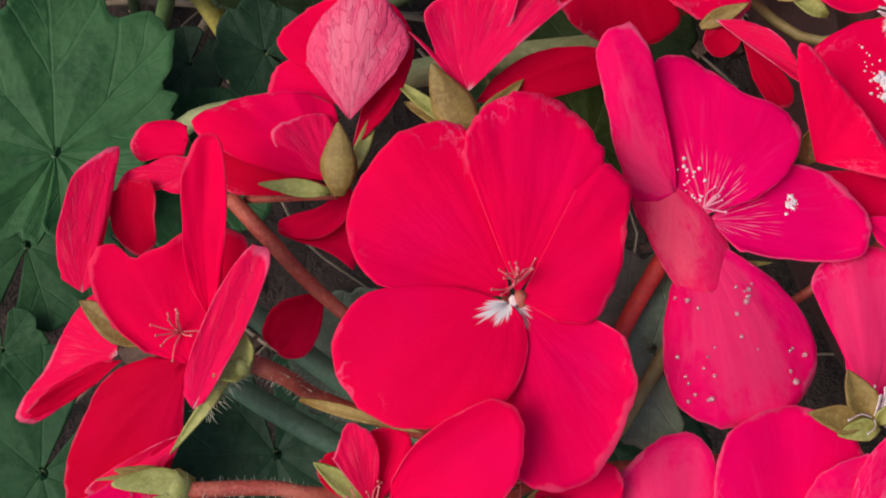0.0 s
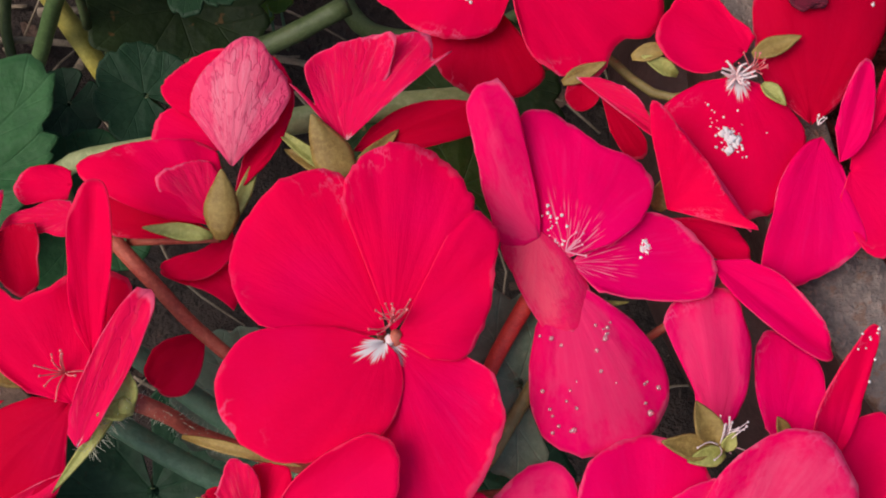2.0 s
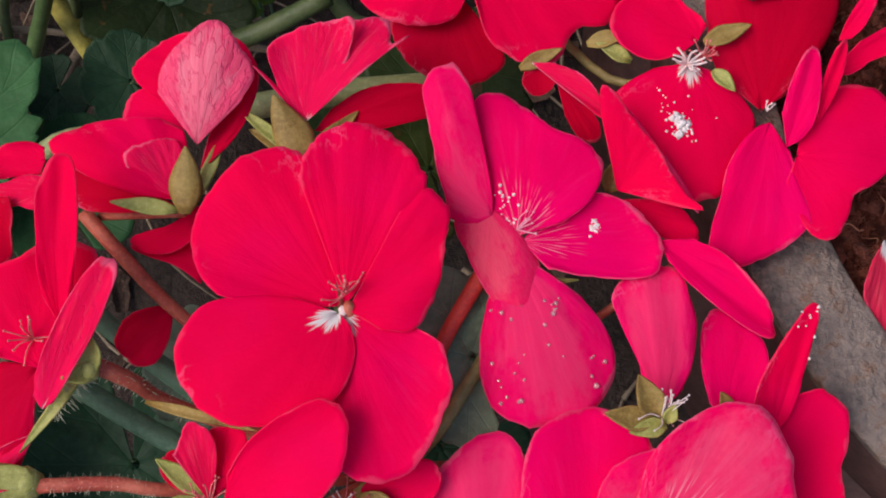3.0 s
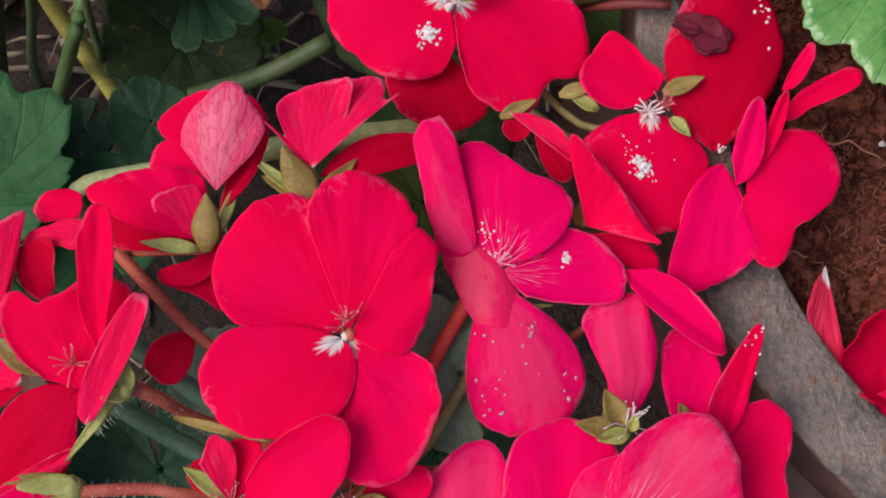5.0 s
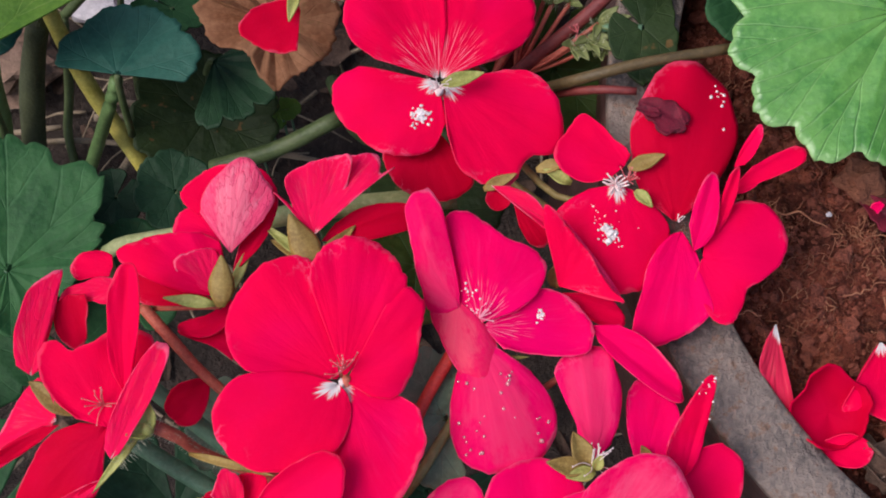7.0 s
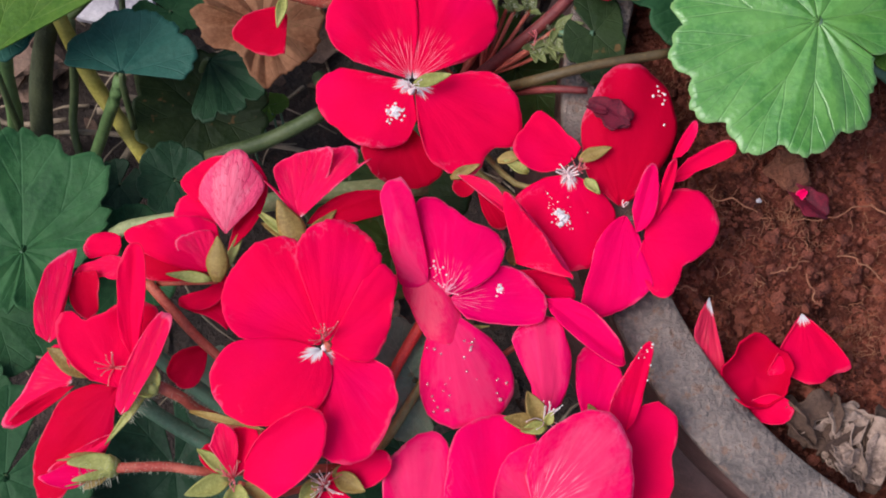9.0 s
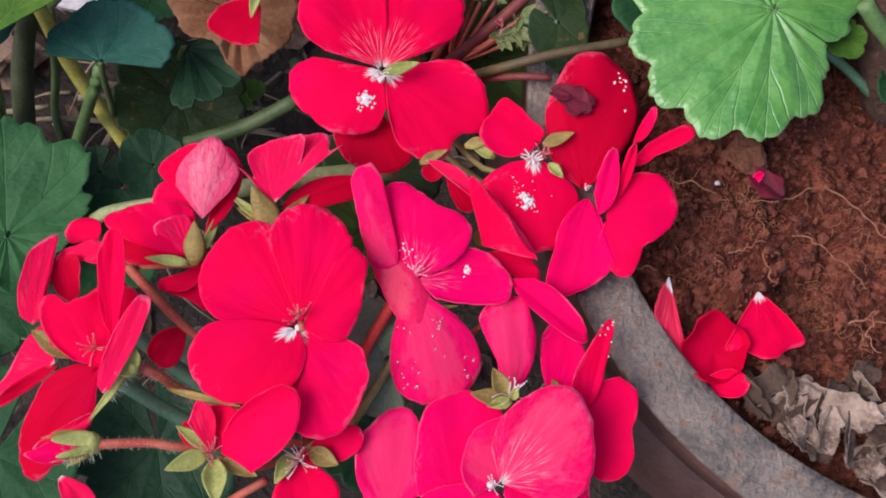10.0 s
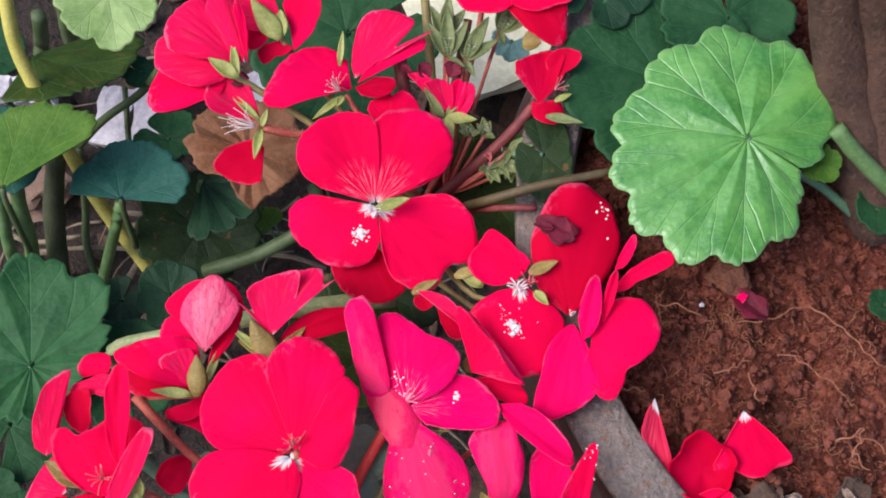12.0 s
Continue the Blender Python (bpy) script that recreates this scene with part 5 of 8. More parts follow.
fan_petal(fl, (-196.4, -84.4, 151.6), (-206.0, -87.3, 154.0), ((-31, 1.6), (-19, 3.9), (-9, 6.8), (0, 10.4), (7, 5.8), (13, 2.5)), material=M_SEPAL, name="sepal", cup=-0.3)
fan_petal(fl, (-197.1, -85.3, 150.8), (-208.0, -88.7, 152.0), ((-30, 3.9), (-15, 7.7), (-5, 6.8), (0, 11.7)), material=M_SEPAL_TAN, name="sepal", cup=-0.2)
fan_petal(fl, (-197.3, -82.4, 150.8), (-210.2, -82.7, 152.5), ((0, 13.2), (5, 9.8), (8, 10.8), (16, 7.5), (32, 3.6)), material=M_SEPAL_TAN, name="sepal", cup=-0.2)
part("receptacle", blob((-198.2, -83.9, 149.8), 3.0, 4, 0.1), M_SEPAL, fl)
part("hairs", hairs([(-196.3, -84.9, 150.5), (-205.3, -86.6, 151.0)], 2.6, 150, 1.6, 3), M_HAIR, fl)
sk = part("stalk", tube([(-196.4, -84.1, 150.2), (-184.0, -83.6, 149.0), (-172.5, -84.6, 146.0), (-139.6, -82.4, 127.0)], 1.30, 1.15), M_STEM_RED, fl)
part("hairs", hairs([(-196.4, -84.1, 150.2), (-184.0, -83.6, 149.0), (-172.5, -84.6, 146.0), (-139.6, -82.4, 127.0)], 1.2, 260, 1.0, 183), M_HAIR, sk)
petal(fl, (-206.8, -92.3, 146.0), (-198.2, -101.5, 145.0), 7.3, M_CORAL, cup=0.3, crumple=2.2)

fl = thing("geranium_flower", (-125.4, 18.0, 148.0), "open scarlet geranium flower with white streaked throat", "flower", "flowers of the geranium")
fan_petal(fl, (-125.4, 22.0, 144.0), (-143.9, 44.3, 147.0), ((-36, 16.3), (-30, 22.3), (-19, 27.7), (-8, 30.5), (4, 31.4), (19, 30.7), (30, 28.6), (39, 25.9), (48, 13.9)), material=M_STREAK, cup=0.08, bend=0.03)
fan_petal(fl, (-124.7, 21.9, 144.3), (-109.8, 47.6, 147.0), ((-34, 24.9), (-24, 28.8), (-10, 31.6), (3, 32.5), (17, 30.9), (27, 27.3), (35, 22.2), (39, 14.9)), material=M_STREAK, cup=0.06, bend=0.03)
fan_petal(fl, (-128.1, 12.8, 140.0), (-124.8, -6.7, 137.0), ((-36, 10.0), (-30, 19.4), (-19, 20.4), (-4, 20.6), (14, 19.4), (31, 17.8), (50, 15.3), (70, 12.8)), material=M_DEEP, cup=-0.1)
p = fan_petal(fl, (-125.2, 21.2, 144.2), (-148.7, 15.9, 142.0), ((-88, 10.8), (-73, 16.7), (-53, 20.7), (-36, 23.0), (-21, 24.0), (-5, 26.4), (7, 26.6), (18, 24.5), (25, 20.4)), material=M_CLAW, cup=-0.05, bend=0.03)
fan_petal(fl, (-124.5, 21.1, 144.5), (-103.2, 0.5, 143.0), ((-56, 15.7), (-52, 21.3), (-42, 26.2), (-31, 30.3), (-18, 33.0), (-11, 32.3), (-5, 28.8), (2, 28.8), (10, 30.9), (18, 29.9), (27, 26.8), (36, 21.3), (40, 14.2)), material=M_CLAW, cup=0.04, bend=0.03, lip=0.05)
sepal(fl, (-124.6, 18.1, 150.0), (-114.5, 21.2, 151.0), 3.8, M_SEPAL)
part("throat", blob((-125.2, 17.9, 146.8), 1.2, 7, 0.4, 2, 0.35), M_STAMEN_PALE, fl, "white throat of the flower")
stamen_tuft(fl, (-125.4, 18.0, 149.0), (0, 0.1, 1), 14, 3.2, 196, M_STAMEN_PALE, 0.80)
sepal(fl, (-101.6, -1.5, 146.0), (-93.9, 0.4, 148.0), 3.4, M_SEPAL_TAN)
sepal(fl, (-114.1, -6.0, 144.0), (-106.3, -2.4, 146.0), 3.1, M_SEPAL_TAN)
part("stalk", tube([(-125.3, 18.7, 146.0), (-120.3, 16.5, 138.0), (-113.2, 3.5, 125.0)], 0.90, 0.90), M_STEM_RED, fl)
specks(fl, p, 0.47, 0.31, 50, 0.05, 0.42, 193, "smear")

fl = thing("geranium_flower", (-174.1, 66.8, 143.0), "coral red geranium flower hanging sideways", "flower", "flowers of the geranium")
fan_petal(fl, (-166.9, 68.9, 142.0), (-189.7, 77.3, 147.0), ((-17, 15.2), (-12, 23.2), (-2, 26.2), (8, 27.6), (22, 27.3), (37, 26.5), (47, 23.0)), material=M_CORAL, cup=-0.1, bend=0.05, crumple=1.8)
fan_petal(fl, (-166.3, 68.8, 143.5), (-172.1, 85.9, 149.0), ((-42, 5.8), (-25, 14.9), (-18, 21.1), (-7, 23.7), (4, 20.4), (11, 12.8)), material=M_CORAL, cup=-0.2, fold=-0.12, crumple=1.8)
fan_petal(fl, (-168.2, 68.6, 141.5), (-192.7, 71.1, 144.0), ((-53, 7.4), (-35, 15.6), (-16, 22.8), (-6, 26.5), (8, 26.8), (16, 25.5), (21, 17.1), (32, 6.9)), material=M_CORAL, cup=0.1, bend=0.03, crumple=1.6)
fan_petal(fl, (-170.7, 67.1, 140.5), (-195.7, 55.7, 140.0), ((-41, 7.8), (-21, 13.8), (-11, 21.6), (-3, 27.6), (5, 27.9), (20, 24.4), (31, 21.2), (47, 12.2)), cup=0.08, bend=0.03)
fan_petal(fl, (-165.4, 68.3, 144.5), (-167.1, 83.9, 149.0), ((-10, 16.8), (-3, 20.9), (2, 16.3), (8, 9.2)), fold=0.2)
sepal(fl, (-168.4, 63.5, 144.0), (-177.4, 69.6, 146.0), 4.7)
sepal(fl, (-168.4, 63.5, 144.0), (-170.4, 75.9, 145.0), 2.9)
part("stalk", tube([(-169.6, 65.4, 142.0), (-163.6, 62.5, 138.0), (-145.4, 52.6, 130.0), (-111.6, 29.5, 122.0)], 1.20, 1.00), M_STEM_BROWN, fl)

fl = thing("geranium_flower", (-158.6, 78.9, 140.0), "coral geranium flower seen from behind its green calyx", "flower", "flowers of the geranium")
fan_petal(fl, (-155.6, 84.6, 140.0), (-168.1, 93.1, 143.0), ((-72, 6.7), (-47, 12.3), (-32, 16.9), (-18, 19.6), (0, 19.9), (20, 15.8), (37, 11.8)), material=M_CORAL, cup=0.12, crumple=1.6)
fan_petal(fl, (-153.6, 84.1, 139.0), (-147.7, 94.0, 141.0), ((-49, 7.1), (-25, 13.2), (1, 15.0), (29, 12.2), (62, 8.8), (108, 7.8), (139, 8.6)), cup=0.12)
fan_petal(fl, (-156.6, 79.2, 138.0), (-161.2, 73.1, 136.0), ((-97, 5.4), (-26, 5.2), (1, 9.1), (27, 8.4), (43, 4.8)), material=M_DEEP, cup=0.2)
fan_petal(fl, (-159.4, 83.5, 139.0), (-166.7, 78.2, 137.0), ((-42, 4.2), (-16, 9.0), (8, 10.6), (28, 10.5), (41, 5.7)), cup=0.2)
sepal(fl, (-155.7, 77.9, 142.0), (-165.1, 90.3, 145.0), 7.3, cup=-0.35)
sepal(fl, (-155.8, 78.4, 141.0), (-156.1, 88.1, 142.0), 4.8)
part("stalk", tube([(-156.0, 79.5, 139.0), (-147.7, 69.9, 132.0), (-111.5, 30.2, 120.0)], 0.90, 1.00), M_STEM_BROWN, fl)

fl = thing("geranium_flower", (-136.2, 62.1, 138.0), "scarlet geranium flower with two broad petals", "flower", "flowers of the geranium")
fan_petal(fl, (-133.4, 62.1, 138.0), (-159.2, 59.1, 140.0), ((-12, 22.6), (-6, 27.3), (0, 28.0), (13, 25.4), (33, 22.4), (50, 19.4), (72, 14.5), (88, 9.9)), cup=0.08, bend=0.03, crumple=1.2)
fan_petal(fl, (-132.4, 65.4, 138.5), (-121.1, 82.6, 145.0), ((-45, 4.7), (-32, 10.8), (-25, 18.0), (-16, 21.7), (1, 24.5), (17, 26.0), (23, 16.1), (28, 23.7), (30, 29.4)), material=M_CORAL, cup=0.15, bend=0.05, crumple=1.5)
fan_petal(fl, (-131.5, 63.1, 140.0), (-110.8, 74.1, 145.0), ((-26, 5.6), (-10, 13.6), (-5, 21.3), (-2, 25.4), (5, 23.8)), fold=0.3, crumple=1.4)
fan_petal(fl, (-132.3, 62.5, 138.5), (-120.4, 63.1, 139.0), ((-22, 7.3), (-7, 13.0), (9, 12.4), (29, 9.4), (60, 4.0)), material=M_DEEP, cup=0.2, fold=0.2, crumple=1.4)
fan_petal(fl, (-127.6, 58.3, 137.0), (-123.1, 53.8, 136.0), ((-71, 6.9), (-34, 8.2), (-5, 8.2), (28, 6.1), (62, 2.9)), cup=0.15)
fan_petal(fl, (-121.3, 54.6, 136.5), (-111.6, 54.7, 136.0), ((-90, 4.8), (-58, 8.6), (-18, 9.4), (6, 9.8), (23, 5.8)), cup=0.1)
sepal(fl, (-136.0, 59.3, 139.0), (-145.2, 51.1, 140.0), 2.5, M_SEPAL)
sepal(fl, (-136.0, 59.3, 139.0), (-137.7, 55.2, 140.0), 2.5, M_SEPAL)
sepal(fl, (-137.2, 69.7, 139.0), (-136.2, 80.9, 141.0), 2.2, M_SEPAL)
stamen_tuft(fl, (-137.9, 62.1, 140.0), (-0.3, 0.5, 1), 12, 5.0, 231, M_STAMEN, 0.70)
stamen_tuft(fl, (-137.0, 60.8, 140.0), (-0.6, 0.1, 0.5), 8, 6.0, 232, M_STAMEN_PALE, 0.40)
part("stalk", tube([(-135.2, 60.2, 138.0), (-124.9, 46.0, 130.0), (-111.5, 30.2, 120.0)], 0.90, 1.00), M_STEM_RED, fl)

fl = thing("geranium_bud", (-104.0, 55.3, 137.0), "half open red geranium bud with dark shrivelled petal tips", "flower", "buds of the geranium")
fan_petal(fl, (-102.3, 52.3, 137.0), (-112.3, 64.0, 142.0), ((-6, 19.0), (6, 16.8), (15, 11.9), (37, 7.1)), fold=0.2)
fan_petal(fl, (-102.2, 52.4, 137.6), (-105.6, 61.6, 142.0), ((-20, 13.5), (-3, 12.9), (22, 9.3), (30, 5.0)), material=M_CORAL, fold=0.25, crumple=1.6)
fan_petal(fl, (-101.8, 52.3, 137.8), (-99.6, 61.5, 142.0), ((-17, 10.2), (-2, 12.1), (14, 10.3), (30, 5.4)), fold=0.25, crumple=1.4)
fan_petal(fl, (-101.3, 51.5, 138.0), (-95.6, 58.6, 142.0), ((-17, 12.3), (-5, 12.5), (14, 8.4), (38, 4.2)), material=M_CORAL, fold=0.25, crumple=1.4)
petal(fl, (-108.8, 64.3, 141.0), (-111.6, 68.3, 143.0), 4.7, M_WILT, cup=0.4, jag=0.3)
petal(fl, (-102.4, 64.5, 141.0), (-100.6, 68.5, 143.0), 5.5, M_WILT, cup=0.4, jag=0.3)
petal(fl, (-114.3, 66.2, 141.0), (-117.6, 68.2, 142.0), 2.6, M_WILT, cup=0.4)
sepal(fl, (-104.2, 51.9, 138.0), (-110.6, 61.3, 141.0), 2.9, M_SEPAL_GREEN)
sepal(fl, (-103.8, 51.9, 138.0), (-94.1, 50.6, 140.0), 4.0, M_SEPAL)
sepal(fl, (-104.2, 51.4, 139.0), (-101.4, 44.2, 140.0), 4.0, M_SEPAL)
sepal(fl, (-103.8, 52.5, 138.0), (-96.0, 61.6, 141.0), 2.6, M_SEPAL_GREEN)
part("stalk", tube([(-103.4, 53.8, 136.0), (-101.2, 46.5, 130.0), (-111.5, 30.2, 120.0)], 0.90, 1.00), M_STEM_RED, fl)

fl = thing("geranium_bud", (-162.3, 50.5, 136.0), "wilted geranium flower with pale stamens and hairy red stalk", "flower", "buds of the geranium")
fan_petal(fl, (-161.9, 52.5, 136.0), (-176.4, 62.7, 141.0), ((-34, 3.9), (-29, 15.3), (-17, 18.6), (0, 20.0), (13, 19.8), (21, 12.4), (27, 16.8), (36, 13.0)), material=M_CORAL, cup=0.15, fold=0.15, crumple=2.0)
fan_petal(fl, (-168.2, 63.8, 140.5), (-173.5, 65.6, 141.0), ((-153, 1.3), (-20, 3.5), (-12, 7.1), (12, 6.2), (70, 3.2), (142, 3.1)), material=M_WILT, cup=0.3)
fan_petal(fl, (-160.7, 43.7, 135.0), (-173.0, 34.8, 136.0), ((-53, 12.0), (-28, 13.7), (-4, 15.3), (13, 16.8), (30, 12.8), (54, 7.1), (91, 3.3)), material=M_DEEP, cup=0.12, crumple=1.4)
sepal(fl, (-161.6, 49.1, 137.0), (-163.2, 38.9, 138.0), 3.2, M_SEPAL)
sepal(fl, (-162.1, 52.1, 137.0), (-172.1, 61.3, 139.0), 2.6, M_SEPAL)
sepal(fl, (-161.2, 49.7, 138.0), (-159.5, 55.2, 139.0), 2.2, M_SEPAL)
stamen_tuft(fl, (-163.0, 49.6, 138.0), (-1, 0.15, 0.3), 16, 9.0, 257, M_STAMEN_PALE, 0.25)
sk = part("stalk", tube([(-161.0, 50.0, 136.0), (-152.5, 49.1, 133.0), (-143.4, 47.6, 130.0), (-111.5, 28.2, 120.0)], 1.50, 1.10), M_STEM_RED, fl)
part("hairs", hairs([(-161.0, 50.0, 136.0), (-152.5, 49.1, 133.0), (-143.4, 47.6, 130.0), (-111.5, 28.2, 120.0)], 1.30, 160, 1.0, 259), M_HAIR, sk)

fl = thing("geranium_flower", (-74.9, 51.8, 146.0), "small scarlet geranium flower on a thick red stalk", "flower", "flowers of the geranium")
fan_petal(fl, (-75.0, 52.7, 146.5), (-73.9, 68.5, 149.0), ((-41, 12.3), (-32, 14.9), (-9, 15.8), (8, 17.7), (23, 17.9), (29, 11.5), (45, 5.3)), material=M_DEEP, cup=0.12, crumple=1.6)
fan_petal(fl, (-71.4, 60.8, 147.2), (-62.7, 67.3, 150.0), ((-69, 5.7), (-40, 9.0), (-16, 11.3), (2, 12.0), (13, 9.1), (19, 4.6), (86, 2.5)), material=M_DEEP, cup=0.1, fold=0.15, crumple=1.5)
fan_petal(fl, (-73.3, 53.4, 147.0), (-72.3, 46.9, 147.0), ((-93, 4.4), (-47, 6.7), (-23, 7.9), (6, 7.3), (46, 5.9), (99, 4.0)), material=M_DEEP, cup=-0.2, crumple=1.8)
sepal(fl, (-73.3, 48.5, 147.0), (-62.1, 45.8, 148.0), 3.2, M_SEPAL_GREEN)
sepal(fl, (-70.5, 53.4, 147.0), (-65.2, 55.4, 148.0), 2.1, M_SEPAL)
stamen_tuft(fl, (-70.5, 56.8, 148.0), (0.5, 0.2, 1), 8, 4.0, 267, M_STAMEN, 0.70)
part("stalk", tube([(-75.6, 54.2, 145.0), (-84.9, 45.4, 138.0), (-96.2, 37.6, 130.0), (-111.5, 26.9, 121.0)], 1.70, 2.00), M_STEM_WINE, fl)

fl = thing("geranium_flower", (-79.8, 90.7, 148.0), "scarlet geranium flower over the bud cluster", "flower", "flowers of the geranium")
fan_petal(fl, (-83.7, 93.5, 148.0), (-71.8, 72.8, 146.0), ((-61, 14.3), (-43, 18.5), (-24, 22.3), (-10, 26.4), (-2, 24.4), (8, 18.3), (26, 10.5), (73, 5.3)), material=M_DEEP, cup=0.1, bend=0.05)
fan_petal(fl, (-83.7, 94.2, 148.5), (-91.0, 83.5, 149.0), ((-60, 7.8), (-24, 11.2), (4, 14.6), (24, 17.9), (36, 18.0), (42, 12.9)), cup=0.1)
fan_petal(fl, (-82.9, 92.8, 149.2), (-66.4, 86.3, 150.0), ((-17, 20.3), (-4, 20.1), (10, 16.2), (38, 11.7), (70, 7.9)), cup=0.1)
sepal(fl, (-79.4, 75.6, 142.0), (-73.6, 75.2, 143.0), 7.3, M_SEPAL_TAN)
part("stalk", tube([(-89.6, 102.0, 146.0), (-95.4, 73.2, 134.0), (-110.5, 31.0, 118.0)], 0.90, 1.00), M_STEM_RED, fl)

fl = thing("geranium_bud", (-86.4, 81.8, 138.0), "tiny green geranium bud with spreading sepals", "flower", "buds of the geranium")
sepal(fl, (-86.4, 81.8, 138.0), (-78.2, 90.3, 142.0), 4.9, M_SEPAL_GREEN)
sepal(fl, (-86.4, 81.8, 138.0), (-76.9, 84.1, 141.0), 4.1, M_SEPAL_GREEN)
sepal(fl, (-86.4, 81.8, 138.0), (-84.5, 91.3, 141.0), 4.1, M_SEPAL_GREEN)
sepal(fl, (-86.4, 81.8, 138.0), (-85.0, 75.7, 140.0), 2.4, M_SEPAL_GREEN)
part("stalk", tube([(-86.4, 81.8, 138.0), (-95.6, 55.2, 132.0), (-104.3, 32.2, 122.0)], 0.60, 0.60), M_STEM_RED, fl)
part("hairs", hairs([(-88.0, 80.2, 137.0), (-83.2, 84.5, 141.0)], .8, 70, 1.6, 283), M_HAIR, fl)

fl = thing("geranium_bud", (-102.9, 71.8, 140.0), "tiny green geranium bud with spreading sepals", "flower", "buds of the geranium")
sepal(fl, (-102.9, 71.8, 140.0), (-102.9, 87.8, 144.0), 4.9, M_SEPAL_GREEN)
sepal(fl, (-102.9, 71.8, 140.0), (-96.4, 82.9, 143.0), 4.1, M_SEPAL_GREEN)
sepal(fl, (-102.9, 71.8, 140.0), (-109.4, 82.9, 143.0), 4.1, M_SEPAL_GREEN)
sepal(fl, (-102.9, 71.8, 140.0), (-97.5, 67.4, 142.0), 2.3, M_SEPAL_GREEN)
part("stalk", tube([(-102.9, 71.8, 140.0), (-103.8, 50.0, 134.0), (-104.3, 32.2, 122.0)], 0.60, 0.60), M_STEM_RED, fl)
part("hairs", hairs([(-102.9, 68.8, 139.0), (-102.9, 77.5, 143.0)], .8, 70, 1.6, 291), M_HAIR, fl)

fl = thing("geranium_bud", (-97.5, 71.3, 139.0), "tiny green geranium bud with spreading sepals", "flower", "buds of the geranium")
sepal(fl, (-97.5, 71.3, 139.0), (-89.9, 84.3, 143.0), 4.9, M_SEPAL_GREEN)
sepal(fl, (-97.5, 71.3, 139.0), (-86.8, 77.0, 142.0), 4.1, M_SEPAL_GREEN)
sepal(fl, (-97.5, 71.3, 139.0), (-97.6, 83.7, 142.0), 4.1, M_SEPAL_GREEN)
sepal(fl, (-97.5, 71.3, 139.0), (-94.6, 64.7, 141.0), 2.3, M_SEPAL_GREEN)
part("stalk", tube([(-97.5, 71.3, 139.0), (-101.1, 49.9, 133.0), (-104.3, 32.2, 122.0)], 0.60, 0.60), M_STEM_RED, fl)
part("hairs", hairs([(-99.0, 68.8, 138.0), (-94.5, 75.8, 142.0)], .8, 70, 1.6, 299), M_HAIR, fl)

fl = thing("geranium_bud", (-91.3, 47.3, 136.0), "tiny green geranium bud with spreading sepals", "flower", "buds of the geranium")
sepal(fl, (-91.3, 47.3, 136.0), (-92.3, 51.4, 140.0), 3.2, M_SEPAL_GREEN)
sepal(fl, (-91.3, 47.3, 136.0), (-89.8, 50.5, 139.0), 2.7, M_SEPAL_GREEN)
sepal(fl, (-91.3, 47.3, 136.0), (-94.1, 49.7, 139.0), 2.7, M_SEPAL_GREEN)
sepal(fl, (-91.3, 47.3, 136.0), (-88.4, 45.2, 138.0), 2.3, M_SEPAL_GREEN)
part("stalk", tube([(-91.3, 47.3, 136.0), (-97.9, 38.5, 130.0), (-104.3, 32.2, 122.0)], 0.60, 0.60), M_STEM_RED, fl)
part("hairs", hairs([(-91.0, 45.9, 135.0), (-91.9, 49.5, 139.0)], .8, 70, 1.6, 307), M_HAIR, fl)

fl = thing("geranium_bud", (-86.9, 37.7, 136.0), "tiny green geranium bud with spreading sepals", "flower", "buds of the geranium")
sepal(fl, (-86.9, 37.7, 136.0), (-81.0, 32.5, 140.0), 3.2, M_SEPAL_GREEN)
sepal(fl, (-86.9, 37.7, 136.0), (-84.3, 31.4, 139.0), 2.6, M_SEPAL_GREEN)
sepal(fl, (-86.9, 37.7, 136.0), (-81.3, 36.6, 139.0), 2.6, M_SEPAL_GREEN)
sepal(fl, (-86.9, 37.7, 136.0), (-90.7, 34.8, 138.0), 2.3, M_SEPAL_GREEN)
part("stalk", tube([(-86.9, 37.7, 136.0), (-95.7, 33.7, 130.0), (-104.3, 32.2, 122.0)], 0.60, 0.60), M_STEM_RED, fl)
part("hairs", hairs([(-88.7, 39.2, 135.0), (-83.4, 34.4, 139.0)], .8, 70, 1.6, 315), M_HAIR, fl)

fl = thing("geranium_bud", (-84.2, 41.1, 137.0), "tiny green geranium bud with spreading sepals", "flower", "buds of the geranium")
sepal(fl, (-84.2, 41.1, 137.0), (-76.5, 41.5, 141.0), 3.2, M_SEPAL_GREEN)
sepal(fl, (-84.2, 41.1, 137.0), (-78.2, 37.9, 140.0), 2.6, M_SEPAL_GREEN)
sepal(fl, (-84.2, 41.1, 137.0), (-79.5, 44.7, 140.0), 2.7, M_SEPAL_GREEN)
sepal(fl, (-84.2, 41.1, 137.0), (-85.9, 35.6, 139.0), 2.3, M_SEPAL_GREEN)
part("stalk", tube([(-84.2, 41.1, 137.0), (-94.4, 35.3, 131.0), (-104.3, 32.2, 122.0)], 0.60, 0.60), M_STEM_RED, fl)
part("hairs", hairs([(-86.6, 41.0, 136.0), (-79.6, 41.1, 140.0)], .8, 70, 1.6, 323), M_HAIR, fl)

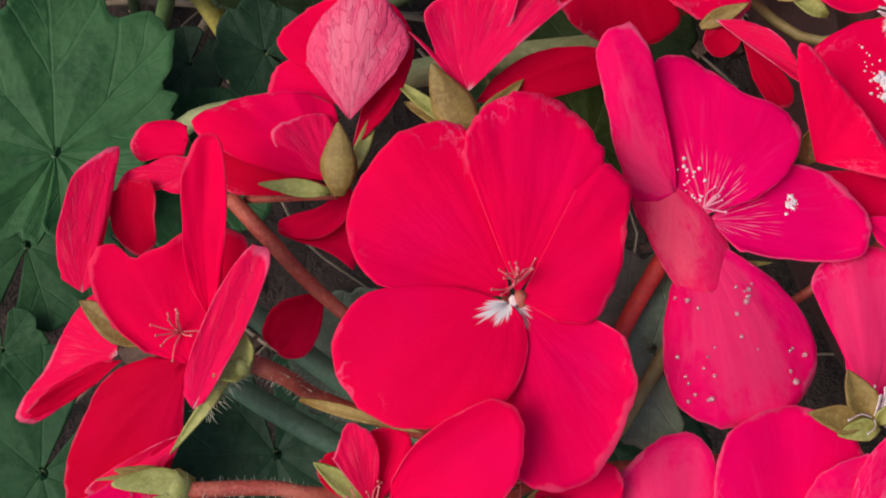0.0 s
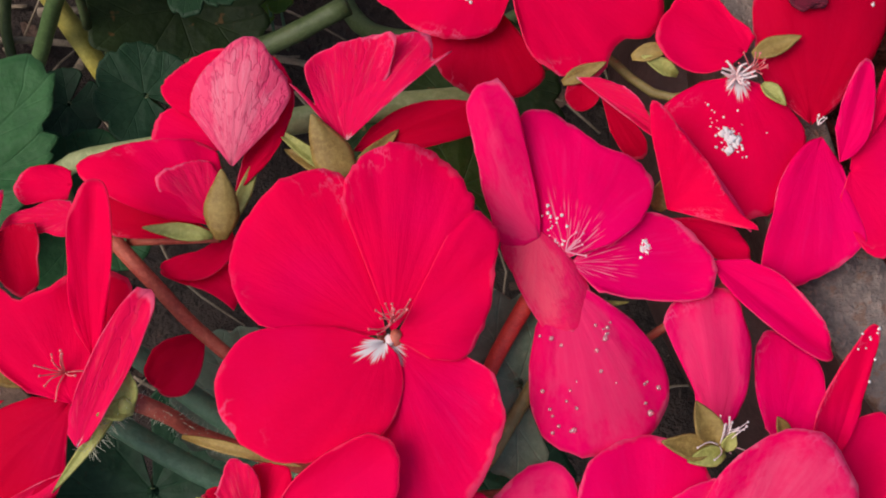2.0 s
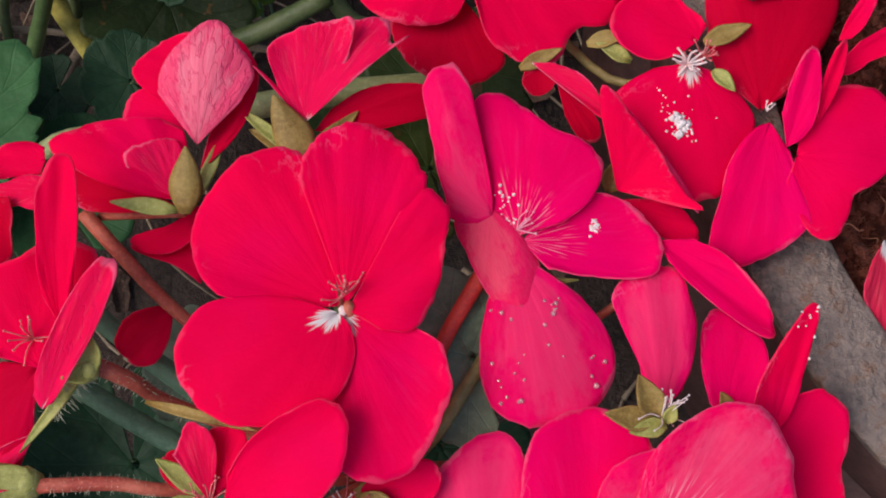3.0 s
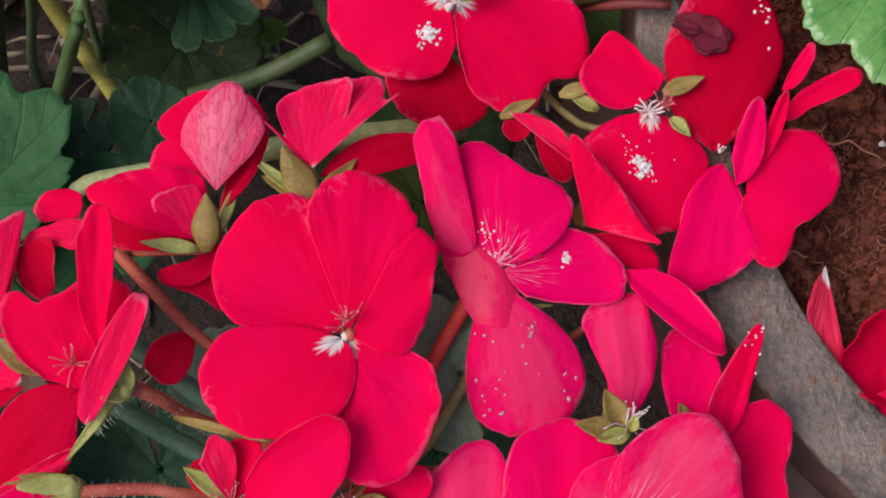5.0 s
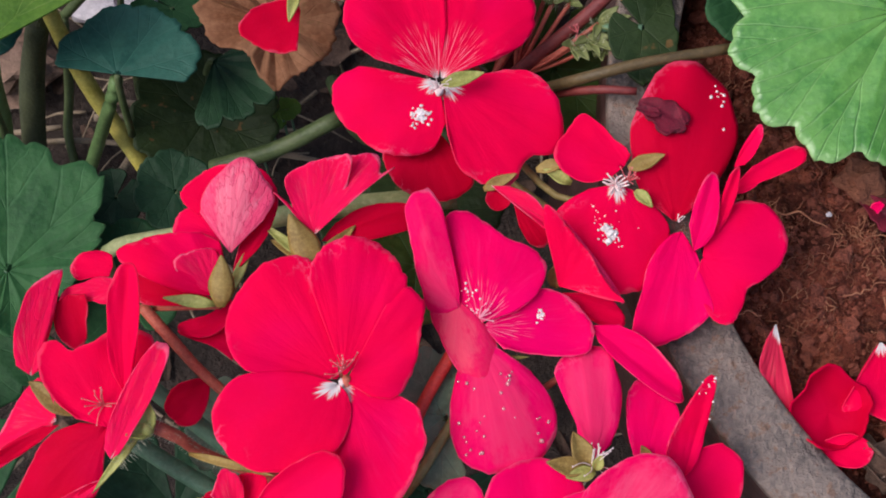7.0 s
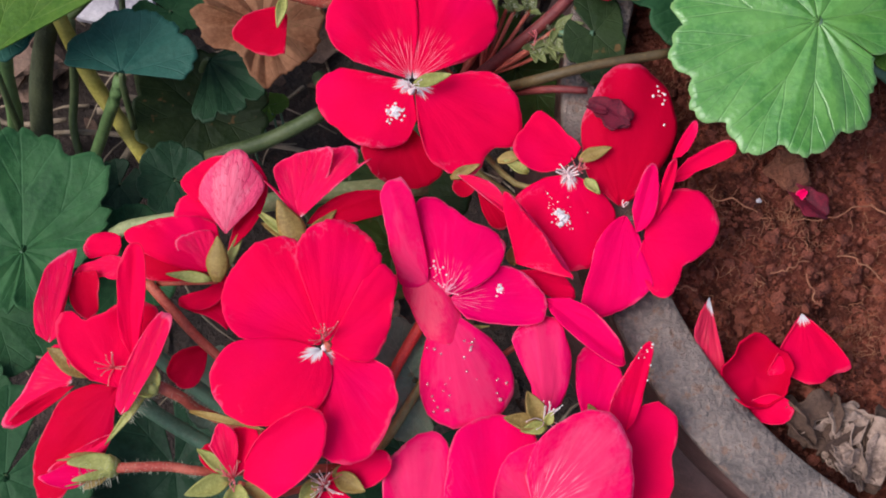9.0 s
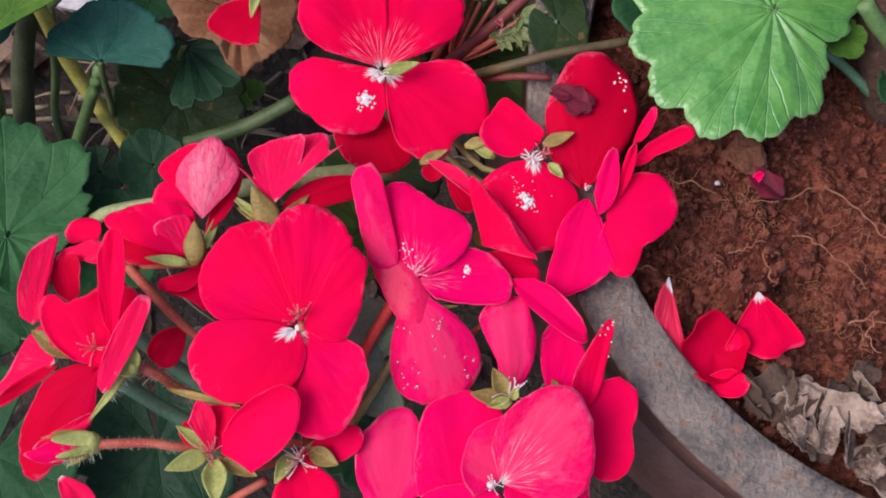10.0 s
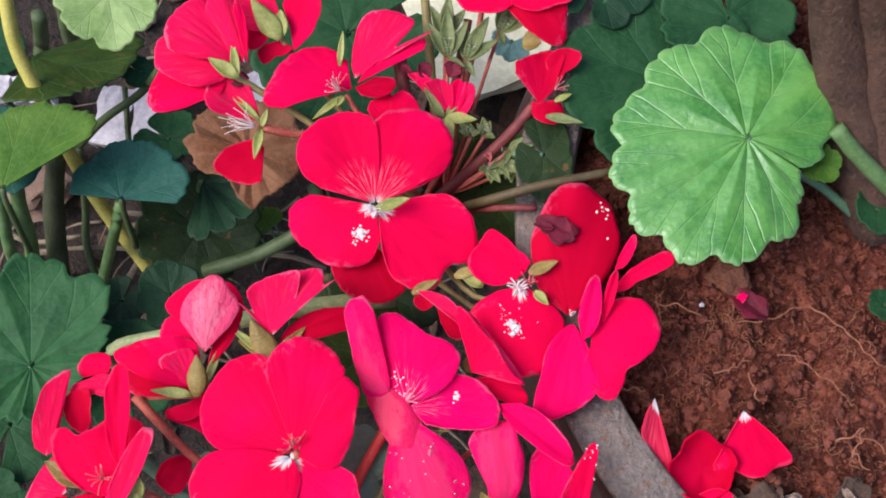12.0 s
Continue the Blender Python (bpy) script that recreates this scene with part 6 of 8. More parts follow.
fl = thing("geranium_bud", (-90.5, 36.2, 135.0), "tiny green geranium bud with spreading sepals", "flower", "buds of the geranium")
sepal(fl, (-90.5, 36.2, 135.0), (-87.2, 30.1, 139.0), 3.2, M_SEPAL_GREEN)
sepal(fl, (-90.5, 36.2, 135.0), (-89.9, 30.3, 138.0), 2.6, M_SEPAL_GREEN)
sepal(fl, (-90.5, 36.2, 135.0), (-86.4, 33.3, 138.0), 2.6, M_SEPAL_GREEN)
sepal(fl, (-90.5, 36.2, 135.0), (-93.8, 35.0, 137.0), 2.3, M_SEPAL_GREEN)
part("stalk", tube([(-90.5, 36.2, 135.0), (-97.5, 33.1, 129.0), (-104.3, 32.2, 122.0)], 0.60, 0.60), M_STEM_RED, fl)
part("hairs", hairs([(-91.5, 38.0, 134.0), (-88.5, 32.3, 138.0)], .8, 70, 1.6, 331), M_HAIR, fl)

fl = thing("geranium_bud", (-95.7, 47.3, 136.0), "tiny green geranium bud with spreading sepals", "flower", "buds of the geranium")
sepal(fl, (-95.7, 47.3, 136.0), (-99.4, 49.5, 140.0), 3.2, M_SEPAL_GREEN)
sepal(fl, (-95.7, 47.3, 136.0), (-96.9, 50.3, 139.0), 2.7, M_SEPAL_GREEN)
sepal(fl, (-95.7, 47.3, 136.0), (-99.7, 47.2, 139.0), 2.7, M_SEPAL_GREEN)
sepal(fl, (-95.7, 47.3, 136.0), (-92.9, 47.2, 138.0), 2.3, M_SEPAL_GREEN)
part("stalk", tube([(-95.7, 47.3, 136.0), (-100.2, 38.5, 130.0), (-104.3, 32.2, 122.0)], 0.60, 0.60), M_STEM_RED, fl)
part("hairs", hairs([(-94.6, 46.5, 135.0), (-98.0, 48.4, 139.0)], .8, 70, 1.6, 339), M_HAIR, fl)

fl = thing("geranium_bud", (-84.1, 36.6, 134.0), "tiny green geranium bud with spreading sepals", "flower", "buds of the geranium")
sepal(fl, (-84.1, 36.6, 134.0), (-83.6, 30.4, 138.0), 3.2, M_SEPAL_GREEN)
sepal(fl, (-84.1, 36.6, 134.0), (-85.5, 31.8, 137.0), 2.7, M_SEPAL_GREEN)
sepal(fl, (-84.1, 36.6, 134.0), (-82.0, 32.6, 137.0), 2.7, M_SEPAL_GREEN)
sepal(fl, (-84.1, 36.6, 134.0), (-86.8, 36.8, 136.0), 2.3, M_SEPAL_GREEN)
part("stalk", tube([(-84.1, 36.6, 134.0), (-94.3, 33.5, 128.0), (-104.3, 32.2, 122.0)], 0.60, 0.60), M_STEM_RED, fl)
part("hairs", hairs([(-84.3, 38.4, 133.0), (-83.9, 32.6, 137.0)], .8, 70, 1.6, 347), M_HAIR, fl)

fl = thing("geranium_bud", (-103.8, 79.8, 138.0), "tiny green geranium bud with spreading sepals", "flower", "buds of the geranium")
sepal(fl, (-103.8, 79.8, 138.0), (-102.4, 92.9, 142.0), 4.9, M_SEPAL_GREEN)
sepal(fl, (-103.8, 79.8, 138.0), (-97.3, 88.2, 141.0), 4.1, M_SEPAL_GREEN)
sepal(fl, (-103.8, 79.8, 138.0), (-108.3, 89.5, 141.0), 4.1, M_SEPAL_GREEN)
sepal(fl, (-103.8, 79.8, 138.0), (-99.5, 75.3, 140.0), 2.4, M_SEPAL_GREEN)
part("stalk", tube([(-103.8, 79.8, 138.0), (-104.2, 54.2, 132.0), (-104.3, 32.2, 122.0)], 0.60, 0.60), M_STEM_RED, fl)
part("hairs", hairs([(-104.1, 77.3, 137.0), (-103.2, 84.3, 141.0)], .8, 70, 1.6, 355), M_HAIR, fl)
stamen_tuft(fl, (-89.6, 38.3, 137.0), (0, 0, 1), 8, 3.0, 356, M_STAMEN, 0.90)
part("stem", tube([(-54.3, 29.1, 151.0), (-75.2, 25.6, 149.0), (-88.5, 23.2, 145.0), (-97.7, 24.1, 134.0)], 1.30, 1.60, lump=0.03, seed=357, sides=10), M_STEM_UMBER, plant, "thin brown-green stalk reaching towards the pot")
part("stem", tube([(-76.8, 19.3, 146.0), (-87.1, 20.6, 143.0), (-102.9, 26.4, 122.0)], 1.00, 1.30, lump=0.03, seed=358, sides=10), M_STEM_WINE, plant, "short red flower stalk")
part("stem", tube([(-110.3, 95.1, 136.0), (-108.8, 77.2, 131.0), (-105.6, 36.1, 119.0)], 1.50, 1.60, lump=0.03, seed=359, sides=10), M_STEM_BROWN, plant, "thin upright red flower stalk")
part("stem", tube([(-118.5, 73.7, 134.0), (-116.1, 61.1, 131.0), (-105.6, 34.2, 119.0)], 2.40, 1.80, lump=0.03, seed=360, sides=10), M_STEM_WINE, plant, "thick red flower stalk")
part("stem", tube([(-96.4, 85.9, 138.0), (-101.4, 61.1, 131.0), (-105.1, 35.2, 119.0)], 1.50, 1.50, lump=0.03, seed=361, sides=10), M_STEM_WINE, plant, "thin upright red flower stalk")
part("stem", tube([(-104.7, 32.9, 120.0), (-118.5, 25.3, 90.0), (-147.0, 42.5, 40.0), (-161.0, 77.1, 2.0)], 2.00, 3.00, lump=0.03, seed=362, sides=10), M_STEM_SHADED, plant, "main green flower stem of the upper bloom cluster")
part("stem", tube([(-140.7, -80.0, 127.0), (-139.2, -76.5, 100.0), (-148.8, -38.5, 60.0), (-161.6, 3.2, 2.0)], 2.20, 3.20, lump=0.03, seed=363, sides=10), M_STEM_SHADED, plant, "main green flower stem of the lower bloom cluster")
part("stem", tube([(-199.9, -47.9, 132.0), (-189.7, -55.8, 126.0), (-177.5, -64.8, 120.0), (-152.0, -81.8, 110.0)], 2.20, 2.30, lump=0.03, seed=364, sides=10), M_STEM, plant, "thick blue-green stem under the blooms")
part("stem", tube([(-201.6, -63.3, 120.0), (-190.4, -70.3, 118.0), (-179.0, -76.6, 117.0), (-164.8, -83.6, 112.0)], 2.30, 2.30, lump=0.03, seed=365, sides=10), M_STEM, plant, "thick blue-green stem under the blooms")
part("stem", tube([(-217.0, -18.0, 70.0), (-212.2, -14.3, 106.0), (-192.1, -11.7, 116.0), (-174.9, -9.0, 120.0)], 2.00, 2.30, lump=0.03, seed=366, sides=10), M_STEM_PALE, plant, "pale green stem crossing behind the blooms")
part("stem", tube([(-168.1, -8.5, 122.0), (-146.5, -5.0, 124.0), (-119.8, -2.4, 124.0)], 2.70, 2.90, lump=0.03, seed=367, sides=10), M_STEM_PALE, plant, "pale green stem behind the calyx")
part("stem", tube([(-154.0, 38.2, 70.0), (-174.1, 30.1, 62.0), (-194.7, 25.6, 55.0)], 2.60, 2.80, lump=0.03, seed=368, sides=10), M_STEM_SHADED, plant, "green stem leaning across the earth")
part("stem", tube([(-254.2, 106.6, 120.0), (-254.1, 93.4, 106.0), (-248.9, 80.2, 92.0), (-243.4, 67.0, 74.0), (-237.7, 55.1, 56.0), (-229.2, 42.9, 40.0), (-220.9, 31.7, 26.0)], 2.40, 3.00, lump=0.03, seed=369, sides=10), M_STEM_YELLOW, plant, "long yellow-green stem arching to the ground")
part("stem", tube([(-218.5, 42.3, 88.0), (-221.6, 39.0, 80.0), (-232.3, 37.2, 50.0), (-249.0, 33.1, 5.0)], 2.00, 2.20, lump=0.03, seed=370, sides=10), M_STEM_GREEN, plant, "upright green leaf stalk")
part("stem", tube([(-251.7, 53.4, 105.0), (-259.6, 47.1, 75.0), (-264.0, 41.8, 50.0), (-275.1, 36.7, 10.0)], 2.60, 2.80, lump=0.03, seed=371, sides=10), M_STEM_GREEN, plant, "upright green leaf stalk")
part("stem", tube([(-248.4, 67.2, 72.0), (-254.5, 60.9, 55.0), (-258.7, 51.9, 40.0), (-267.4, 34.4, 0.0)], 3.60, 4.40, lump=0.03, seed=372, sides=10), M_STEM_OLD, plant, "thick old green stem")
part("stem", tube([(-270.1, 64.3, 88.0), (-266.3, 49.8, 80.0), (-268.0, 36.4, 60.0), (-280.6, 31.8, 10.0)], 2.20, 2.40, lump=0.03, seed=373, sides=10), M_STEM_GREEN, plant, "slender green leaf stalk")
part("stem", tube([(-244.4, 73.0, 60.0), (-249.9, 60.0, 30.0), (-253.5, 50.0, 15.0), (-253.3, 39.4, 0.0)], 1.60, 1.60, lump=0.03, seed=374, sides=10), M_STEM_SHADED, plant, "thin green stalk in the shade")
part("stem", tube([(-219.1, 60.0, 70.0), (-222.4, 56.1, 45.0), (-223.2, 50.9, 28.0), (-225.1, 41.3, 2.0)], 1.50, 1.60, lump=0.03, seed=375, sides=10), M_STEM_SHADED, plant, "thin green stalk in the shade")
part("stem", tube([(-207.5, 97.0, 85.0), (-218.7, 91.4, 72.0), (-237.2, 88.0, 55.0), (-251.3, 83.2, 40.0)], 1.60, 1.80, lump=0.03, seed=376, sides=10), M_STEM_SHADED, plant, "dark green stalk over the pale stone")
part("stem", tube([(-231.8, 103.6, 50.0), (-231.7, 85.7, 40.0), (-232.5, 74.7, 30.0)], 1.20, 1.20, lump=0.03, seed=377, sides=10), M_STEM_SHADED, plant, "thin green stalk over the pale stone")
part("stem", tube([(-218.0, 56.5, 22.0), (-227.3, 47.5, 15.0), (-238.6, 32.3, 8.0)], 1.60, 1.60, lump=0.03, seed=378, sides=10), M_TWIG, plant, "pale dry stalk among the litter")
part("stem", tube([(-261.5, 125.8, 70.0), (-264.9, 121.1, 55.0), (-272.6, 120.7, 35.0)], 3.00, 3.00, lump=0.03, seed=379, sides=10), M_STEM_SHADED, plant, "green stem at the back")
part("stem", tube([(-256.9, 138.7, 60.0), (-258.6, 131.3, 45.0), (-260.8, 131.0, 30.0)], 3.00, 3.00, lump=0.03, seed=380, sides=10), M_STEM_SHADED, plant, "green stem at the back")
part("stem", tube([(11.0, 40.2, 156.0), (19.9, 32.5, 150.0), (36.2, 21.4, 140.0)], 2.60, 2.80, lump=0.03, seed=381, sides=10), M_STEM_GREEN, plant, "green stalk beside the big leaf")
part("woody_stem", tube([(30.6, 16.9, 125.0), (23.6, 34.4, 140.0), (13.9, 57.7, 160.0), (4.5, 79.4, 185.0)], 9.00, 8.00, lump=0.08, seed=382, sides=10), M_TRUNK, plant, "thick brown woody old stem rising from the soil")
part("woody_stem", tube([(30.8, 29.5, 138.0), (25.4, 54.0, 160.0), (16.8, 76.5, 190.0)], 8.00, 7.00, lump=0.08, seed=383, sides=10), M_TRUNK, plant, "thick brown woody side stem")
leaf("geranium_leaf", (-15.8, 36.4, 158.0), 35.2, (-0.02, 0.05, 1), -38, M_LEAF, "large bright green scalloped geranium leaf over the soil", stalk=[(-9.8, 34.3, 150.0), (9.0, 28.8, 140.0), (23.2, 20.3, 132.0)], seed=3, dish=-0.08, ripple=0.04, scallop=0.05, stalk_r=1.6, fan=0.09, rag=0.03, dent=0.10, tips=((-378, 21.8), (-346, 28.9), (-302, 36.0), (-266, 40.2), (-230, 37.2), (-192, 38.8), (-166, 41.7), (-144, 43.8), (-120, 43.5), (-97, 38.6), (-67, 30.8), (-45, 22.5)))
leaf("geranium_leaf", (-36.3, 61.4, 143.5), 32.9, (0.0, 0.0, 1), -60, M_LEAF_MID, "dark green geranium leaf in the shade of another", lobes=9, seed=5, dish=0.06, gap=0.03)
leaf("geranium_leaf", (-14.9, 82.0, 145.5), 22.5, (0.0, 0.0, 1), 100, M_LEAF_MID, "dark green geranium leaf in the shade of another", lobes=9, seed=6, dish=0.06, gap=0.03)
leaf("geranium_leaf", (13.6, 76.8, 215.0), 27.1, (0, 0.1, 1), 200, M_LEAF, "bright green scalloped leaf over the pot", stalk=[(20.5, 84.1, 195.0), (18.6, 82.2, 180.0)], lobes=9, seed=8, gap=0.03, fan=0.09, stalk_r=1.6)
# two leaves added out of view to shade the soil by the woody stem
leaf("geranium_leaf", (27.6, 28.1, 230.0), 26.5, (-0.2, 0.1, 1), 200, M_LEAF, "unseen green leaf added over the pot to shade the soil", stalk=[(28.5, 33.7, 215.0), (27.6, 47.7, 170.0)], lobes=9, seed=71, gap=0.01, fan=0.09, stalk_r=1.6)
leaf("geranium_leaf", (31.9, -13.2, 220.0), 27.7, (-0.2, 0.1, 1), 160, M_LEAF, "unseen green leaf added over the pot to shade the soil", stalk=[(30.4, -7.3, 205.0), (32.5, 27.0, 160.0)], lobes=9, seed=72, gap=0.01, fan=0.09, stalk_r=1.6)
leaf("geranium_leaf", (26.4, 19.6, 140.0), 8.3, (0.3, 0.1, 1), 80, M_LEAF_MID, "small green leaf near the woody stem", lobes=5, seed=9, gap=0.03)
leaf("geranium_leaf", (27.0, -8.6, 135.0), 5.2, (0.2, 0.1, 1), 20, M_LEAF_MID, "tiny green leaf on the soil", lobes=5, seed=10, gap=0.03)
leaf("geranium_leaf", (7.0, 31.6, 150.0), 6.8, (0, 0, 1), 190, M_LEAF_LIME, "yellowing small leaf under the big leaf", lobes=5, seed=12, gap=0.03)
leaf("geranium_leaf", (-242.1, -17.4, 95.0), 38.6, (0.05, -0.05, 1), -80, M_LEAF_FRESH, "mid-green deeply lobed geranium leaf with faint veins", stalk=[(-246.8, -23.3, 80.0), (-246.8, -31.7, 60.0)], seed=21, dish=0.05, scallop=0.09, fan=0.05, ripple=0.07, rag=0.08, dent=0.15, tips=((-440, 20.0), (-405, 19.0), (-372, 19.0), (-340, 27.5), (-312, 37.0), (-265, 39.0), (-229, 38.5), (-194, 34.0), (-155, 24.0), (-122, 22.0), (-98, 20.0)))
leaf("geranium_leaf", (-217.4, 42.0, 92.0), 22.9, (-0.05, 0.1, 1), -97, M_LEAF_TEAL, "dark blue-green half-folded geranium leaf", lobes=4, seed=22, dish=0.0, gap=0.5, scallop=0.02, lobe=0.03, ripple=0.06, fan=0.05, ecc=-0.06)
leaf("geranium_leaf", (-251.1, 39.1, 112.0), 30.5, (-0.1, 0.1, 1), 262, M_LEAF_LIME, "folded yellow-green geranium leaf beside a yellow stem", lobes=3, seed=23, dish=0.05, gap=0.71, scallop=0.02, lobe=0.02, ripple=0.05, fan=0.04, ecc=-0.27)
leaf("geranium_leaf", (-262.9, 55.0, 102.0), 20.5, (0.1, 0.1, 1), 200, M_LEAF_TEAL, "blue-green back of a folded geranium leaf", lobes=7, seed=63, dish=0.08, gap=0.02, fan=0.05)
leaf("geranium_leaf", (-181.1, 42.8, 235.0), 13.0, (0.1, -0.2, 1), 100, M_LEAF_PALE, "pale yellow-green geranium leaf close to the lens", lobes=7, seed=24, dish=0.1, gap=0.05)
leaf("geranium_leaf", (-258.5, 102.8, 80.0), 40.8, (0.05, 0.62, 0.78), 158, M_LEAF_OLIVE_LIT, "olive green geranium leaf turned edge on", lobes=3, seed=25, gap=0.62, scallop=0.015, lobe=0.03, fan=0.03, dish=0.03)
leaf("geranium_leaf", (-275.4, 103.1, 85.0), 15.9, (0.2, 0.2, 0.9), 150, M_LEAF_MID, "mid-green leaf beside the yellow stem", lobes=7, seed=64, gap=0.02)
leaf("geranium_leaf", (-218.4, 97.8, 75.0), 8.2, (0.2, 0.3, 0.9), 150, M_LEAF_MID, "small blue-green leaf by the dark stalk", lobes=5, seed=65, gap=0.02)
leaf("geranium_leaf", (-207.5, 73.2, 70.0), 13.4, (0.0, 0.3, 0.9), 150, M_LEAF_MID, "mid-green leaf beside the dry leaf", lobes=7, seed=66, gap=0.02)
leaf("geranium_leaf", (-200.9, 10.5, 80.0), 12.4, (0.1, 0, 1), -30, M_LEAF_SHADED, "dark green geranium leaf low in the shade", lobes=7, seed=26, gap=0.04, scallop=0.02)
leaf("geranium_leaf", (-220.7, 10.9, 70.0), 9.2, (0.1, 0, 1), 60, M_LEAF_SHADED, "small dark green leaf in the shade", lobes=5, seed=27, gap=0.04)
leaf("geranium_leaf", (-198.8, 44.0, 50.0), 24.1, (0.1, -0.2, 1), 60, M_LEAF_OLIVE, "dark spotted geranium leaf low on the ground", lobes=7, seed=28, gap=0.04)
leaf("geranium_leaf", (-192.8, 54.2, 75.0), 24.0, (-0.1, 0.1, 1), 145, M_LEAF_SHADED, "dark blue-green pleated geranium leaf under the dry leaf", lobes=5, seed=29, gap=0.62, ripple=0.16, scallop=0.03, fan=0.08)
for x, y, z, r, turn, seed in ((-181.0, 52.2, 35.0, 4.0, 20, 90), (-173.5, 53.3, 36.0, 4.2, 200, 91), (-177.2, 55.6, 34.0, 3.2, 90, 92), (-183.7, 42.0, 40.0, 4.4, 150, 93)):
    leaf("weed_leaf", (x, y, z), r, (0.1, -0.1, 1), turn, M_LEAF_LIME if seed < 93 else M_LEAF_MIST, "tiny fresh green weed leaf on a thin stalk", stalk=[(x + 0.5, y - 1.0, z - 8), (x + 1, y - 3.0, 4.0)], lobes=3, seed=seed, gap=0.05, stalk_r=0.5)
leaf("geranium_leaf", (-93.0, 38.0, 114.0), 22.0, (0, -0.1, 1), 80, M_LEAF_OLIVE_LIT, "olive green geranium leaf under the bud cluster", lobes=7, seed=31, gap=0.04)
leaf("geranium_leaf", (-74.0, 38.0, 142.0), 9.5, (0.0, 0.0, 1), 150, M_LEAF_OLIVE, "narrow olive green geranium leaf lying over the pot rim", stalk=[(-84.0, 40.0, 136.0), (-92.0, 42.0, 118.0)], lobes=5, seed=33, gap=0.05, dish=0.0, ripple=0.02, stretch=1.6)
leaf("geranium_leaf", (-140.5, 108.5, 85.0), 36.0, (0, -0.1, 1), 20, M_LEAF_MID, "mid-green geranium leaf behind the flowers", lobes=7, seed=32, gap=0.04)
leaf("geranium_leaf", (-55.0, 95.9, 146.0), 17.8, (0, -0.1, 1), 250, M_LEAF_SHADED, "dark green geranium leaf in the shade", lobes=7, seed=35, gap=0.04)
leaf("geranium_leaf", (-56.3, 94.0, 118.0), 15.0, (0, -0.1, 1), 250, M_LEAF_MIST, "pale blue-green geranium leaf behind the red flowers", lobes=7, seed=81, gap=0.04)
leaf("geranium_leaf", (-80.0, 99.4, 95.0), 8.0, (0.3, -0.1, 1), 80, M_LEAF_MIST, "small pale blue-green leaf behind the buds", lobes=5, seed=82, gap=0.3)
leaf("dry_leaf", (-172.9, 58.5, 95.0), 20.0, (0.0, 0.0, 1), 200, M_LEAF_DRY, "curled tan dry geranium leaf under the flowers", lobes=5, seed=36, dish=0.02, ripple=0.16, rag=0.10, fan=0.16, scallop=0.02, dent=0.04, tips=((-190, 24), (-160, 19), (-126, 12), (-100, 17), (-84, 21.7), (-62, 18), (-22, 19.4), (10, 20.3), (50, 20), (90, 19), (125, 22), (152, 24)))
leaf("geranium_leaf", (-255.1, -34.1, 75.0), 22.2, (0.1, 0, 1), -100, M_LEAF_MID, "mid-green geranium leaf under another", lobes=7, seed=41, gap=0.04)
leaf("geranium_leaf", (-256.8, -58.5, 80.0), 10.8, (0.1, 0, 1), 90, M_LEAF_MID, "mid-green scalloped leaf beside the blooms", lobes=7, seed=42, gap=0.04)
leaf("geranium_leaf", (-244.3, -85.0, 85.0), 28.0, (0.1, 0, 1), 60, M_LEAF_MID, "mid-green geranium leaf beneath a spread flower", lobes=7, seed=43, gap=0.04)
leaf("geranium_leaf", (-198.2, -80.7, 62.0), 28.1, (0, 0, 1), 100, M_LEAF_SHADED, "dark green geranium leaf in deep shade", lobes=7, seed=44, gap=0.04)
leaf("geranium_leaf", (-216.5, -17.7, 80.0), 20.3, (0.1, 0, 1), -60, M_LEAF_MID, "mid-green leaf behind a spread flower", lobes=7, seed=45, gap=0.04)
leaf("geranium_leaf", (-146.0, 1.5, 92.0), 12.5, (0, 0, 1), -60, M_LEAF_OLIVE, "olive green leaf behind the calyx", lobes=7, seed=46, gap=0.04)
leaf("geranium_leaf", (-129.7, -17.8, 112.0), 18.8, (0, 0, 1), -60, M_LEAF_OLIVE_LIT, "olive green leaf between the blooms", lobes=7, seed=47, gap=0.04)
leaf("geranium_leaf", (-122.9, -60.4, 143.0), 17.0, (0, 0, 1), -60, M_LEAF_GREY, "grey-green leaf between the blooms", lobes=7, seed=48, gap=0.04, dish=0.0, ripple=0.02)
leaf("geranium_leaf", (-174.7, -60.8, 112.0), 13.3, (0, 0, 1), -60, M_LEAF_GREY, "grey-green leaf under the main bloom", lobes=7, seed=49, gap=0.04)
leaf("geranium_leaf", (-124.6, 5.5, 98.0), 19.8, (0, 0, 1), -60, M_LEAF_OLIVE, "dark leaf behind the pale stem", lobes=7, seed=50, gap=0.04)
leaf("geranium_leaf", (-125.5, -76.2, 95.0), 20.8, (0, 0, 1), 30, M_LEAF_SHADED, "dark grey-green leaf beneath the lower blooms", lobes=7, seed=51, gap=0.04)

fl = thing("fallen_petal", (-42.9, -47.3, 134.0), "fallen coral petal with a white claw lying on the soil", "flower", "fallen petals")
fan_petal(fl, (-44.2, -37.0, 142.0), (-41.0, -56.3, 136.0), ((-6, 20.1), (-1, 22.2), (11, 15.5), (34, 10.6), (45, 4.5)), material=M_FALLEN, fold=0.25, crumple=1.8, cup=0.1)

fl = thing("fallen_petal", (-31.9, -53.6, 134.0), "fallen dark red petals curled on the soil", "flower", "fallen petals")
part("petal", bowl((-30.8, -56.9, 134.5), 9.2, 2.2), M_DEEP, fl)
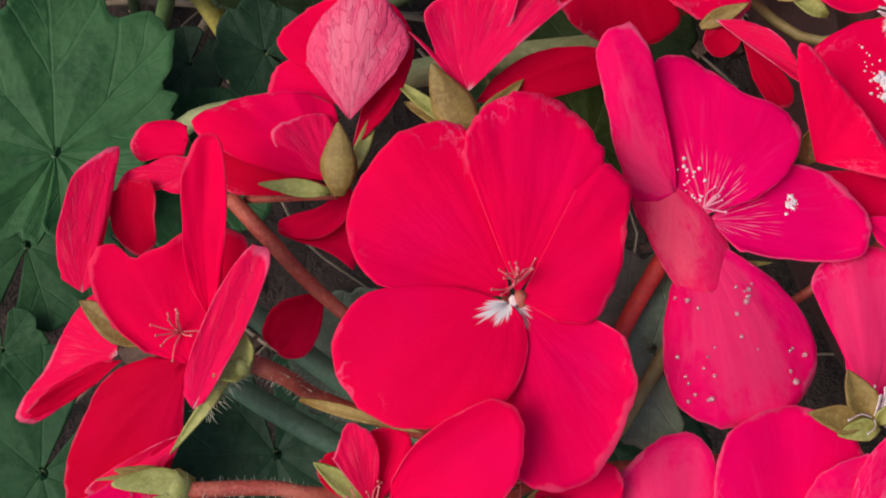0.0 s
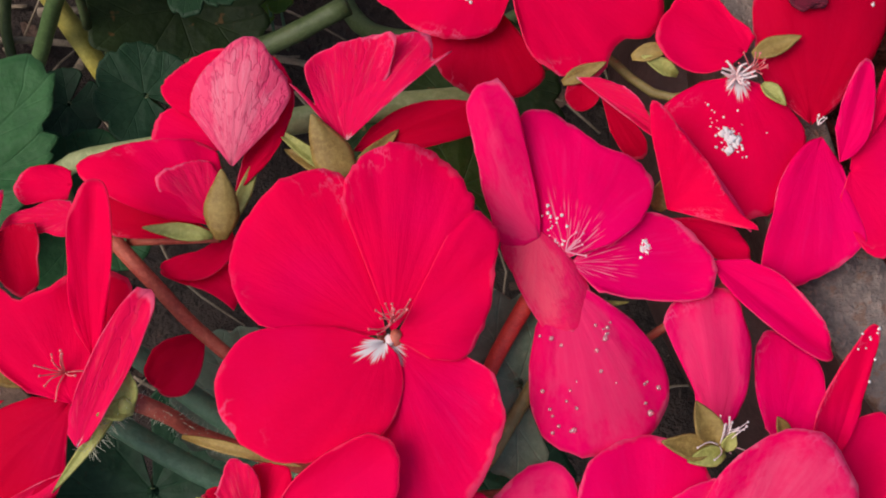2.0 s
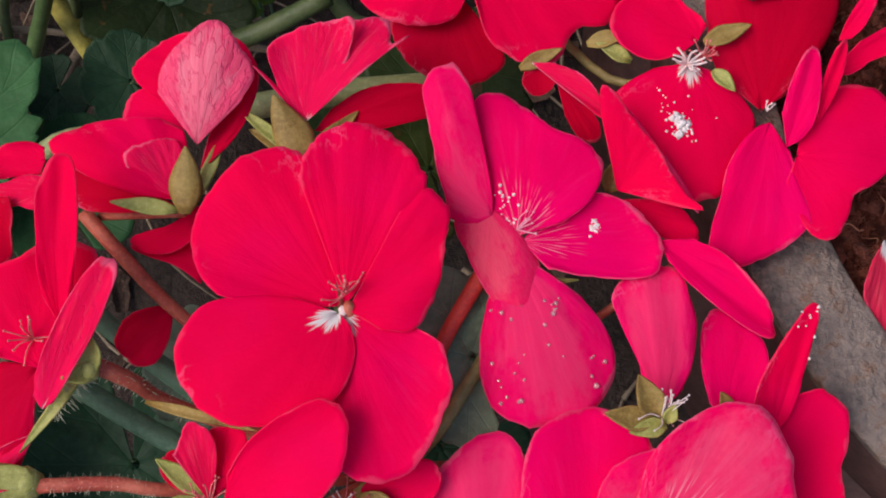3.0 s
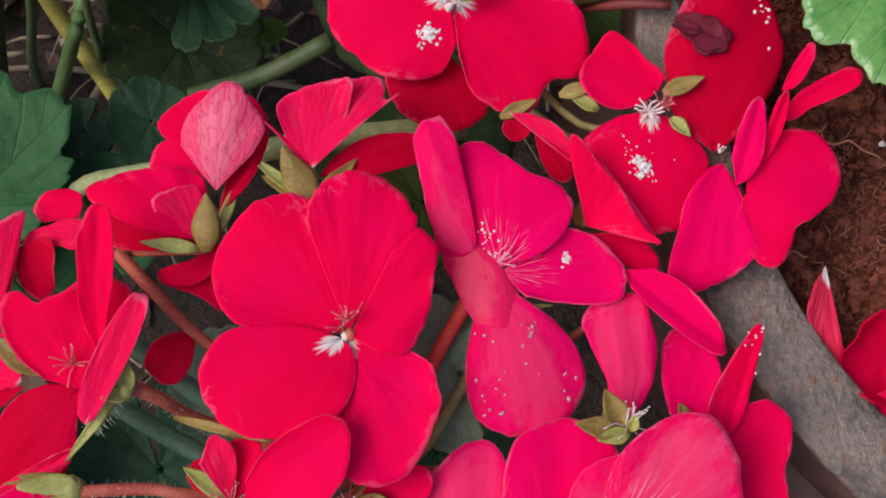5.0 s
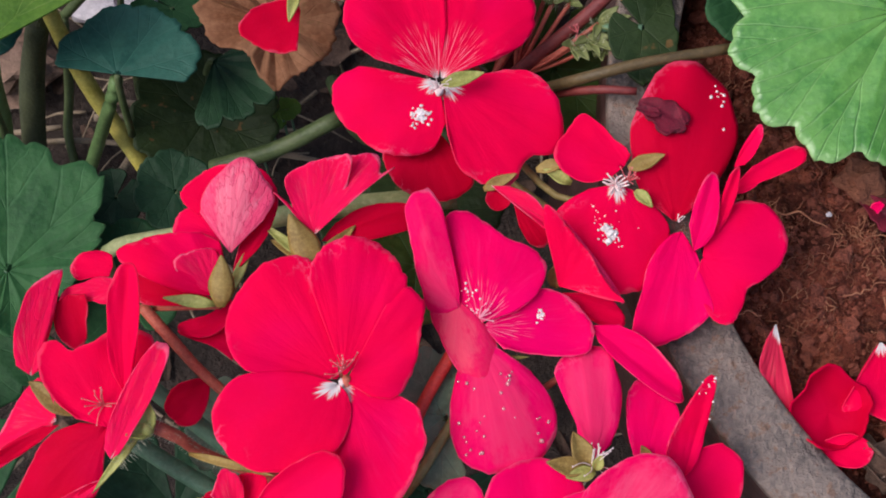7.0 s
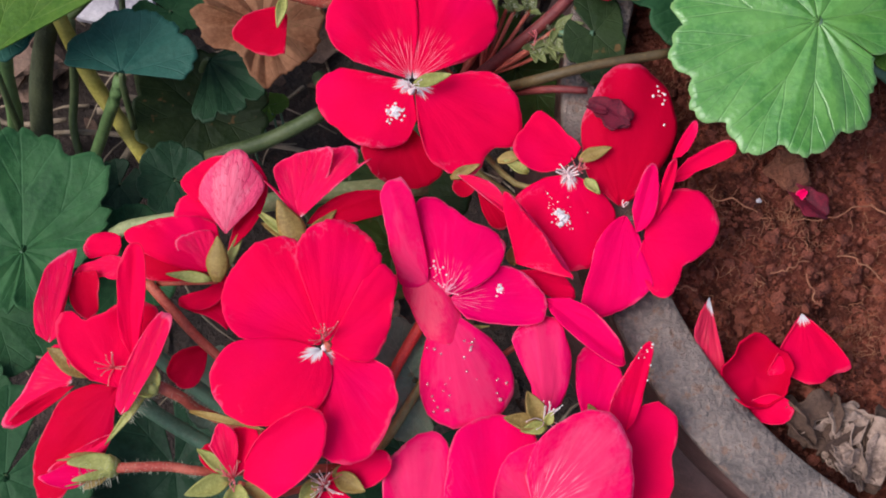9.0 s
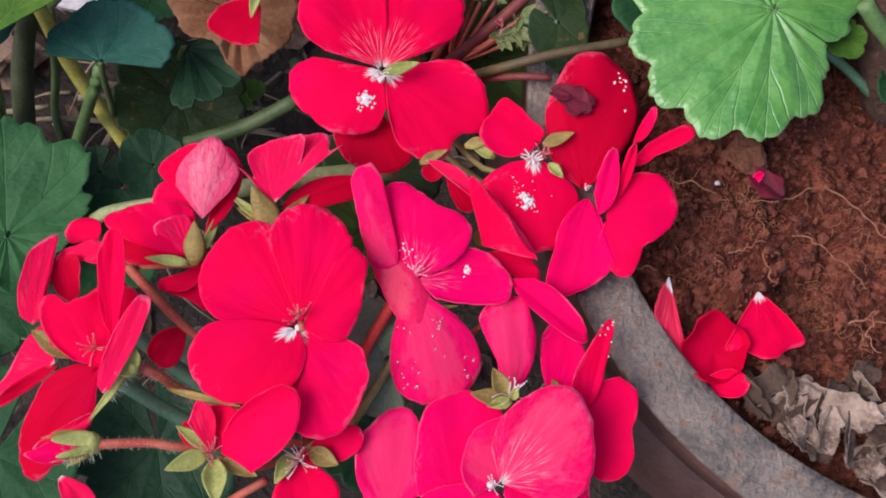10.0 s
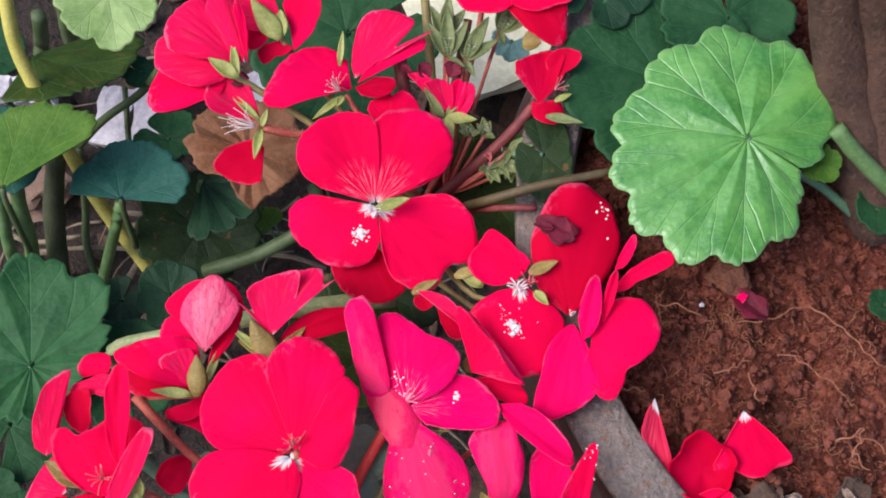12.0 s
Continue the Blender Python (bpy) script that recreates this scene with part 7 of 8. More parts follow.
fan_petal(fl, (-34.0, -66.2, 136.0), (-22.5, -67.5, 139.0), ((-58, 3.0), (-30, 9.0), (-8, 12.5), (12, 11.0), (38, 5.0), (55, 2.5)), material=M_RED, cup=0.2, lip=0.10, wave=0.1, crumple=1.8)

fl = thing("fallen_petal", (-12.4, -51.9, 134.0), "fallen red petal with a white tip lying on the soil", "flower", "fallen petals")
fan_petal(fl, (-18.8, -40.7, 140.5), (-16.0, -58.3, 136.0), ((-46, 3.5), (-37, 20.0), (-19, 18.4), (1, 19.0), (21, 17.4), (37, 18.8), (44, 3.5)), material=M_CLAW, cup=-0.12, lip=0.14, wave=0.10, crumple=1.8)

fl = thing("fallen_petal", (-13.7, -7.2, 132.0), "small shrivelled magenta petal on the soil", "flower", "fallen petals")
petal(fl, (-19.3, -3.6, 136.0), (-9.0, -12.1, 137.0), 8.1, M_WILT, fold=0.4, jag=0.5, wide=0.6)
petal(fl, (-17.3, -7.7, 136.0), (-14.5, -5.5, 138.0), 2.9, M_PINK, fold=0.4, jag=0.4, wide=0.6, crumple=1.4)
fl = thing("dead_leaf", (-12.5, -67.0, 133.3), "curled grey-brown dead leaf fragment on the soil", "dead leaf", "dead leaves on the soil")
petal(fl, (-12.5, -67.0, 133.3), (-19.6, -72.3, 132.9), 6.0, M_LITTER, wave=0.08, cup=0.15, fold=0.3, jag=0.45, wide=0.5, claw=0.7, blunt=4, droop=0.3, roll=57)
fl = thing("dead_leaf", (-9.8, -70.8, 133.4), "curled grey-brown dead leaf fragment on the soil", "dead leaf", "dead leaves on the soil")
petal(fl, (-9.8, -70.8, 133.4), (-10.9, -79.3, 130.7), 5.0, M_LITTER_BROWN, wave=0.08, cup=0.15, fold=0.3, jag=0.45, wide=0.5, claw=0.7, blunt=4, droop=0.3, roll=58)
fl = thing("dead_leaf", (10.4, -82.9, 135.5), "curled grey-brown dead leaf fragment on the soil", "dead leaf", "dead leaves on the soil")
petal(fl, (10.4, -82.9, 135.5), (11.2, -92.0, 140.1), 7.6, M_LITTER, wave=0.08, cup=0.15, fold=0.3, jag=0.45, wide=0.5, claw=0.7, blunt=4, droop=0.3, roll=49)
fl = thing("dead_leaf", (-16.0, -75.4, 133.7), "curled grey-brown dead leaf fragment on the soil", "dead leaf", "dead leaves on the soil")
petal(fl, (-16.0, -75.4, 133.7), (-22.9, -65.2, 139.2), 6.3, M_LITTER_BROWN, wave=0.08, cup=0.15, fold=0.3, jag=0.45, wide=0.5, claw=0.7, blunt=4, droop=0.3, roll=-49)
fl = thing("dead_leaf", (11.7, -65.6, 134.2), "curled grey-brown dead leaf fragment on the soil", "dead leaf", "dead leaves on the soil")
petal(fl, (11.7, -65.6, 134.2), (6.5, -79.3, 135.0), 8.1, M_LITTER_BROWN, wave=0.08, cup=0.15, fold=0.3, jag=0.45, wide=0.5, claw=0.7, blunt=4, droop=0.3, roll=-36)
fl = thing("dead_leaf", (-9.8, -70.5, 136.2), "curled grey-brown dead leaf fragment on the soil", "dead leaf", "dead leaves on the soil")
petal(fl, (-9.8, -70.5, 136.2), (-10.3, -79.8, 138.8), 4.1, M_LITTER, wave=0.08, cup=0.15, fold=0.3, jag=0.45, wide=0.5, claw=0.7, blunt=4, droop=0.3, roll=-1)
fl = thing("dead_leaf", (-5.0, -83.3, 135.7), "curled grey-brown dead leaf fragment on the soil", "dead leaf", "dead leaves on the soil")
petal(fl, (-5.0, -83.3, 135.7), (-6.7, -75.4, 134.5), 4.1, M_LITTER_BROWN, wave=0.08, cup=0.15, fold=0.3, jag=0.45, wide=0.5, claw=0.7, blunt=4, droop=0.3, roll=56)
fl = thing("dead_leaf", (-6.5, -68.3, 135.5), "curled grey-brown dead leaf fragment on the soil", "dead leaf", "dead leaves on the soil")
petal(fl, (-6.5, -68.3, 135.5), (-18.3, -73.4, 133.4), 4.9, M_LITTER, wave=0.08, cup=0.15, fold=0.3, jag=0.45, wide=0.5, claw=0.7, blunt=4, droop=0.3, roll=-19)
fl = thing("dead_leaf", (4.8, -73.9, 133.5), "curled grey-brown dead leaf fragment on the soil", "dead leaf", "dead leaves on the soil")
petal(fl, (4.8, -73.9, 133.5), (-9.2, -66.3, 134.6), 9.1, M_LITTER, wave=0.08, cup=0.15, fold=0.3, jag=0.45, wide=0.5, claw=0.7, blunt=4, droop=0.3, roll=-23)
fl = thing("dead_leaf", (-13.0, -68.2, 135.7), "curled grey-brown dead leaf fragment on the soil", "dead leaf", "dead leaves on the soil")
petal(fl, (-13.0, -68.2, 135.7), (-2.9, -65.9, 135.3), 5.6, M_LITTER, wave=0.08, cup=0.15, fold=0.3, jag=0.45, wide=0.5, claw=0.7, blunt=4, droop=0.3, roll=-19)
fl = thing("dead_leaf", (6.6, -78.0, 136.3), "curled grey-brown dead leaf fragment on the soil", "dead leaf", "dead leaves on the soil")
petal(fl, (6.6, -78.0, 136.3), (17.3, -73.6, 141.3), 5.3, M_LITTER, wave=0.08, cup=0.15, fold=0.3, jag=0.45, wide=0.5, claw=0.7, blunt=4, droop=0.3, roll=-36)
fl = thing("dead_leaf", (-16.7, -74.8, 133.0), "curled grey-brown dead leaf fragment on the soil", "dead leaf", "dead leaves on the soil")
petal(fl, (-16.7, -74.8, 133.0), (-6.4, -72.3, 133.3), 4.0, M_LITTER, wave=0.08, cup=0.15, fold=0.3, jag=0.45, wide=0.5, claw=0.7, blunt=4, droop=0.3, roll=-39)
fl = thing("dead_leaf", (16.9, -82.8, 136.7), "curled grey-brown dead leaf fragment on the soil", "dead leaf", "dead leaves on the soil")
petal(fl, (16.9, -82.8, 136.7), (9.1, -86.1, 134.2), 4.4, M_LITTER, wave=0.08, cup=0.15, fold=0.3, jag=0.45, wide=0.5, claw=0.7, blunt=4, droop=0.3, roll=-53)
fl = thing("dead_leaf", (1.1, -87.0, 135.3), "curled grey-brown dead leaf fragment on the soil", "dead leaf", "dead leaves on the soil")
petal(fl, (1.1, -87.0, 135.3), (-7.6, -79.5, 133.4), 5.5, M_LITTER_BROWN, wave=0.08, cup=0.15, fold=0.3, jag=0.45, wide=0.5, claw=0.7, blunt=4, droop=0.3, roll=-56)
fl = thing("dead_leaf", (-7.7, -81.5, 133.8), "curled grey-brown dead leaf fragment on the soil", "dead leaf", "dead leaves on the soil")
petal(fl, (-7.7, -81.5, 133.8), (-11.7, -74.3, 131.1), 6.2, M_LITTER, wave=0.08, cup=0.15, fold=0.3, jag=0.45, wide=0.5, claw=0.7, blunt=4, droop=0.3, roll=2)
fl = thing("dead_leaf", (-2.3, -75.5, 133.8), "curled grey-brown dead leaf fragment on the soil", "dead leaf", "dead leaves on the soil")
petal(fl, (-2.3, -75.5, 133.8), (-10.6, -79.5, 132.9), 3.9, M_LITTER, wave=0.08, cup=0.15, fold=0.3, jag=0.45, wide=0.5, claw=0.7, blunt=4, droop=0.3, roll=-28)
fl = thing("dead_leaf", (6.3, -78.2, 136.6), "curled grey-brown dead leaf fragment on the soil", "dead leaf", "dead leaves on the soil")
petal(fl, (6.3, -78.2, 136.6), (2.3, -88.3, 142.5), 5.4, M_LITTER, wave=0.08, cup=0.15, fold=0.3, jag=0.45, wide=0.5, claw=0.7, blunt=4, droop=0.3, roll=-46)
fl = thing("dead_leaf", (16.6, -85.1, 133.2), "curled grey-brown dead leaf fragment on the soil", "dead leaf", "dead leaves on the soil")
petal(fl, (16.6, -85.1, 133.2), (28.1, -74.7, 132.1), 6.0, M_LITTER_BROWN, wave=0.08, cup=0.15, fold=0.3, jag=0.45, wide=0.5, claw=0.7, blunt=4, droop=0.3, roll=-5)
fl = thing("dead_leaf", (17.6, -79.9, 136.2), "curled grey-brown dead leaf fragment on the soil", "dead leaf", "dead leaves on the soil")
petal(fl, (17.6, -79.9, 136.2), (9.3, -91.1, 137.0), 7.2, M_LITTER, wave=0.08, cup=0.15, fold=0.3, jag=0.45, wide=0.5, claw=0.7, blunt=4, droop=0.3, roll=44)
fl = thing("dead_leaf", (7.5, -72.1, 136.8), "curled grey-brown dead leaf fragment on the soil", "dead leaf", "dead leaves on the soil")
petal(fl, (7.5, -72.1, 136.8), (2.3, -87.6, 142.5), 4.0, M_LITTER_BROWN, wave=0.08, cup=0.15, fold=0.3, jag=0.45, wide=0.5, claw=0.7, blunt=4, droop=0.3, roll=-25)
fl = thing("dead_leaf", (-15.9, -75.4, 134.1), "curled grey-brown dead leaf fragment on the soil", "dead leaf", "dead leaves on the soil")
petal(fl, (-15.9, -75.4, 134.1), (-25.9, -65.4, 132.6), 8.6, M_LITTER_BROWN, wave=0.08, cup=0.15, fold=0.3, jag=0.45, wide=0.5, claw=0.7, blunt=4, droop=0.3, roll=51)
fl = thing("dead_leaf", (-3.3, -72.6, 136.2), "curled grey-brown dead leaf fragment on the soil", "dead leaf", "dead leaves on the soil")
petal(fl, (-3.3, -72.6, 136.2), (-11.8, -78.7, 133.3), 4.9, M_LITTER, wave=0.08, cup=0.15, fold=0.3, jag=0.45, wide=0.5, claw=0.7, blunt=4, droop=0.3, roll=-40)
fl = thing("dead_leaf", (-14.2, -76.8, 135.2), "curled grey-brown dead leaf fragment on the soil", "dead leaf", "dead leaves on the soil")
petal(fl, (-14.2, -76.8, 135.2), (-9.5, -61.5, 133.7), 8.7, M_LITTER_BROWN, wave=0.08, cup=0.15, fold=0.3, jag=0.45, wide=0.5, claw=0.7, blunt=4, droop=0.3, roll=-35)
fl = thing("dead_leaf", (-8.1, -81.3, 135.1), "curled grey-brown dead leaf fragment on the soil", "dead leaf", "dead leaves on the soil")
petal(fl, (-8.1, -81.3, 135.1), (-6.8, -70.0, 138.4), 3.8, M_LITTER, wave=0.08, cup=0.15, fold=0.3, jag=0.45, wide=0.5, claw=0.7, blunt=4, droop=0.3, roll=-56)
fl = thing("dead_leaf", (-2.6, -84.4, 134.5), "curled grey-brown dead leaf fragment on the soil", "dead leaf", "dead leaves on the soil")
petal(fl, (-2.6, -84.4, 134.5), (-10.7, -79.4, 139.6), 7.9, M_LITTER, wave=0.08, cup=0.15, fold=0.3, jag=0.45, wide=0.5, claw=0.7, blunt=4, droop=0.3, roll=6)
fl = thing("dead_leaf", (9.4, -90.4, 134.5), "curled grey-brown dead leaf fragment on the soil", "dead leaf", "dead leaves on the soil")
petal(fl, (9.4, -90.4, 134.5), (19.6, -96.5, 135.0), 8.1, M_LITTER, wave=0.08, cup=0.15, fold=0.3, jag=0.45, wide=0.5, claw=0.7, blunt=4, droop=0.3, roll=-21)
fl = thing("dead_leaf", (10.6, -77.7, 136.2), "curled grey-brown dead leaf fragment on the soil", "dead leaf", "dead leaves on the soil")
petal(fl, (10.6, -77.7, 136.2), (24.2, -85.1, 136.9), 5.8, M_LITTER_BROWN, wave=0.08, cup=0.15, fold=0.3, jag=0.45, wide=0.5, claw=0.7, blunt=4, droop=0.3, roll=-5)
fl = thing("dead_leaf", (8.3, -67.5, 134.2), "curled grey-brown dead leaf fragment on the soil", "dead leaf", "dead leaves on the soil")
petal(fl, (8.3, -67.5, 134.2), (16.5, -61.0, 132.3), 8.6, M_LITTER_BROWN, wave=0.08, cup=0.15, fold=0.3, jag=0.45, wide=0.5, claw=0.7, blunt=4, droop=0.3, roll=-6)
fl = thing("dead_leaf", (-10.2, -73.6, 135.0), "curled grey-brown dead leaf fragment on the soil", "dead leaf", "dead leaves on the soil")
petal(fl, (-10.2, -73.6, 135.0), (-8.8, -80.8, 140.7), 5.5, M_LITTER, wave=0.08, cup=0.15, fold=0.3, jag=0.45, wide=0.5, claw=0.7, blunt=4, droop=0.3, roll=9)
fl = thing("dead_leaf", (4.9, -65.7, 134.9), "curled grey-brown dead leaf fragment on the soil", "dead leaf", "dead leaves on the soil")
petal(fl, (4.9, -65.7, 134.9), (-1.5, -77.4, 136.7), 7.7, M_LITTER_BROWN, wave=0.08, cup=0.15, fold=0.3, jag=0.45, wide=0.5, claw=0.7, blunt=4, droop=0.3, roll=1)
fl = thing("dead_leaf", (-2.6, -67.7, 136.9), "curled grey-brown dead leaf fragment on the soil", "dead leaf", "dead leaves on the soil")
petal(fl, (-2.6, -67.7, 136.9), (-11.6, -78.8, 134.4), 7.1, M_LITTER, wave=0.08, cup=0.15, fold=0.3, jag=0.45, wide=0.5, claw=0.7, blunt=4, droop=0.3, roll=26)
fl = thing("dead_leaf", (-1.6, -85.4, 136.7), "curled grey-brown dead leaf fragment on the soil", "dead leaf", "dead leaves on the soil")
petal(fl, (-1.6, -85.4, 136.7), (0.9, -73.3, 139.3), 6.5, M_LITTER, wave=0.08, cup=0.15, fold=0.3, jag=0.45, wide=0.5, claw=0.7, blunt=4, droop=0.3, roll=-4)
fl = thing("dead_leaf", (-11.2, -73.2, 134.4), "curled grey-brown dead leaf fragment on the soil", "dead leaf", "dead leaves on the soil")
petal(fl, (-11.2, -73.2, 134.4), (-24.3, -63.4, 132.7), 6.3, M_LITTER_BROWN, wave=0.08, cup=0.15, fold=0.3, jag=0.45, wide=0.5, claw=0.7, blunt=4, droop=0.3, roll=17)
fl = thing("dead_leaf", (-4.2, -68.8, 134.4), "curled grey-brown dead leaf fragment on the soil", "dead leaf", "dead leaves on the soil")
petal(fl, (-4.2, -68.8, 134.4), (-12.9, -77.8, 132.1), 7.2, M_LITTER_BROWN, wave=0.08, cup=0.15, fold=0.3, jag=0.45, wide=0.5, claw=0.7, blunt=4, droop=0.3, roll=-49)
fl = thing("dead_leaf", (16.0, -70.9, 134.2), "curled grey-brown dead leaf fragment on the soil", "dead leaf", "dead leaves on the soil")
petal(fl, (16.0, -70.9, 134.2), (9.9, -62.5, 135.9), 3.9, M_LITTER, wave=0.08, cup=0.15, fold=0.3, jag=0.45, wide=0.5, claw=0.7, blunt=4, droop=0.3, roll=-58)
fl = thing("dead_leaf", (7.3, -89.8, 135.3), "curled grey-brown dead leaf fragment on the soil", "dead leaf", "dead leaves on the soil")
petal(fl, (7.3, -89.8, 135.3), (13.2, -87.4, 141.3), 6.4, M_LITTER, wave=0.08, cup=0.15, fold=0.3, jag=0.45, wide=0.5, claw=0.7, blunt=4, droop=0.3, roll=13)
fl = thing("dead_leaf", (8.4, -85.3, 135.7), "curled grey-brown dead leaf fragment on the soil", "dead leaf", "dead leaves on the soil")
petal(fl, (8.4, -85.3, 135.7), (16.0, -93.9, 139.8), 7.7, M_LITTER_BROWN, wave=0.08, cup=0.15, fold=0.3, jag=0.45, wide=0.5, claw=0.7, blunt=4, droop=0.3, roll=19)
fl = thing("dead_leaf", (-0.9, -71.3, 136.6), "curled grey-brown dead leaf fragment on the soil", "dead leaf", "dead leaves on the soil")
petal(fl, (-0.9, -71.3, 136.6), (-12.2, -78.3, 136.9), 7.5, M_LITTER_BROWN, wave=0.08, cup=0.15, fold=0.3, jag=0.45, wide=0.5, claw=0.7, blunt=4, droop=0.3, roll=-21)
fl = thing("dead_leaf", (-11.0, -79.2, 134.6), "curled grey-brown dead leaf fragment on the soil", "dead leaf", "dead leaves on the soil")
petal(fl, (-11.0, -79.2, 134.6), (5.4, -78.7, 134.4), 6.0, M_LITTER, wave=0.08, cup=0.15, fold=0.3, jag=0.45, wide=0.5, claw=0.7, blunt=4, droop=0.3, roll=44)
fl = thing("dead_leaf", (-10.2, -66.1, 135.8), "curled grey-brown dead leaf fragment on the soil", "dead leaf", "dead leaves on the soil")
petal(fl, (-10.2, -66.1, 135.8), (-6.1, -77.4, 136.4), 7.2, M_LITTER, wave=0.08, cup=0.15, fold=0.3, jag=0.45, wide=0.5, claw=0.7, blunt=4, droop=0.3, roll=-14)
fl = thing("dead_leaf", (-0.6, -70.4, 137.0), "curled grey-brown dead leaf fragment on the soil", "dead leaf", "dead leaves on the soil")
petal(fl, (-0.6, -70.4, 137.0), (12.6, -77.4, 141.1), 8.8, M_LITTER, wave=0.08, cup=0.15, fold=0.3, jag=0.45, wide=0.5, claw=0.7, blunt=4, droop=0.3, roll=17)
fl = thing("dead_leaf", (5.8, -80.2, 135.4), "curled grey-brown dead leaf fragment on the soil", "dead leaf", "dead leaves on the soil")
petal(fl, (5.8, -80.2, 135.4), (-0.9, -71.1, 134.6), 4.1, M_LITTER, wave=0.08, cup=0.15, fold=0.3, jag=0.45, wide=0.5, claw=0.7, blunt=4, droop=0.3, roll=58)
fl = thing("dead_leaf", (-11.1, -62.8, 135.5), "curled grey-brown dead leaf fragment on the soil", "dead leaf", "dead leaves on the soil")
petal(fl, (-11.1, -62.8, 135.5), (-21.7, -70.4, 134.8), 7.7, M_LITTER_BROWN, wave=0.08, cup=0.15, fold=0.3, jag=0.45, wide=0.5, claw=0.7, blunt=4, droop=0.3, roll=8)
fl = thing("dead_leaf", (-5.8, -68.5, 133.3), "curled grey-brown dead leaf fragment on the soil", "dead leaf", "dead leaves on the soil")
petal(fl, (-5.8, -68.5, 133.3), (-4.3, -83.7, 139.3), 5.1, M_LITTER, wave=0.08, cup=0.15, fold=0.3, jag=0.45, wide=0.5, claw=0.7, blunt=4, droop=0.3, roll=52)
st = thing("twig", (-7.2, -83.4, 134.0), "thin dry twig standing in the soil", "twig")
part("shoot", tube([(-4.1, -84.9, 134.0), (-7.9, -77.3, 137.0), (-10.0, -71.1, 136.0)], .7, .5, lump=.1), M_ROOT, st)
st = thing("root", (3.8, -8.8, 137.0), "thin tan root lying on the soil", "root", "roots on the soil")
part("fibre", tube([(3.8, -8.8, 137.0), (5.9, -10.4, 137.0), (6.9, -10.8, 137.0), (9.3, -12.2, 137.0), (11.2, -14.4, 137.0), (13.6, -15.7, 137.0), (14.9, -17.7, 137.0), (17.8, -20.2, 137.0), (18.9, -23.0, 137.0), (21.0, -24.2, 136.8), (22.9, -26.6, 136.5), (25.4, -27.7, 136.2), (27.8, -30.2, 136.0)], 0.30, 0.18, lump=.2, seed=527, sides=6, steps=3), M_ROOT, st)
st = thing("root", (3.8, -8.8, 137.0), "thin tan root lying on the soil", "root", "roots on the soil")
part("fibre", tube([(3.8, -8.8, 137.0), (2.9, -9.4, 137.0), (0.5, -9.5, 137.0), (-1.5, -9.8, 137.0), (-3.0, -11.0, 137.0), (-6.4, -12.8, 137.0), (-8.3, -12.8, 137.0), (-10.7, -13.7, 137.0), (-12.6, -13.8, 137.0), (-15.1, -13.3, 136.7), (-15.7, -13.4, 136.5), (-18.1, -13.7, 136.2), (-19.3, -15.0, 136.0)], 0.22, 0.13, lump=.2, seed=529, sides=6, steps=3), M_ROOT, st)
st = thing("root", (-25.3, -28.8, 136.0), "thin tan root lying on the soil", "root", "roots on the soil")
part("fibre", tube([(-25.3, -28.8, 136.0), (-23.3, -28.5, 136.2), (-22.1, -28.0, 136.5), (-21.2, -28.4, 136.8), (-20.4, -27.3, 137.0), (-18.5, -27.2, 136.8), (-17.5, -25.7, 136.5), (-15.6, -25.2, 136.2), (-14.1, -25.4, 136.0)], 0.25, 0.15, lump=.2, seed=531, sides=6, steps=3), M_ROOT, st)
st = thing("root", (-41.7, -7.4, 137.0), "thin tan root lying on the soil", "root", "roots on the soil")
part("fibre", tube([(-41.7, -7.4, 137.0), (-40.0, -8.4, 137.0), (-38.4, -8.7, 137.0), (-35.6, -7.8, 137.0), (-34.5, -8.2, 137.0), (-32.4, -9.7, 136.8), (-31.8, -10.0, 136.5), (-29.0, -10.9, 136.2), (-28.0, -11.5, 136.0)], 0.30, 0.18, lump=.2, seed=533, sides=6, steps=3), M_ROOT, st)
st = thing("root", (-41.3, -6.5, 137.0), "thin tan root lying on the soil", "root", "roots on the soil")
part("fibre", tube([(-41.3, -6.5, 137.0), (-40.5, -10.4, 137.0), (-40.2, -15.0, 137.0), (-41.4, -17.7, 137.0), (-40.4, -22.2, 137.0)], 0.20, 0.12, lump=.2, seed=535, sides=6, steps=3), M_ROOT, st)
st = thing("root", (-6.6, -23.9, 137.0), "thin tan root lying on the soil", "root", "roots on the soil")
part("fibre", tube([(-6.6, -23.9, 137.0), (-4.9, -23.7, 137.0), (-1.5, -24.2, 137.0), (-0.8, -25.8, 137.0), (1.6, -26.4, 137.0), (3.7, -28.3, 136.8), (3.6, -27.6, 136.5), (5.4, -30.2, 136.2), (6.6, -30.5, 136.0), (9.1, -31.7, 136.0), (10.8, -34.4, 136.0), (12.6, -36.1, 136.0), (14.2, -39.0, 136.0)], 0.25, 0.15, lump=.2, seed=537, sides=6, steps=3), M_ROOT, st)
st = thing("root", (8.3, -49.0, 136.0), "thin tan root lying on the soil", "root", "roots on the soil")
part("fibre", tube([(8.3, -49.0, 136.0), (10.0, -48.2, 136.2), (13.1, -48.0, 136.5), (15.3, -45.7, 136.8), (16.6, -45.8, 137.0), (15.2, -47.0, 136.8), (15.6, -49.8, 136.5), (14.9, -49.7, 136.2), (12.9, -52.3, 136.0), (14.5, -52.9, 136.0), (14.6, -55.2, 136.0), (15.9, -56.9, 136.0), (17.4, -57.2, 136.0)], 0.30, 0.18, lump=.2, seed=539, sides=6, steps=3), M_ROOT, st)
st = thing("root", (13.4, -47.3, 136.0), "thin tan root lying on the soil", "root", "roots on the soil")
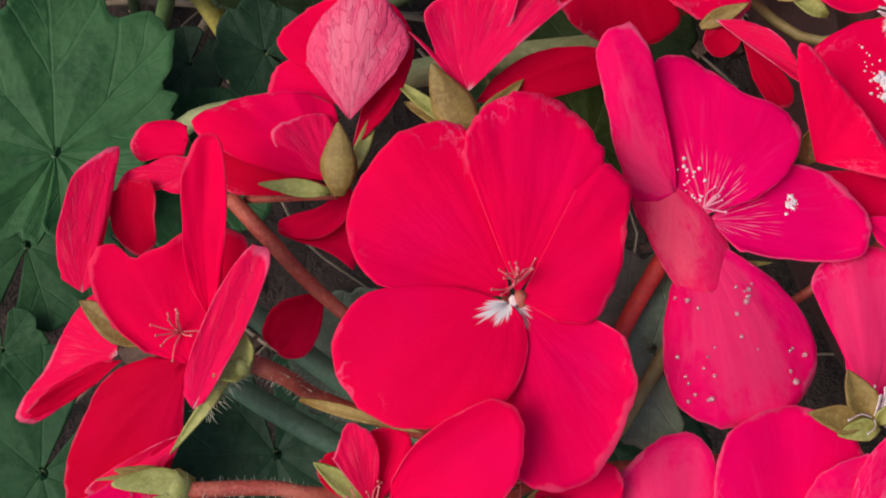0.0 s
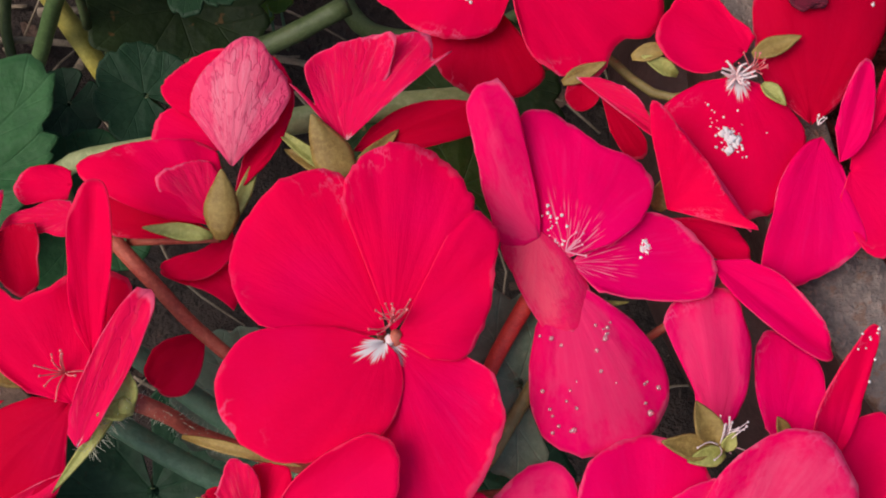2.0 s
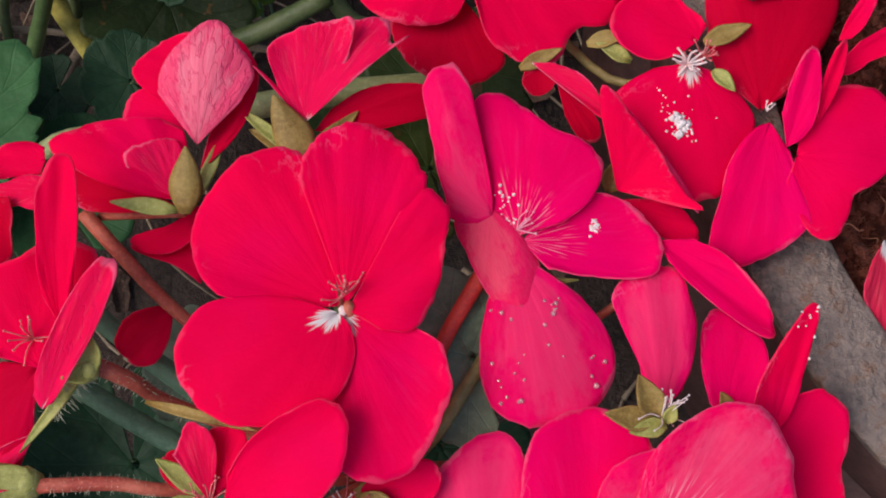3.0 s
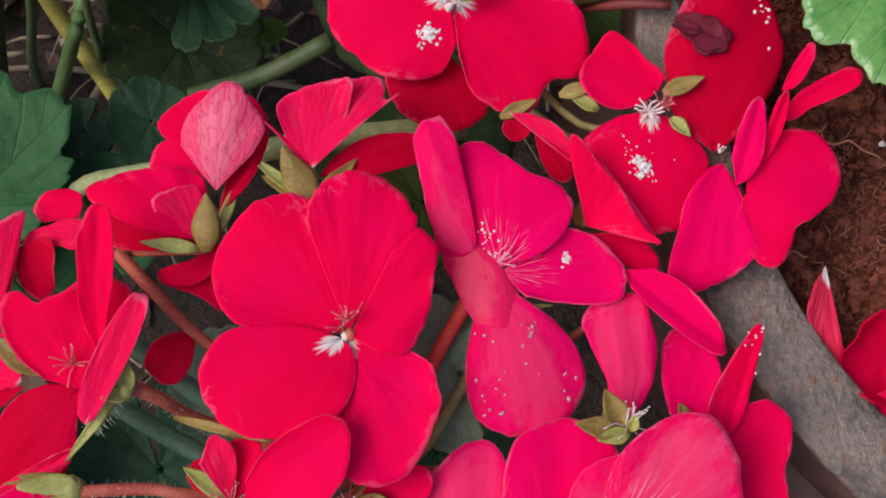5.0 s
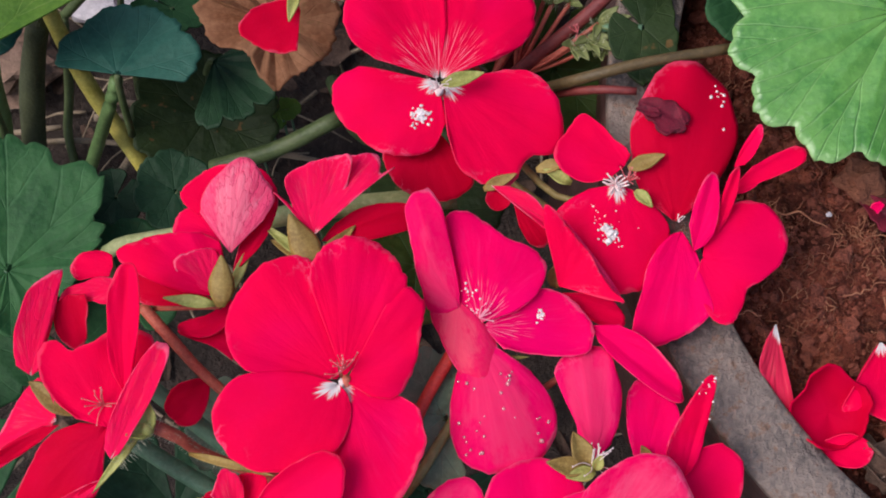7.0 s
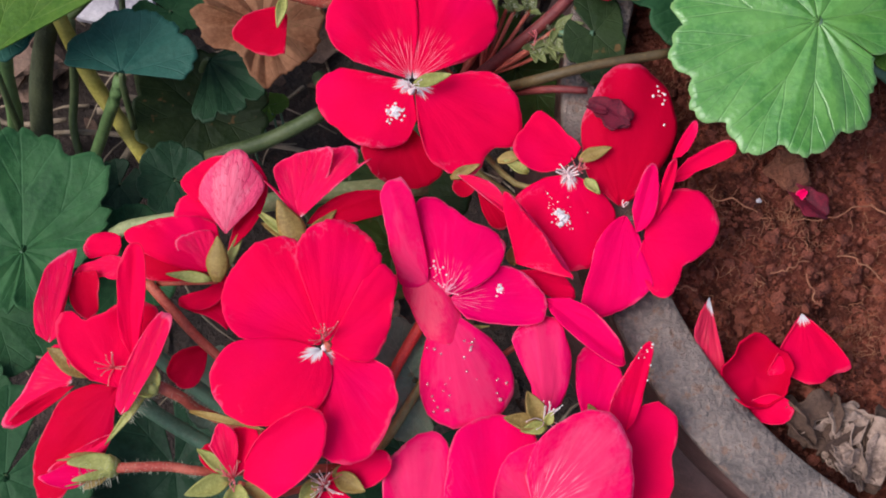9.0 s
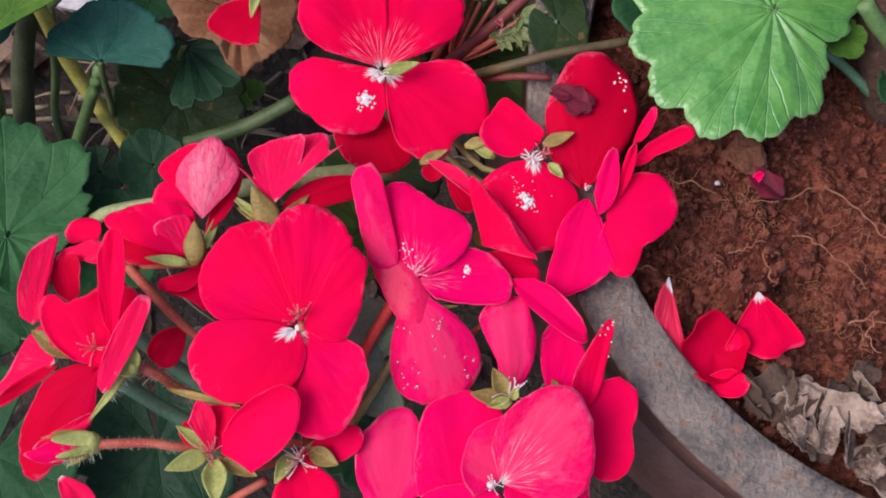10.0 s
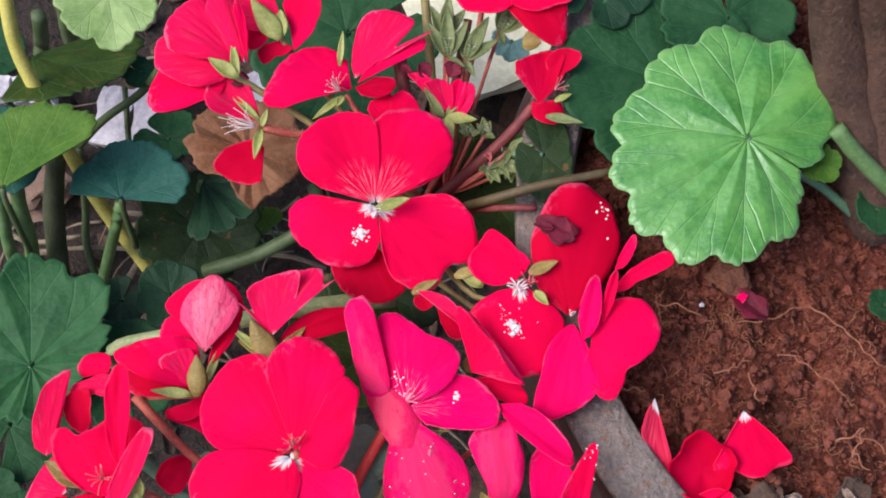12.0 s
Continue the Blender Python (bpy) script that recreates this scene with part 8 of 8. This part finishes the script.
part("fibre", tube([(13.4, -47.3, 136.0), (16.0, -48.4, 136.2), (17.1, -48.4, 136.5), (19.2, -49.0, 136.8), (21.0, -50.7, 137.0), (21.7, -52.4, 136.8), (22.5, -53.5, 136.5), (22.4, -56.0, 136.2), (23.7, -57.2, 136.0)], 0.25, 0.15, lump=.2, seed=541, sides=6, steps=3), M_ROOT, st)
st = thing("root", (-15.5, -29.0, 137.0), "thin tan root lying on the soil", "root", "roots on the soil")
part("fibre", tube([(-15.5, -29.0, 137.0), (-15.5, -30.1, 137.0), (-14.9, -32.3, 137.0), (-13.6, -33.7, 137.0), (-14.3, -35.8, 137.0), (-12.9, -37.3, 136.8), (-12.1, -36.8, 136.5), (-11.8, -37.0, 136.2), (-11.7, -38.1, 136.0)], 0.25, 0.15, lump=.2, seed=543, sides=6, steps=3), M_ROOT, st)
st = thing("root", (-52.8, -34.1, 137.0), "thin tan root lying on the soil", "root", "roots on the soil")
part("fibre", tube([(-52.8, -34.1, 137.0), (-52.6, -33.1, 137.2), (-51.8, -34.0, 137.5), (-50.6, -33.9, 137.8), (-50.4, -33.4, 138.0), (-49.0, -33.2, 137.8), (-47.4, -34.3, 137.5), (-46.9, -34.3, 137.2), (-46.0, -34.1, 137.0)], 0.30, 0.18, lump=.2, seed=545, sides=6, steps=3), M_ROOT, st)
st = thing("stone", (-17.9, 0.5, 136.0), "flat brown stone at the edge of the leaf", "stone", "stones")
part("stone_body", blob((-17.9, 0.5, 136.0), 5.5, 547, .35, 3, 0.4), M_ROCK, st, smooth=False)
st = thing("stone", (-27.8, -8.4, 137.0), "small white pebble on the soil", "stone", "stones")
part("stone_body", blob((-27.8, -8.4, 137.0), 0.7, 549, .35, 3, 0.6), M_STONE, st, smooth=False)
st = thing("paving_slab", (-246.3, 105.9, 14.0), "pale lilac-white slab lying on the earth", "slab", "pale slabs")
part("slab_body", slab((-246.3, 105.9, 14.0), 14.8, 25.8, 6, -8), M_STONE, st, smooth=False)
st = thing("paving_slab", (-231.9, 108.9, 14.0), "pale lilac-white slab lying on the earth", "slab", "pale slabs")
part("slab_body", slab((-231.9, 108.9, 14.0), 11.8, 28.4, 6, -4), M_STONE, st, smooth=False)
st = thing("paving_slab", (-281.0, 118.6, 14.0), "pale lilac-white slab lying on the earth", "slab", "pale slabs")
part("slab_body", slab((-281.0, 118.6, 14.0), 17.3, 11.1, 6, 5), M_STONE, st, smooth=False)
st = thing("paving_slab", (-295.8, 119.7, 14.0), "pale lilac-white slab lying on the earth", "slab", "pale slabs")
part("slab_body", slab((-295.8, 119.7, 14.0), 9.9, 9.9, 6, 5), M_STONE, st, smooth=False)
st = thing("paving_slab", (-186.4, 119.0, 12.0), "pale lilac-white slab lying on the earth", "slab", "pale slabs")
part("slab_body", slab((-186.4, 119.0, 12.0), 11.2, 15.0, 6, 15), M_STONE, st, smooth=False)
st = thing("paving_slab", (-78.1, 139.5, 20.0), "cream-white slab behind the buds", "slab", "pale slabs")
part("slab_body", slab((-84.0, 146.0, 20.0), 66.0, 62.0, 6, 20), M_CREAM, st, smooth=False)
st = thing("stone", (-276.2, 78.7, 12.0), "pinkish brown stone between the stems", "stone", "stones")
part("stone_body", blob((-276.2, 78.7, 12.0), 14.0, 563, .35, 3, 0.5), M_BROWN_STONE, st, smooth=False)
st = thing("twig", (-246.0, 57.8, 10.0), "dead brown twig on the earth", "twig", "twigs on the earth")
part("shoot", tube([(-246.0, 57.8, 10.0), (-221.6, 58.4, 12.0), (-193.1, 56.5, 10.0), (-169.3, 54.6, 8.0)], 1.3, .9, lump=.15, seed=565), M_TWIG, st)
st = thing("twig", (-238.1, 62.8, 14.0), "dead brown twig on the earth", "twig", "twigs on the earth")
part("shoot", tube([(-238.1, 62.8, 14.0), (-215.3, 61.9, 9.0), (-198.6, 63.5, 8.0)], 1.3, .9, lump=.15, seed=567), M_TWIG, st)
st = thing("twig", (-278.5, 46.5, 10.0), "dead brown twig on the earth", "twig", "twigs on the earth")
part("shoot", tube([(-278.5, 46.5, 10.0), (-250.1, 49.0, 10.0), (-220.8, 46.0, 12.0)], 1.3, .9, lump=.15, seed=569), M_TWIG, st)
st = thing("twig", (-187.8, 46.5, 10.0), "dead brown twig on the earth", "twig", "twigs on the earth")
part("shoot", tube([(-187.8, 46.5, 10.0), (-168.7, 44.1, 10.0), (-154.3, 39.4, 9.0)], 1.3, .9, lump=.15, seed=571), M_TWIG, st)
st = thing("twig", (-291.0, 58.4, 12.0), "dead brown twig on the earth", "twig", "twigs on the earth")
part("shoot", tube([(-291.0, 58.4, 12.0), (-279.7, 52.1, 8.0), (-258.0, 54.3, 9.0)], 1.3, .9, lump=.15, seed=573), M_TWIG, st)
leaf("weed_leaf", (-186.7, 55.9, 20.0), 3.8, (0.0, 0, 1), 0, M_LEAF_LIME, "tiny bright green weed leaf on the earth", lobes=3, seed=60, gap=0.03)
leaf("weed_leaf", (-179.4, 54.3, 21.0), 3.8, (0.1, 0, 1), 90, M_LEAF_LIME, "tiny bright green weed leaf on the earth", lobes=3, seed=61, gap=0.03)
leaf("weed_leaf", (-182.7, 52.8, 22.0), 3.7, (0.2, 0, 1), 180, M_LEAF_LIME, "tiny bright green weed leaf on the earth", lobes=3, seed=62, gap=0.03)
leaf("weed_leaf", (-188.4, 52.5, 23.0), 3.7, (0.30000000000000004, 0, 1), 270, M_LEAF_LIME, "tiny bright green weed leaf on the earth", lobes=3, seed=63, gap=0.03)


# ---- litter on the earth ----
def earth_litter():
    rnd = random.Random(12)
    bm = bmesh.new()
    for i in range(240):
        x, y = rnd.uniform(-330, -60), rnd.uniform(-70, 260)
        z = height(x, y, 3, 7, 60) + rnd.uniform(1, 5)
        a, ln = rnd.uniform(0, 6.28), rnd.uniform(5, 18)
        rows = with_normals(petal_grid((x, y, z), (x + ln * math.cos(a), y + ln * math.sin(a), z + rnd.uniform(-2, 4)), ln * rnd.uniform(0.3, 0.8), roll=rnd.uniform(-35, 35), fold=0.25, jag=0.5, claw=0.6, wave=0.08, seed=i, nu=6, nv=5))
        top = [[bm.verts.new(p * MM) for p, n, uv in row] for row in rows]
        low = [[bm.verts.new((p - n * 0.4) * MM) for p, n, uv in row] for row in rows]
        for g, flip in ((top, False), (low, True)):
            for q, w in zip(g, g[1:]):
                for k in range(len(q) - 1):
                    quad = (q[k], q[k + 1], w[k + 1], w[k])
                    bm.faces.new(quad[::-1] if flip else quad)
    tagged(part("leaf_litter", bm, M_LITTER_BROWN, None), "brown dead leaf litter on the dark earth", "leaf litter", kind="stuff")
    bm = bmesh.new()
    for i in range(150):
        x, y = rnd.uniform(-330, -60), rnd.uniform(-70, 260)
        z = height(x, y, 3, 7, 60) + rnd.uniform(1, 5)
        a, ln = rnd.uniform(0, 6.28), rnd.uniform(12, 50)
        b = a + rnd.gauss(0, 0.3)
        add_tube(bm, [(x, y, z), (x + ln / 2 * math.cos(a), y + ln / 2 * math.sin(a), z + rnd.uniform(0, 3)), (x + ln * math.cos(b), y + ln * math.sin(b), z)], rnd.uniform(0.3, 1.0), 0.3, sides=5, steps=3, lump=0.15, seed=i)
    tagged(part("dead_stalks", bm, M_TWIG, None), "thin dry stalks scattered on the earth", "dry stalks", kind="stuff")


earth_litter()
